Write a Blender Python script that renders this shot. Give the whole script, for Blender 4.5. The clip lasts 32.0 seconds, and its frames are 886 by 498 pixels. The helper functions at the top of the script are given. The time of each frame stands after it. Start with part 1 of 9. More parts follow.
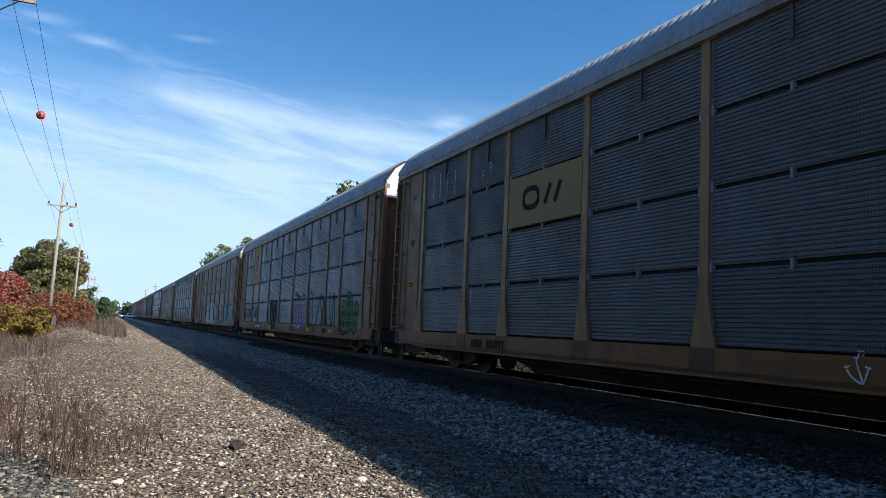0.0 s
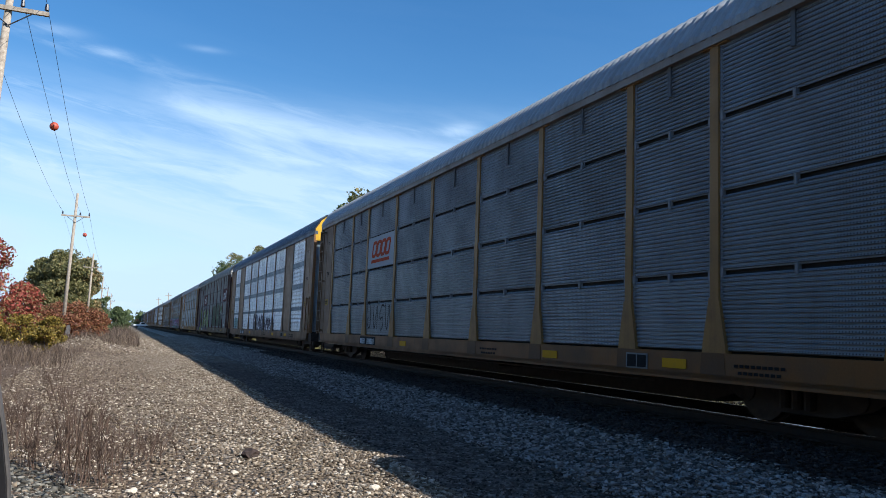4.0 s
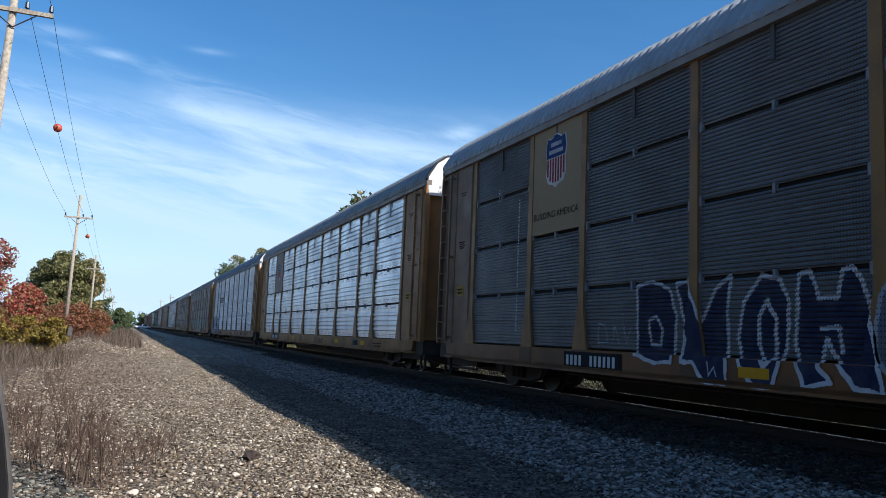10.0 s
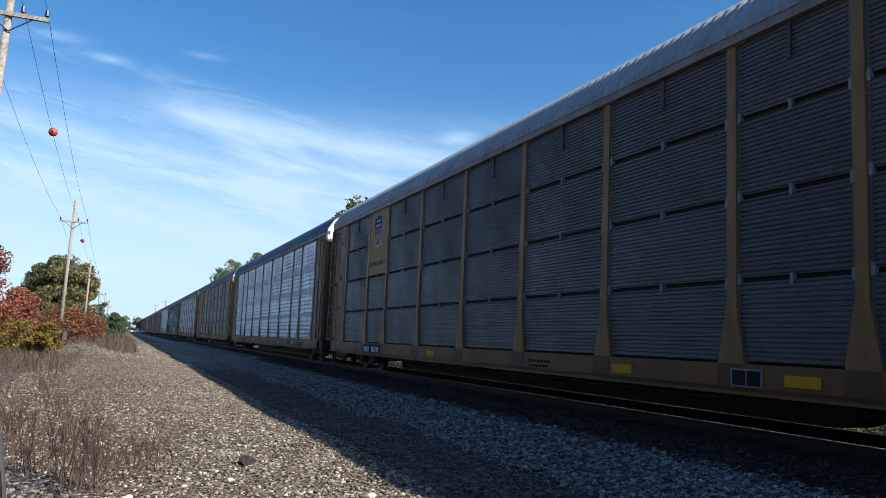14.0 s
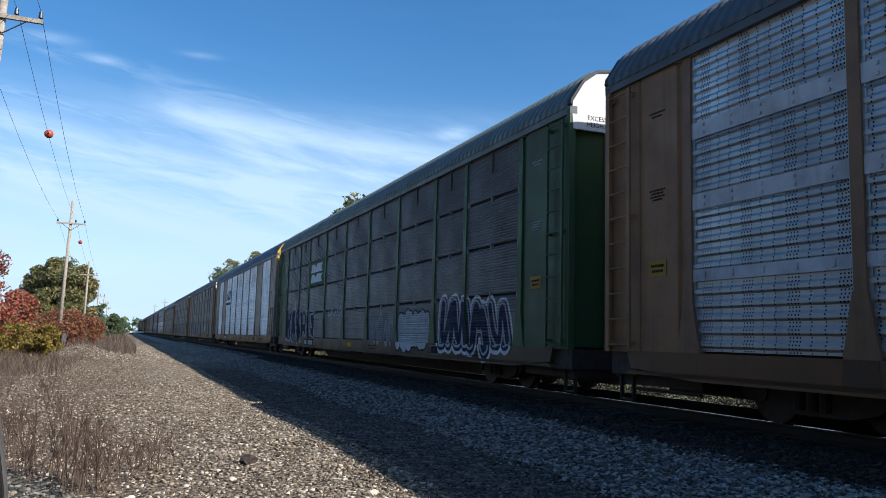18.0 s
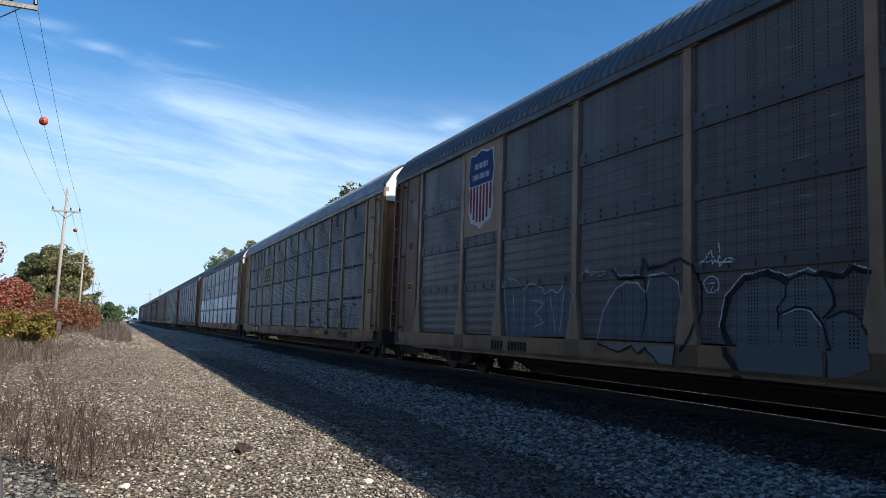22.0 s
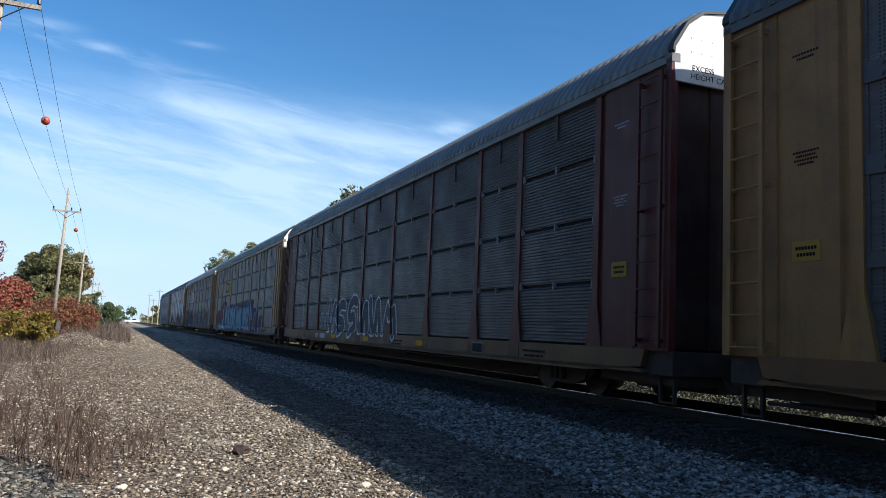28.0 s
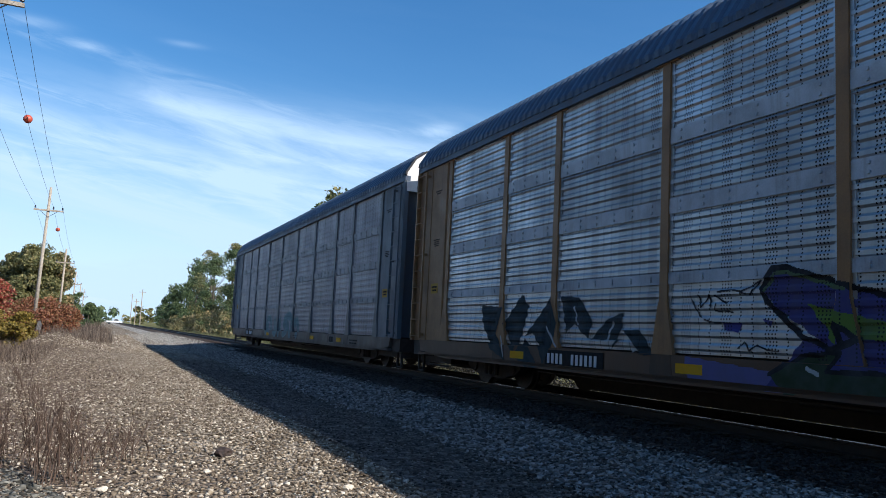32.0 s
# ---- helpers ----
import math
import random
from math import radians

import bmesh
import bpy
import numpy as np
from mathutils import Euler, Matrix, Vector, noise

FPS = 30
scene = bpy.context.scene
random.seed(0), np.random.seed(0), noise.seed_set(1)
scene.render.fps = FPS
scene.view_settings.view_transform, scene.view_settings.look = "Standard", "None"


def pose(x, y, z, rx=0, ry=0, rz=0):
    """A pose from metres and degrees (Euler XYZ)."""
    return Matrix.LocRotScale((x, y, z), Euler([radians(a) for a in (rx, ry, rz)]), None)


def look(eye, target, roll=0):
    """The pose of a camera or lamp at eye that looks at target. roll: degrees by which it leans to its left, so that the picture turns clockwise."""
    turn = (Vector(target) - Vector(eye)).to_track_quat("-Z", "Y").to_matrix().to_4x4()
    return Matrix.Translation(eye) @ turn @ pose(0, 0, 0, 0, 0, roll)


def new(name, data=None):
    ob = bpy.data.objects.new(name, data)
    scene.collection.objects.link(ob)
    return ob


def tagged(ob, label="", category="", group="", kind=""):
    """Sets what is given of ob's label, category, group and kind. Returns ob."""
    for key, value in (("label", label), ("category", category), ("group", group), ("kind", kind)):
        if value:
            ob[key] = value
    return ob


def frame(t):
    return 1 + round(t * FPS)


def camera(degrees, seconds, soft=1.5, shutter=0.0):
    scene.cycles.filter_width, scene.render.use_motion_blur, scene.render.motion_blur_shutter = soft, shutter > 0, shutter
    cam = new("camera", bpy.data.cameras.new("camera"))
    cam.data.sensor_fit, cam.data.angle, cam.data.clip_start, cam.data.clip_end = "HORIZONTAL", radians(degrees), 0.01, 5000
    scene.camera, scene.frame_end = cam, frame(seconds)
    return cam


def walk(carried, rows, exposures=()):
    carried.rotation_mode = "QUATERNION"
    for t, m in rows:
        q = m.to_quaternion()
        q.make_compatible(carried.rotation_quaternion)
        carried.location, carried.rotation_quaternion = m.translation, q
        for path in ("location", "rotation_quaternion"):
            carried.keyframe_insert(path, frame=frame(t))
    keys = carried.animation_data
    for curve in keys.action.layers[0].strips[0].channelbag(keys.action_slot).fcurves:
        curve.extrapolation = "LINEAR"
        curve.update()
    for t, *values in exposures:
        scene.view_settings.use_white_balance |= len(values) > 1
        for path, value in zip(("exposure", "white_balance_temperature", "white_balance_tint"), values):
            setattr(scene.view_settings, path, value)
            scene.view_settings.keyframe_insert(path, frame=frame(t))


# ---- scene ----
# Metres. x: away from the camera's side across the track, y: along the track, z: up from the top of the rail.
EYE = (0.0, 0.0, 1.0)
PATH = [
    (0, 95.83, -2.53, -22.91), (0.5, 96.06, -3.10, -23.11), (1, 96.06, -2.29, -22.47), (1.5, 96.10, -2.21, -22.76),
    (2, 96.13, -2.26, -22.68), (2.5, 96.24, -2.51, -22.18), (4.5, 96.31, -2.08, -22.11), (5, 95.66, -2.59, -22.62),
    (5.5, 95.47, -2.34, -22.11), (6, 94.91, -3.17, -22.77), (6.5, 95.13, -2.13, -21.92), (7, 95.09, -1.74, -21.41),
    (7.5, 95.84, -2.24, -21.55), (8, 95.80, -2.22, -21.83), (8.5, 96.33, -2.77, -22.18), (9, 96.46, -2.95, -22.10),
    (9.5, 96.71, -2.82, -22.14), (10, 96.52, -2.42, -21.92), (10.5, 96.52, -3.12, -22.55), (11, 96.60, -2.36, -21.81),
    (11.5, 96.99, -3.13, -22.66), (12, 97.04, -2.70, -22.13), (12.5, 97.23, -2.79, -22.25), (13, 96.88, -2.65, -22.48),
    (13.5, 96.94, -2.65, -22.64), (14, 96.89, -2.46, -22.23), (14.5, 97.03, -2.16, -21.93), (16.5, 96.86, -1.87, -21.30),
    (17, 96.85, -2.00, -21.83), (17.5, 96.42, -1.62, -22.14), (18, 96.60, -1.57, -22.25), (18.5, 96.64, -1.87, -22.52),
    (19, 96.68, -2.31, -22.68), (19.5, 96.36, -2.52, -23.15), (20, 96.49, -2.23, -22.56), (20.5, 96.28, -2.31, -22.78),
    (21, 96.08, -1.72, -22.77), (21.5, 95.93, -1.77, -23.19), (22, 95.89, -1.88, -22.59), (22.5, 96.02, -2.75, -22.97),
    (23, 96.04, -2.56, -22.66), (23.5, 95.97, -2.88, -22.93), (24, 95.99, -2.81, -23.06), (24.5, 96.01, -2.62, -23.03),
    (26.5, 96.10, -2.50, -22.54), (27, 96.01, -2.32, -22.45), (27.5, 96.07, -2.04, -21.96), (28, 96.18, -2.52, -22.64),
    (28.5, 96.10, -2.13, -22.48), (29, 96.14, -2.30, -22.63), (29.5, 96.46, -2.61, -22.99), (30, 96.50, -2.65, -22.76),
    (30.5, 96.14, -2.44, -22.63), (31, 96.11, -2.02, -22.46), (31.5, 96.21, -2.34, -23.20), (32, 96.41, -2.81, -23.77),
]

cam = camera(59.2, 32.0, soft=0.6)
walk(cam, [(t, pose(*EYE, rx, ry, rz)) for t, rx, ry, rz in PATH], [(0.0, 0.4, 6200, 11), (32.0, 0.4, 6200, 11)])

# ---- light ----
TO_SUN = Vector((0.78, -1.0, 1.0)).normalized()
sun = new("sun", bpy.data.lights.new("sun", "SUN"))
sun.data.energy, sun.data.angle, sun.data.color = 5.0, radians(0.53), (1.0, 0.94, 0.85)
sun.matrix_world = look(TO_SUN * 50, (0, 0, 0))

world = bpy.data.worlds.new("sky")
scene.world = world
world.use_nodes = True
SKY_STRENGTH = 0.10


def build_sky():
    nt = world.node_tree
    N, L = nt.nodes, nt.links
    N.clear()
    out = N.new("ShaderNodeOutputWorld")
    bg = N.new("ShaderNodeBackground")
    bg.inputs["Strength"].default_value = SKY_STRENGTH
    sky = N.new("ShaderNodeTexSky")
    sky.sky_type, sky.sun_disc = "NISHITA", False
    sky.sun_elevation = math.asin(TO_SUN.z)
    sky.sun_rotation = math.atan2(TO_SUN.x, TO_SUN.y)
    sky.air_density, sky.dust_density, sky.ozone_density = 1.0, 0.6, 2.0
    tc = N.new("ShaderNodeTexCoord")
    sep = N.new("ShaderNodeSeparateXYZ")
    L.new(tc.outputs["Generated"], sep.inputs[0])

    def m(op, a, b=None, c=None):
        n = N.new("ShaderNodeMath")
        n.operation = op
        for i, v in enumerate((a, b, c)):
            if v is None:
                continue
            if isinstance(v, (int, float)):
                n.inputs[i].default_value = v
            else:
                L.new(v, n.inputs[i])
        return n.outputs[0]
    az = m("ARCTAN2", sep.outputs["X"], sep.outputs["Y"])
    el = m("ARCSINE", sep.outputs["Z"])
    tilt = m("ADD", el, m("MULTIPLY", az, 0.13))

    def noise_at(fx, fy, shift, detail=6, rough=0.6, distort=0.6):
        c = N.new("ShaderNodeCombineXYZ")
        L.new(m("MULTIPLY_ADD", az, fx, shift), c.inputs[0])
        L.new(m("MULTIPLY", tilt, fy), c.inputs[1])
        n = N.new("ShaderNodeTexNoise")
        n.inputs["Scale"].default_value, n.inputs["Detail"].default_value = 1.0, detail
        n.inputs["Roughness"].default_value, n.inputs["Distortion"].default_value = rough, distort
        L.new(c.outputs[0], n.inputs[0])
        return n.outputs[0]

    def ramp(v, a, b, lo, hi):
        n = N.new("ShaderNodeMapRange")
        n.interpolation_type = "SMOOTHSTEP"
        L.new(v, n.inputs[0])
        for i, q in zip((1, 2, 3, 4), (a, b, lo, hi)):
            n.inputs[i].default_value = q
        return n.outputs[0]

    def bell(v, c, w):
        d = m("DIVIDE", m("SUBTRACT", v, c), w)
        return m("EXPONENT", m("MULTIPLY", m("MULTIPLY", d, d), -1.0))
    wisps = noise_at(3.2, 17.0, 3.1)
    fine = noise_at(9.0, 60.0, 8.4, 7, 0.65, 1.0)
    bend = m("ADD", tilt, m("MULTIPLY", m("SUBTRACT", wisps, 0.5), 0.05))
    haze = ramp(el, 0.33, 0.03, 0.0, 0.80)
    veil = m("MULTIPLY", ramp(wisps, 0.38, 0.70, 0.0, 0.42), ramp(el, 0.31, 0.21, 0.03, 1.0))
    band = m("MULTIPLY", m("MULTIPLY", bell(bend, 0.277, 0.017), ramp(az, -0.02, 0.06, 0.0, 1.0)), ramp(fine, 0.25, 0.6, 0.3, 0.58))
    band2 = m("MULTIPLY", bell(bend, 0.205, 0.02), ramp(fine, 0.3, 0.65, 0.15, 0.5))
    for lift, wide, amp in ((0.243, 0.010, 0.35), (0.166, 0.016, 0.35), (0.303, 0.007, 0.22)):
        band2 = m("ADD", band2, m("MULTIPLY", bell(bend, lift, wide), ramp(fine, 0.35, 0.7, 0.0, amp)))
    tot = m("ADD", m("ADD", haze, veil), m("ADD", band, band2))
    for pa, pe, wa, we, amp in ((-0.04, 0.313, 0.022, 0.005, 0.34), (0.067, 0.334, 0.022, 0.0035, 0.22), (0.40, 0.262, 0.025, 0.009, 0.6), (-0.10, 0.328, 0.03, 0.006, 0.3)):
        puff = m("MULTIPLY", bell(az, pa, wa), bell(el, pe, we))
        tot = m("ADD", tot, m("MULTIPLY", puff, m("MULTIPLY", fine, amp * 1.7)))
    tot = m("MINIMUM", tot, 0.93)
    mix = N.new("ShaderNodeMixRGB")
    mix.inputs[2].default_value = (4.95, 6.62, 8.5, 1)
    L.new(tot, mix.inputs[0])
    hs = N.new("ShaderNodeHueSaturation")
    hs.inputs["Saturation"].default_value, hs.inputs["Value"].default_value = 1.34, 1.17
    L.new(sky.outputs[0], hs.inputs["Color"])
    L.new(hs.outputs[0], mix.inputs[1])
    L.new(mix.outputs[0], bg.inputs[0])
    L.new(bg.outputs[0], out.inputs[0])


build_sky()

# ---- tools ----
class Geo:
    """Collects boxes, prisms and tubes into one mesh."""

    def __init__(self):
        self.v, self.f = [], []

    def box(self, x0, x1, y0, y1, z0, z1):
        n = len(self.v)
        self.v += [(x, y, z) for z in (z0, z1) for y in (y0, y1) for x in (x0, x1)]
        self.f += [tuple(n + i for i in q) for q in ((0, 2, 3, 1), (4, 5, 7, 6), (0, 1, 5, 4), (2, 6, 7, 3), (0, 4, 6, 2), (1, 3, 7, 5))]
        return self

    def prism(self, outline, a0, a1, axis="y"):
        """A closed outline pushed along an axis. For y the outline is (x, z), for x (y, z), for z (x, y)."""
        n, k = len(self.v), len(outline)
        for a in (a0, a1):
            for p, q in outline:
                self.v.append({"y": (p, a, q), "x": (a, p, q), "z": (p, q, a)}[axis])
        self.f += [tuple(n + i for i in range(k)), tuple(n + k + i for i in reversed(range(k)))]
        self.f += [(n + i, n + k + i, n + k + (i + 1) % k, n + (i + 1) % k) for i in range(k)]
        return self

    def tube(self, p, q, r, sides=8, r2=None):
        p, q = Vector(p), Vector(q)
        d = (q - p).normalized()
        a = d.orthogonal().normalized()
        b = d.cross(a)
        n = len(self.v)
        for c, rr in ((p, r), (q, r if r2 is None else r2)):
            for i in range(sides):
                t = 2 * math.pi * i / sides
                self.v.append(tuple(c + a * (rr * math.cos(t)) + b * (rr * math.sin(t))))
        self.f += [(n + i, n + (i + 1) % sides, n + sides + (i + 1) % sides, n + sides + i) for i in range(sides)]
        self.f += [tuple(n + i for i in reversed(range(sides))), tuple(n + sides + i for i in range(sides))]
        return self

    def quad(self, a, b, c, d):
        n = len(self.v)
        self.v += [a, b, c, d]
        self.f.append((n, n + 1, n + 2, n + 3))
        return self

    def mesh(self, name, mat, smooth=False, fix=True):
        me = bpy.data.meshes.new(name)
        me.from_pydata(self.v, [], self.f)
        if mat:
            me.materials.append(mat)
        if fix and len(self.v) < 6000:
            bm = bmesh.new()
            bm.from_mesh(me)
            bmesh.ops.recalc_face_normals(bm, faces=bm.faces)
            bm.to_mesh(me)
            bm.free()
        if smooth:
            me.polygons.foreach_set("use_smooth", [True] * len(me.polygons))
        return me


def part(name, me, parent, label="", color=None, at=None, turn=0.0):
    ob = new(name, me)
    ob.parent = parent
    if at:
        ob.location = at
    if turn:
        ob.rotation_euler = (0, 0, radians(turn))
    if color:
        ob.color = (*color, 1)
    if label:
        ob["label"] = label
    return ob


def quick_mesh(name, verts, quads, mat, tris=False):
    """A large mesh straight from numpy arrays."""
    me = bpy.data.meshes.new(name)
    k = 3 if tris else 4
    me.vertices.add(len(verts))
    me.vertices.foreach_set("co", np.asarray(verts, dtype=np.float32).ravel())
    me.loops.add(len(quads) * k)
    me.loops.foreach_set("vertex_index", np.asarray(quads, dtype=np.int32).ravel())
    me.polygons.add(len(quads))
    me.polygons.foreach_set("loop_start", np.arange(0, len(quads) * k, k, dtype=np.int32))
    me.polygons.foreach_set("loop_total", np.full(len(quads), k, dtype=np.int32))
    me.update(calc_edges=True)
    me.materials.append(mat)
    return me


# ---- materials ----
class Mat:
    """A small helper around a node tree with one principled shader."""

    def __init__(self, name, rough=0.6, metal=0.0, spec=0.5):
        self.m = bpy.data.materials.new(name)
        self.m.use_nodes = True
        self.nt = self.m.node_tree
        self.bsdf = self.nt.nodes["Principled BSDF"]
        self.bsdf.inputs["Roughness"].default_value = rough
        self.bsdf.inputs["Metallic"].default_value = metal
        self.bsdf.inputs["Specular IOR Level"].default_value = spec
        self.co = self.node("ShaderNodeTexCoord").outputs["Object"]

    def node(self, kind):
        return self.nt.nodes.new(kind)

    def put(self, sock, v):
        if isinstance(v, bpy.types.NodeSocket):
            self.nt.links.new(v, sock)
        elif isinstance(v, (tuple, list)) and len(v) == 3 and sock.type == "RGBA":
            sock.default_value = (*v, 1)
        else:
            sock.default_value = v

    def math(self, op, a, b=0.0, c=0.0):
        n = self.node("ShaderNodeMath")
        n.operation = op
        for i, v in enumerate((a, b, c)):
            self.put(n.inputs[i], v)
        return n.outputs[0]

    def mapped(self, scale, co=None, shift=(0, 0, 0)):
        n = self.node("ShaderNodeMapping")
        self.put(n.inputs[0], co or self.co)
        n.inputs["Scale"].default_value = scale
        n.inputs["Location"].default_value = shift
        return n.outputs[0]

    def noise(self, scale, detail=4, rough=0.55, co=None, distort=0.0):
        n = self.node("ShaderNodeTexNoise")
        self.put(n.inputs["Vector"], co or self.co)
        n.inputs["Scale"].default_value, n.inputs["Detail"].default_value = scale, detail
        n.inputs["Roughness"].default_value, n.inputs["Distortion"].default_value = rough, distort
        return n.outputs[0]

    def voronoi(self, scale, co=None, feature="F1", out="Distance"):
        n = self.node("ShaderNodeTexVoronoi")
        n.feature = feature
        self.put(n.inputs["Vector"], co or self.co)
        n.inputs["Scale"].default_value = scale
        return n.outputs[out]

    def span(self, v, a, b, lo=0.0, hi=1.0):
        n = self.node("ShaderNodeMapRange")
        self.put(n.inputs[0], v)
        for i, q in zip((1, 2, 3, 4), (a, b, lo, hi)):
            n.inputs[i].default_value = q
        return n.outputs[0]

    def mix(self, fac, a, b, mode="MIX"):
        n = self.node("ShaderNodeMixRGB")
        n.blend_type = mode
        self.put(n.inputs[0], fac)
        self.put(n.inputs[1], a)
        self.put(n.inputs[2], b)
        return n.outputs[0]

    def ramp(self, v, stops):
        n = self.node("ShaderNodeValToRGB")
        self.put(n.inputs[0], v)
        e = n.color_ramp.elements
        while len(e) < len(stops):
            e.new(0.5)
        for el, (p, c) in zip(e, stops):
            el.position, el.color = p, (*c, 1)
        return n.outputs[0]

    def info(self, out):
        return self.node("ShaderNodeObjectInfo").outputs[out]

    def island(self):
        return self.node("ShaderNodeNewGeometry").outputs["Random Per Island"]

    def bump(self, h, strength=0.3, dist=0.02):
        n = self.node("ShaderNodeBump")
        n.inputs["Strength"].default_value, n.inputs["Distance"].default_value = strength, dist
        self.put(n.inputs["Height"], h)
        self.nt.links.new(n.outputs[0], self.bsdf.inputs["Normal"])

    def done(self, color, rough=None):
        self.put(self.bsdf.inputs["Base Color"], color)
        if rough is not None:
            self.put(self.bsdf.inputs["Roughness"], rough)
        return self.m


def painted(name, rough=0.55, grime=0.5, streak=True):
    """Weathered paint in the object's own colour, with grime and downward streaks."""
    k = Mat(name, rough, 0.0, 0.3)
    base = k.info("Color")
    n = k.noise(1.7, 5, 0.6)
    s = k.noise(1.0, 4, 0.6, k.mapped((6.0, 6.0, 0.35)))
    c = k.mix(k.span(n, 0.42, 0.75, 0.0, grime), base, (0.10, 0.085, 0.07))
    if streak:
        c = k.mix(k.span(s, 0.55, 0.8, 0.0, grime * 0.9), c, (0.13, 0.07, 0.035))
    rust = k.noise(0.8, 7, 0.68, k.mapped((1.0, 1.0, 0.6), shift=(3.0, 7.0, 1.0)))
    c = k.mix(k.span(rust, 0.56, 0.72, 0.0, grime * 0.9), c, (0.115, 0.055, 0.028))
    f = k.noise(38, 3, 0.6)
    c = k.mix(0.22, c, k.ramp(f, [(0.3, (0.35, 0.35, 0.35)), (0.7, (1, 1, 1))]), "MULTIPLY")
    k.bump(f, 0.12, 0.01)
    return k.done(c, k.span(n, 0.3, 0.7, rough - 0.12, rough + 0.15))


# places of the columns of holes along a punched sheet, which repeat every 0.76 m
HOLE_COLUMNS = (0.0, 0.052, 0.105, 0.155, 0.33, 0.54)


def sheet(name, dots, rough=0.42):
    """Side sheet of a rack car in the object's own colour: dust, scrapes, punched holes."""
    k = Mat(name, rough, 0.25, 0.16)
    base = k.info("Color")
    tone3 = k.node("ShaderNodeSeparateColor")
    k.put(tone3.inputs[0], base)
    k.put(k.bsdf.inputs["Metallic"], k.span(tone3.outputs[1], 0.2, 0.5, 0.0, 0.85))
    rnd = k.info("Random")
    big = k.noise(0.9, 5, 0.62)
    tone = k.span(rnd, 0, 1, 0.82, 1.12)
    c = k.mix(1.0, base, k.mix(tone, (0.0, 0.0, 0.0), (1, 1, 1)), "MULTIPLY")
    c = k.mix(k.span(big, 0.4, 0.8, 0.0, 0.28), c, (0.12, 0.11, 0.10))
    run = k.noise(1.0, 5, 0.65, k.mapped((1, 7.0, 0.5)))
    c = k.mix(k.span(run, 0.48, 0.75, 0.0, 0.24), c, (0.07, 0.062, 0.055))
    scr = k.noise(1.0, 6, 0.7, k.mapped((1, 1.2, 22)))
    c = k.mix(k.span(scr, 0.62, 0.75, 0.0, 0.45), c, (0.55, 0.56, 0.56))
    sep = k.node("ShaderNodeSeparateXYZ")
    k.put(sep.inputs[0], k.co)
    y, z = sep.outputs[1], sep.outputs[2]

    def grid(py, pz, r, keep=None):
        a = k.math("SUBTRACT", k.math("FRACT", k.math("DIVIDE", k.math("ADD", y, keep or 0.0), py)), 0.5)
        b = k.math("SUBTRACT", k.math("FRACT", k.math("DIVIDE", z, pz)), 0.5)
        d = k.math("SQRT", k.math("ADD", k.math("POWER", k.math("MULTIPLY", a, py), 2.0), k.math("POWER", k.math("MULTIPLY", b, pz), 2.0)))
        return k.math("LESS_THAN", d, r)
    if dots == "fine":
        h = grid(0.044, 0.062, 0.0105)
    elif dots == "rows":
        h = 0.0
        for shift in HOLE_COLUMNS:
            h = k.math("MAXIMUM", h, grid(0.76, 0.0463, 0.0125, shift))
    else:
        # staggered holes in two bands per row of sheets, in groups along the sheet
        u = k.math("FRACT", k.math("DIVIDE", k.math("SUBTRACT", z, 0.905), 1.112))
        edge = k.math("MINIMUM", u, k.math("SUBTRACT", 1.0, u))
        near = k.math("MULTIPLY", k.math("GREATER_THAN", edge, 0.045), k.math("LESS_THAN", edge, 0.165))
        group = k.math("LESS_THAN", k.math("FRACT", k.math("DIVIDE", k.math("ADD", y, 0.2), 0.78)), 0.8)
        a2 = k.math("SUBTRACT", k.math("FRACT", k.math("DIVIDE", k.math("ADD", y, 0.05), 0.1)), 0.5)
        b2 = k.math("SUBTRACT", k.math("FRACT", k.math("ADD", k.math("DIVIDE", z, 0.11), 0.5)), 0.5)
        d2 = k.math("SQRT", k.math("ADD", k.math("POWER", k.math("MULTIPLY", a2, 0.1), 2.0), k.math("POWER", k.math("MULTIPLY", b2, 0.11), 2.0)))
        h = k.math("MAXIMUM", grid(0.1, 0.11, 0.021), k.math("LESS_THAN", d2, 0.021))
        h = k.math("MULTIPLY", h, k.math("MULTIPLY", near, group))
    c = k.mix(k.math("MULTIPLY", h, k.span(tone3.outputs[1], 0.12, 0.5, 0.8, 0.97)), c, (0.012, 0.012, 0.014))
    k.bump(k.noise(14, 4, 0.6), 0.15, 0.012)
    return k.done(c, k.span(big, 0.3, 0.7, rough - 0.1, rough + 0.2))


M_PAINT = painted("weathered_paint")
M_ROOF = painted("roof_paint", 0.5, 0.3, False)
M_SHEET_A = sheet("ribbed_sheet", "fine")
M_SHEET_B = sheet("punched_sheet", "rows")
M_SHEET_C = sheet("banded_sheet", "bands", 0.36)
M_HOOD = painted("hood_paint", 0.5, 0.14)


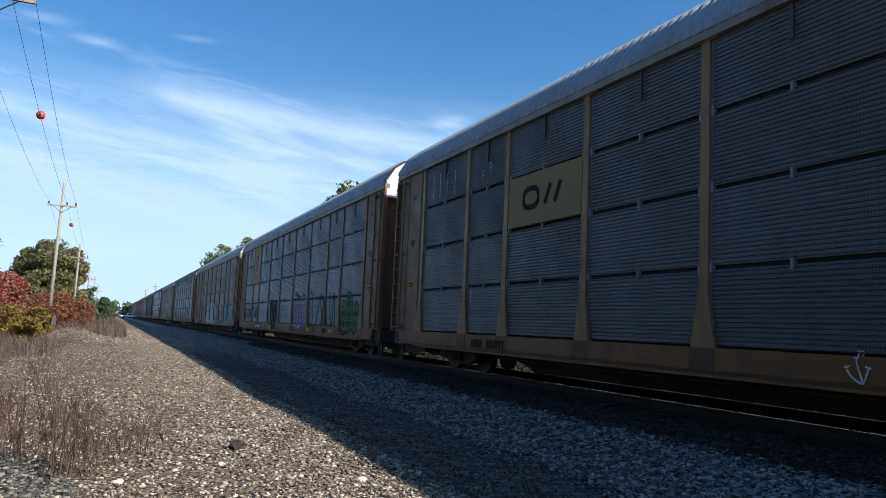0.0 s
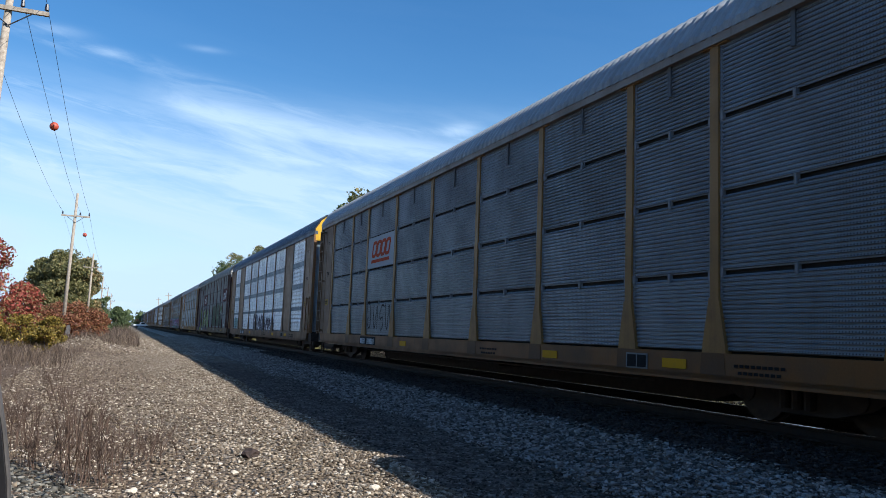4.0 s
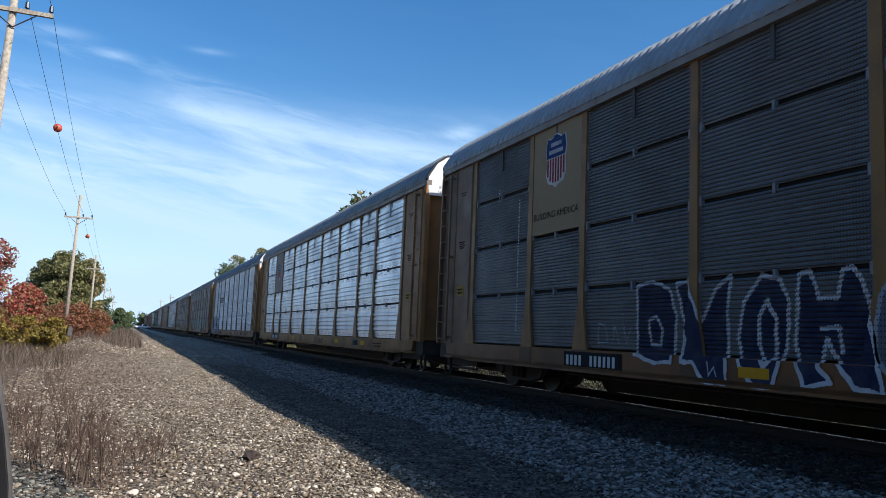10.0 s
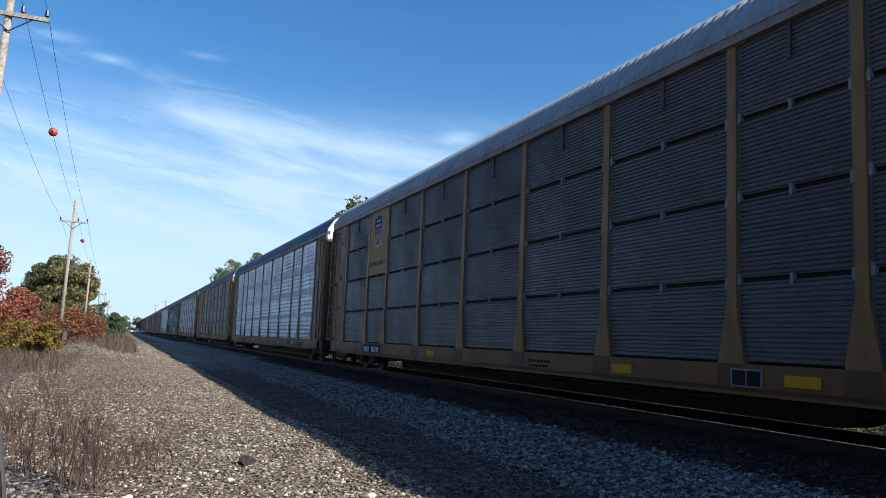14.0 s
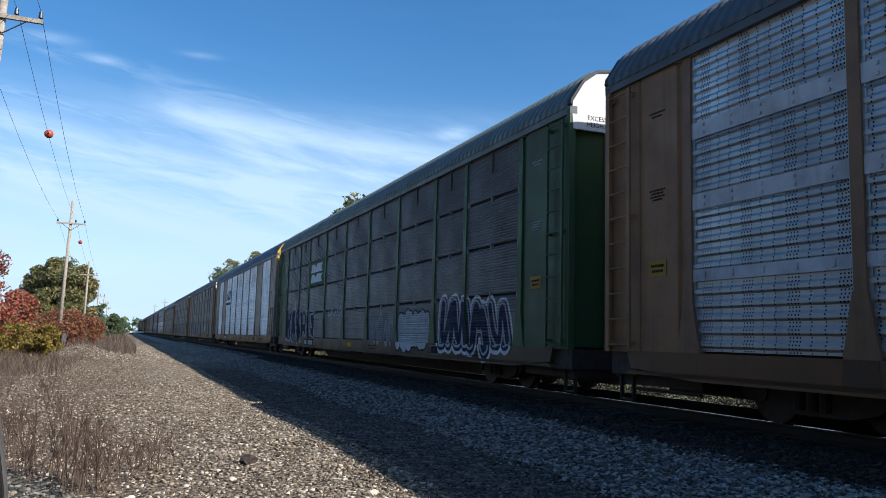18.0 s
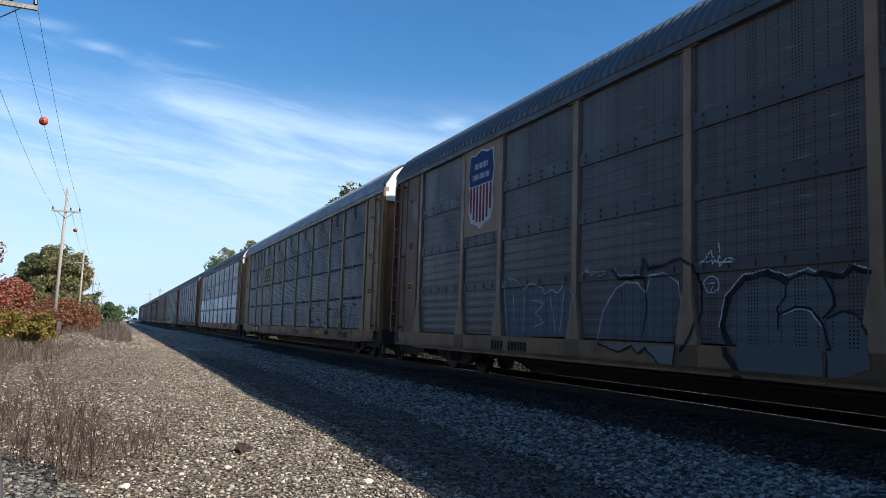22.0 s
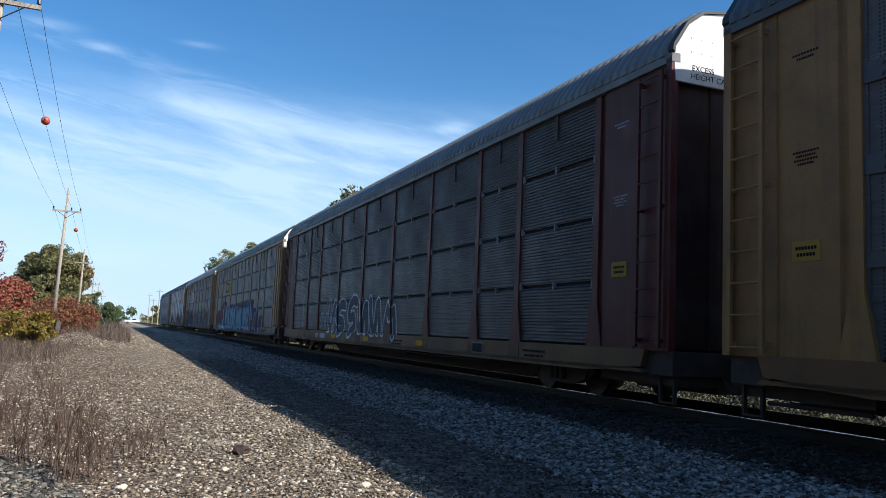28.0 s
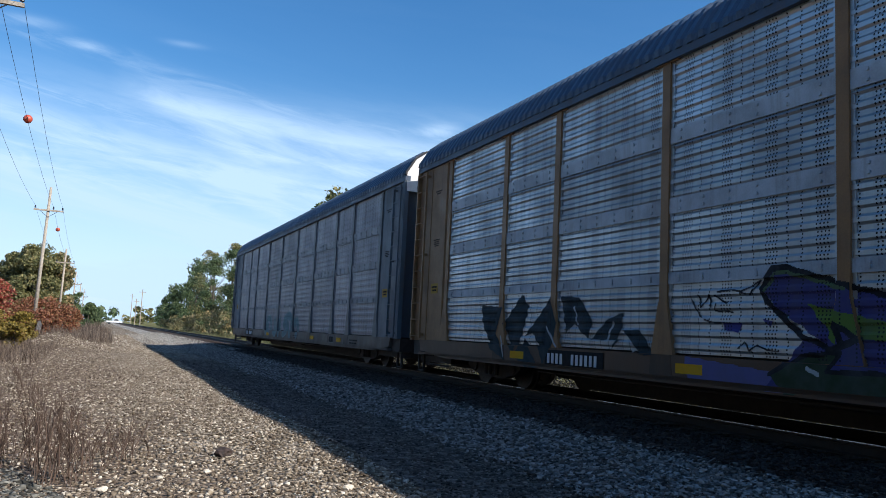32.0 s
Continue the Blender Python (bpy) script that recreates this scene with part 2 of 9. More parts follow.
def flat_paint(name, rough=0.75, holes=None):
    k = Mat(name, rough, 0.0, 0.15)
    n = k.noise(9, 4, 0.6)
    c = k.mix(k.span(n, 0.5, 0.85, 0, 0.22), k.info("Color"), (0.10, 0.09, 0.085))
    if holes:
        sep = k.node("ShaderNodeSeparateXYZ")
        k.put(sep.inputs[0], k.co)
        y, z = sep.outputs[1], sep.outputs[2]
        py, pz, r, shifts = holes
        b = k.math("MULTIPLY", k.math("SUBTRACT", k.math("FRACT", k.math("DIVIDE", z, pz)), 0.5), pz)
        hole = 0.0
        for s in shifts:
            a = k.math("MULTIPLY", k.math("SUBTRACT", k.math("FRACT", k.math("DIVIDE", k.math("ADD", y, s), py)), 0.5), py)
            hole = k.math("MAXIMUM", hole, k.math("LESS_THAN", k.math("SQRT", k.math("ADD", k.math("POWER", a, 2.0), k.math("POWER", b, 2.0))), r))
        hole = k.math("MULTIPLY", hole, k.math("GREATER_THAN", z, 0.93))
        c = k.mix(k.math("MULTIPLY", hole, 0.9), c, (0.012, 0.012, 0.014))
        thin = k.noise(2.6, 5, 0.6)
        c = k.mix(k.span(thin, 0.42, 0.8, 0.0, 0.5), c, (0.11, 0.115, 0.125))
    k.bump(n, 0.05, 0.01)
    return k.done(c)


M_MARK = flat_paint("stencil_paint")
M_SPRAY = {"A": flat_paint("spray_on_ribs", 0.8, (0.044, 0.062, 0.0095, (0.0,))), "B": flat_paint("spray_on_punched_sheet", 0.8, (0.76, 0.0463, 0.0125, HOLE_COLUMNS))}


def simple(name, dark, light, scale, rough=0.7, metal=0.0, bump=0.3, dist=0.01):
    k = Mat(name, rough, metal)
    n = k.noise(scale, 6, 0.6)
    c = k.ramp(n, [(0.3, dark), (0.7, light)])
    k.bump(n, bump, dist)
    return k.done(c)


M_DARK = simple("grimy_underframe", (0.020, 0.014, 0.012), (0.05, 0.034, 0.028), 6, 0.75)
M_STEEL = simple("wheel_steel", (0.02, 0.016, 0.014), (0.06, 0.045, 0.038), 9, 0.6, 0.3)
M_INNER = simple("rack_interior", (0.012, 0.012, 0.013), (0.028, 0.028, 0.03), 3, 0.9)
M_RUST = simple("rail_side_rust", (0.014, 0.010, 0.009), (0.030, 0.020, 0.016), 12, 0.8)
# light patches in the near rail's colour stand in for broken glints
M_RAILTOP = simple("polished_rail_head_glints", (0.02, 0.018, 0.016), (0.62, 0.58, 0.54), 2.3, 0.24, 1.0, 0.3)
M_DULLTOP = simple("dull_rail_head", (0.03, 0.026, 0.023), (0.07, 0.06, 0.052), 8, 0.7)
M_TIE = simple("creosote_tie", (0.026, 0.018, 0.014), (0.065, 0.046, 0.034), 7, 0.9, 0, 0.6, 0.02)

# ---- the ground, the track ----
TRACK_X = 9.07
GROUND_Z = -0.5


def gravel_material():
    k = Mat("crushed_gravel", 0.9, 0.0, 0.15)
    near = k.voronoi(17, out="Color")
    edge = k.voronoi(17)
    near2 = k.voronoi(41, out="Color")
    big = k.noise(0.35, 5, 0.6)
    sepc = k.node("ShaderNodeSeparateColor")
    k.put(sepc.inputs[0], near)
    sep2 = k.node("ShaderNodeSeparateColor")
    k.put(sep2.inputs[0], near2)
    v = k.math("ADD", k.math("MULTIPLY", sepc.outputs[0], 0.6), k.math("MULTIPLY", sep2.outputs[0], 0.4))
    far = k.node("ShaderNodeSeparateColor")
    k.put(far.inputs[0], k.voronoi(6.5, out="Color"))
    v = k.math("ADD", k.math("MULTIPLY", v, 0.7), k.math("MULTIPLY", far.outputs[1], 0.3))
    c = k.ramp(v, [(0.15, (0.045, 0.033, 0.023)), (0.42, (0.16, 0.125, 0.088)), (0.66, (0.32, 0.265, 0.195)), (0.88, (0.54, 0.465, 0.37))])
    c = k.mix(k.span(big, 0.45, 0.70, 0, 0.5), c, (0.15, 0.105, 0.075))
    # earth and dead grass away from the haul road
    sx = k.node("ShaderNodeSeparateXYZ")
    k.put(sx.inputs[0], k.co)
    wob = k.math("MULTIPLY", k.math("SUBTRACT", k.noise(0.5, 5, 0.65), 0.5), 4.5)
    left = k.span(k.math("ADD", sx.outputs[0], wob), 1.7, -0.3)
    right = k.span(k.math("ADD", sx.outputs[0], wob), 13.0, 15.0)
    soil = k.ramp(k.noise(7, 6, 0.65), [(0.3, (0.075, 0.052, 0.038)), (0.55, (0.145, 0.103, 0.073)), (0.75, (0.23, 0.18, 0.13))])
    grass = k.ramp(k.noise(2.2, 7, 0.7), [(0.3, (0.07, 0.075, 0.025)), (0.6, (0.17, 0.16, 0.06)), (0.8, (0.26, 0.22, 0.11))])
    c = k.mix(k.math("MULTIPLY", left, 0.88), c, soil)
    c = k.mix(right, c, grass)
    # the train's shade is put into the gravel's colour as a near strip
    shade_strip = k.span(k.math("ADD", sx.outputs[0], k.math("MULTIPLY", wob, 0.08)), 2.95, 3.08)
    near_shade = k.math("MULTIPLY", shade_strip, k.math("MULTIPLY", k.math("SUBTRACT", 1.0, right), k.span(sx.outputs[1], 44.0, 26.0)))
    c = k.mix(k.math("MULTIPLY", near_shade, 0.85), c, k.ramp(v, [(0.2, (0.034, 0.028, 0.025)), (0.6, (0.108, 0.092, 0.080)), (0.9, (0.25, 0.215, 0.185))]))
    k.bump(k.math("SUBTRACT", v, k.math("MULTIPLY", edge, 1.2)), 0.9, 0.05)
    return k.done(c)


def ballast_material():
    k = Mat("ballast_stone", 0.9, 0.0, 0.1)
    isl = k.island()
    v = k.voronoi(15, out="Color")
    s = k.node("ShaderNodeSeparateColor")
    k.put(s.inputs[0], v)
    d = k.voronoi(15)
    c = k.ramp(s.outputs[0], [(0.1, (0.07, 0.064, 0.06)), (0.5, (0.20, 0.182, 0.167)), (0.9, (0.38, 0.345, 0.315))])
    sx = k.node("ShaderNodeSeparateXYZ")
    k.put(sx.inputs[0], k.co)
    # paler with distance: sunlight on the open stretch is in the colour
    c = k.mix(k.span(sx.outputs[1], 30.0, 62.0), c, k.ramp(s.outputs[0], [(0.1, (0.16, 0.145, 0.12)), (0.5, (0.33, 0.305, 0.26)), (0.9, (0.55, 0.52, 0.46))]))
    # dark brown from beside the near rail across the track
    dark_from = k.span(k.math("ADD", sx.outputs[0], k.math("MULTIPLY", k.noise(1.5, 5), 0.5)), 6.45, 6.85)
    dark_to = k.span(k.math("ADD", sx.outputs[0], k.math("MULTIPLY", k.noise(1.5, 5), 0.5)), 11.6, 11.1)
    c = k.mix(k.math("MULTIPLY", k.math("MULTIPLY", dark_from, dark_to), 0.93), c, (0.050, 0.034, 0.028))
    k.bump(k.math("SUBTRACT", s.outputs[0], k.math("MULTIPLY", d, 1.5)), 1.0, 0.06)
    return k.done(c)


M_GRAVEL = gravel_material()
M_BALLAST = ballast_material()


def ground_height(x, y):
    """The haul road is flat; a weedy bank rises a little beside it, with two heaps of spilt gravel."""
    z = GROUND_Z + 0.02 * noise.noise((x * 0.8, y * 0.8, 0)) + 0.05 * noise.noise((x * 0.2, y * 0.2, 3))
    if x < 0:
        z += 0.12 * min(1.0, -x / 4)
    z += 0.75 * math.exp(-((x + 0.2) / 1.3) ** 2 - ((y - 66) / 9) ** 2)
    z += 0.55 * math.exp(-((x + 2.1) / 1.1) ** 2 - ((y - 50) / 6) ** 2)
    z += 0.26 * math.exp(-((x + 1.9) / 1.1) ** 2 - ((y - 6.6) / 1.8) ** 2)
    return z


def build_ground():
    xs = [-2500, -800, -300, -120, -60, -30] + [-20 + i for i in range(13)] + [-7 + 0.5 * i for i in range(28)] + [7.5, 9, 11, 12, 13, 14, 16, 20, 30, 60, 120, 300, 800, 2500]
    ys = [-900, -300, -100, -40, -20, -10, -4] + [i * 0.5 for i in range(0, 60)] + [30 + 2 * i for i in range(40)] + [112, 125, 140, 170, 220, 300, 500, 900, 1600, 3000]
    v = [(x, y, ground_height(x, y) if -20 < x < 20 and -20 < y < 120 else GROUND_Z) for y in ys for x in xs]
    n = len(xs)
    f = [(j * n + i, j * n + i + 1, (j + 1) * n + i + 1, (j + 1) * n + i) for j in range(len(ys) - 1) for i in range(n - 1)]
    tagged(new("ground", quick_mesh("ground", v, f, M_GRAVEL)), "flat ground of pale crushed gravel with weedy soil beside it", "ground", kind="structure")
    g = Geo()
    prof = [(4.55, -0.62), (4.8, -0.49), (5.6, -0.36), (6.75, -0.2), (7.2, -0.17), (10.8, -0.17), (11.1, -0.2), (11.95, -0.5), (12.1, -0.62)]
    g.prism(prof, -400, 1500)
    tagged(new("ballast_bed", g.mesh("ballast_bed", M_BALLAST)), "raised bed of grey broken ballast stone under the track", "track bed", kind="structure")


build_ground()


def build_track():
    rail = [(-0.075, -0.165), (0.075, -0.165), (0.075, -0.15), (0.012, -0.13), (0.012, -0.045), (0.036, -0.035), (0.036, -0.004), (-0.036, -0.004), (-0.036, -0.035), (-0.012, -0.045), (-0.012, -0.13), (-0.075, -0.15)]
    for s in (-1, 1):
        x = TRACK_X + s * 0.7535
        ob = new("rail", Geo().prism([(x + a, b) for a, b in rail], -400, 1500).mesh("rail", M_RUST))
        tagged(ob, "long rusty steel rail on wooden ties", "rail", "rails of the track", "structure")
        part("rail_head", Geo().box(x - 0.030, x + 0.030, -400, 1500, -0.004, 0.0).mesh("rail_head", M_RAILTOP if s < 0 else M_DULLTOP), ob, "worn bright rail head with painted glints" if s < 0 else "dull brown rail head")
    tie = Geo().box(-1.3, 1.3, -0.115, 0.115, -0.30, -0.155).mesh("tie", M_TIE)
    for i in range(220):
        ob = new("railway_tie", tie)
        ob.location, ob.rotation_euler = (TRACK_X + random.uniform(-0.04, 0.04), 0.2 + 0.53 * i, random.uniform(-0.008, 0.004)), (0, 0, random.uniform(-0.01, 0.01))
        tagged(ob, "dark creosoted wooden railway tie bedded in ballast", "railway tie", "ties under the rails")
    far = Geo()
    for i in range(220, 1400):
        y = 0.2 + 0.53 * i
        far.box(TRACK_X - 1.3, TRACK_X + 1.3, y - 0.115, y + 0.115, -0.30, -0.155)
    tagged(new("far_railway_ties", far.mesh("far_ties", M_TIE)), "dark wooden ties of the distant track", "railway tie", kind="stuff")


build_track()


# ---- loose stones ----
def stones(name, label, n, place, size, mat, seed):
    rng = np.random.default_rng(seed)
    corner = np.array([[-1, -1, -1], [1, -1, -1], [1, 1, -1], [-1, 1, -1], [-1, -1, 1], [1, -1, 1], [1, 1, 1], [-1, 1, 1]], float)
    quads = np.array([[0, 3, 2, 1], [4, 5, 6, 7], [0, 1, 5, 4], [1, 2, 6, 5], [2, 3, 7, 6], [3, 0, 4, 7]])
    p = place(rng, n)
    n = len(p)
    s = size[0] + (size[1] - size[0]) * rng.random(n) ** 2.2
    v = corner[None] * (0.15 + 0.85 * rng.random((n, 8, 3)))
    v *= (s[:, None] * 0.5)[:, :, None] * np.stack([np.ones(n), 0.65 + 0.5 * rng.random(n), 0.28 + 0.35 * rng.random(n)], 1)[:, None]
    a, b = rng.random(n) * 6.283, rng.normal(0, 0.4, n)
    v2 = v.copy()
    v2[:, :, 1] = v[:, :, 1] * np.cos(b)[:, None] - v[:, :, 2] * np.sin(b)[:, None]
    v2[:, :, 2] = v[:, :, 1] * np.sin(b)[:, None] + v[:, :, 2] * np.cos(b)[:, None]
    v3 = v2.copy()
    v3[:, :, 0] = v2[:, :, 0] * np.cos(a)[:, None] - v2[:, :, 1] * np.sin(a)[:, None]
    v3[:, :, 1] = v2[:, :, 0] * np.sin(a)[:, None] + v2[:, :, 1] * np.cos(a)[:, None]
    v3 += (p + np.stack([np.zeros(n), np.zeros(n), s * 0.12], 1))[:, None]
    f = (quads[None] + 8 * np.arange(n)[:, None, None]).reshape(-1, 4)
    return tagged(new(name, quick_mesh(name, v3.reshape(-1, 3), f, mat)), label, "gravel", kind="stuff")


def stone_material(name, stops):
    k = Mat(name, 0.9, 0.0, 0.15)
    c = k.ramp(k.island(), stops)
    n = k.noise(30, 4, 0.6)
    c = k.mix(0.35, c, k.ramp(n, [(0.3, (0.5, 0.47, 0.44)), (0.7, (1, 1, 1))]), "MULTIPLY")
    k.bump(n, 0.4, 0.01)
    return k.done(c)


# lit copy of the ballast stone, for the far stretch
M_SUNLIT_BALLAST = stone_material("sunlit_ballast_stone", [(0.0, (0.10, 0.09, 0.08)), (0.5, (0.30, 0.28, 0.24)), (0.95, (0.56, 0.53, 0.47))])
M_PEBBLE = stone_material("pale_pebble", [(0.0, (0.085, 0.063, 0.045)), (0.4, (0.215, 0.17, 0.12)), (0.8, (0.42, 0.355, 0.27)), (0.99, (0.68, 0.61, 0.50))])
M_GSTONE = stone_material("pale_grey_stone", [(0.0, (0.035, 0.034, 0.029)), (0.5, (0.12, 0.115, 0.098)), (0.95, (0.27, 0.26, 0.225))])
M_VERGE = stone_material("brown_gravel_stone", [(0.0, (0.045, 0.033, 0.026)), (0.5, (0.15, 0.113, 0.088)), (0.9, (0.30, 0.245, 0.20)), (1.0, (0.58, 0.52, 0.45))])
M_DARK_BALLAST = stone_material("dark_ballast_stone", [(0.0, (0.018, 0.013, 0.011)), (0.6, (0.05, 0.036, 0.030)), (0.97, (0.11, 0.085, 0.072))])
M_BSTONE = stone_material("grey_ballast_stone", [(0.0, (0.05, 0.045, 0.042)), (0.5, (0.23, 0.208, 0.19)), (0.95, (0.52, 0.475, 0.435))])
M_SHADE_STONE = stone_material("shade_stone", [(0.0, (0.035, 0.029, 0.025)), (0.6, (0.125, 0.106, 0.092)), (0.97, (0.33, 0.29, 0.25))])


def on_ground(x0, x1, y0, y1, power):
    def f(rng, n):
        x = x0 + (x1 - x0) * rng.random(n)
        y = y0 + (y1 - y0) * rng.random(n) ** power
        return np.array([(a, b, ground_height(a, b)) for a, b in zip(x, y)])
    return f


def on_road(rng, n):
    """Thick on the haul road, thinning out towards the weeds."""
    x = 3.05 - 5.6 * rng.random(n) ** 1.45
    y = 5.6 + 42.4 * rng.random(n) ** 1.8
    return np.array([(a, b, ground_height(a, b)) for a, b in zip(x, y)])


def on_patch(rng, n):
    """A low fan of coarse stones at the roadside."""
    a, r = rng.random(n) * 6.283, np.sqrt(rng.random(n))
    x, y = -1.90 + 1.80 * r * np.cos(a), 6.5 + 2.8 * r * np.sin(a)
    return np.array([(p, q, ground_height(p, q)) for p, q in zip(x, y)])


def on_far_ballast(rng, n):
    x = 3.0 + 4.0 * rng.random(n)
    y = 42 + 60 * rng.random(n) ** 1.4
    z = np.interp(x, [3.0, 4.5, 4.8, 5.6, 6.75, 7.2], [-0.5, -0.5, -0.49, -0.36, -0.2, -0.17])
    return np.stack([x, y, z], 1)


def on_dark_ballast(rng, n):
    x = 6.3 + 1.75 * rng.random(n) + 0.10 * rng.normal(size=n)
    y = 5.0 + 55 * rng.random(n) ** 1.9
    z = np.interp(x, [5.6, 6.75, 7.2, 8.4], [-0.36, -0.2, -0.17, -0.17])
    return np.stack([x, y, z], 1)


def on_ballast(rng, n):
    x = 4.6 + 1.75 * rng.random(n) + 0.10 * rng.normal(size=n)
    y = 5.0 + 55 * rng.random(n) ** 1.9
    z = np.interp(x, [4.5, 4.8, 5.6, 6.75, 7.2, 8], [-0.51, -0.49, -0.36, -0.2, -0.17, -0.17])
    return np.stack([x, y, z], 1)


stones("loose_gravel", "loose pale and brown gravel stones on the ground", 64000, on_road, (0.016, 0.068), M_PEBBLE, 1)
stones("verge_gravel", "scattered brown gravel stones in the weedy soil", 15000, on_ground(-3.4, 0.1, 5.6, 46, 1.7), (0.012, 0.055), M_VERGE, 4)
stones("heaped_gravel", "pale gravel spilt in low heaps down the road", 12000, on_ground(-3.4, 2.9, 42, 88, 1.0), (0.05, 0.13), M_PEBBLE, 9)
# darker copy of the road gravel, coloured for the shaded strip
stones("cinder_gravel", "fine gravel darkened for the train's shade along the foot of the ballast", 12000, on_ground(2.95, 4.9, 5.4, 34, 1.8), (0.015, 0.055), M_SHADE_STONE, 6)
stones("far_ballast_stones", "ballast stones coloured as sunlit along the distant track", 9000, on_far_ballast, (0.05, 0.12), M_SUNLIT_BALLAST, 8)
stones("ballast_stones", "grey angular ballast stones on the shoulder of the track", 26000, on_ballast, (0.03, 0.09), M_BSTONE, 2)
stones("oiled_ballast_stones", "dark brown ballast stones beside the rail", 12000, on_dark_ballast, (0.03, 0.085), M_DARK_BALLAST, 12)
stones("grey_gravel_patch", "light grey coarse gravel heaped at the roadside", 9000, on_patch, (0.025, 0.10), M_GSTONE, 3)

# ---- the train of closed rack cars for automobiles ----
PITCH, SPEED, GAP_0 = 30.32, 27.56, 22.38
POSTS = [12.50, 9.64, 7.62, 4.58, 1.53, -1.53, -4.58, -7.62, -9.64, -12.50]
HALF = 14.55
SILL_TOP, EAVE = 0.90, 5.40
ROWS_A = [(0.93, 1.97), (2.035, 3.09), (3.155, 4.19), (4.255, 5.37)]
ROWS_B = [(0.93, 1.93), (2.08, 2.97), (3.18, 4.02), (4.24, 5.37)]
STRIPS_B = [(1.93, 2.08), (2.97, 3.18), (4.02, 4.24)]
PANEL_X, POST_X, SILL_X = 1.47, 1.525, 1.55
CACHE = {}
# small differences in slack between the cars, and how far each car's sprayed pictures lie behind the drawn places, metres
SLACK = {0: -0.14, 1: -0.13, 2: -0.21, 3: -0.1, 4: 0.03, 5: 0.18, 6: 0.0, 7: -0.06, 8: 0.04, 9: 0.06, 10: 0.06, 11: 0.24, 12: 0.32, 13: 0.35, 14: 0.32, 15: 0.32, 16: 0.36, 17: 0.29, 18: 0.2, 19: 0.23, 20: 0.21, 21: 0.12, 22: 0.2, 23: 0.35, 24: 0.18, 25: 0.18, 26: 0.05, 27: 0.07, 28: -0.05, 29: 0.04, 30: -0.2}
PAINT_BACK = {0: 0.13, 2: 0.05, 3: 0.05, 4: 0.05, 5: 0.08, 6: 0.03, 7: 0.1, 8: 0.03, 9: 0.12, 10: -0.05, 11: 0.2, 12: 0.03, 13: 0.2, 14: 0.12, 15: 0.1, 16: 0.03, 17: -0.08, 18: 0.12, 19: 0.22, 20: 0.36, 21: 0.07, 22: 0.21, 23: 0.2, 24: 0.2, 25: 0.22, 26: 0.25, 27: 0.21, 28: 0.17, 29: 0.02}


# one rib of each kind of sheet: its height, and its depth at fractions of that height
RIBS = {
    "A": (0.062, ((0.0, 0.0), (0.18, 0.0), (0.28, 0.022), (0.80, 0.017), (0.92, 0.0), (1.0, 0.0))),
    "B": (0.185, ((0.0, 0.0), (0.24, 0.0), (0.42, 0.024), (0.72, 0.024), (0.90, 0.0), (1.0, 0.0))),
    "D": (0.185, ((0.0, 0.0), (0.24, 0.0), (0.42, 0.006), (0.72, 0.006), (0.90, 0.0), (1.0, 0.0))),
    "C": (0.16, ((0.0, 0.0), (0.13, 0.0), (0.30, 0.028), (0.70, 0.028), (0.87, 0.0), (1.0, 0.0))),
}


FORM = {"A": "A", "B": "B", "C": "C"}


def rib(z, style):
    p, prof = RIBS[FORM[style]]
    return float(np.interp((z / p) % 1.0, [a for a, _ in prof], [d for _, d in prof]))


def panel_mesh(style, width, z0, z1):
    """A ribbed sheet with flat flanges at its upright edges."""
    key = ("panel", style, FORM[style], round(width, 2), z0, z1)
    if key in CACHE:
        return CACHE[key]
    p, prof = RIBS[FORM[style]]
    pts, z = [(0, z0)], math.floor(z0 / p) * p
    while z < z1:
        for a, d in prof[1:-1]:
            if z0 + 0.012 < z + a * p < z1 - 0.012:
                pts.append((-d, z + a * p))
        z += p
    pts += [(0, z1), (0.02, z1), (0.02, z0)]
    if style == "C":
        pts = [q for q in pts if not (q[0] < 0 and (q[1] < z0 + 0.23 or q[1] > z1 - 0.23))]
    g = Geo().prism([(-PANEL_X + a, b) for a, b in pts], -width / 2, width / 2)
    if style != "C":
        for s in (-1, 1):
            g.box(-PANEL_X - 0.019, -1.445, s * (width / 2 - 0.035) - 0.035, s * (width / 2 - 0.035) + 0.035, z0 + 0.004, z1 - 0.004)
    CACHE[key] = g.mesh("side_panel", {"A": M_SHEET_A, "B": M_SHEET_B, "C": M_SHEET_C}[style], fix=True)
    return CACHE[key]


def cached(key, make):
    if key not in CACHE:
        CACHE[key] = make()
    return CACHE[key]


def post_mesh(foot, cap):
    g = Geo()
    g.box(-POST_X, -1.42, -0.085, 0.085, 1.6, EAVE)
    if foot:
        g.prism([(-0.24, SILL_TOP - 0.02), (0.24, SILL_TOP - 0.02), (0.22, 1.02), (0.095, 1.66), (-0.095, 1.66), (-0.22, 1.02)], -POST_X - 0.012, -1.42, "x")
    else:
        g.box(-POST_X, -1.42, -0.085, 0.085, SILL_TOP - 0.02, 1.6)
    if cap:
        g.box(-POST_X - 0.012, -1.44, -0.27, 0.27, EAVE - 0.13, EAVE - 0.02)
    return g.mesh("side_post", M_PAINT)


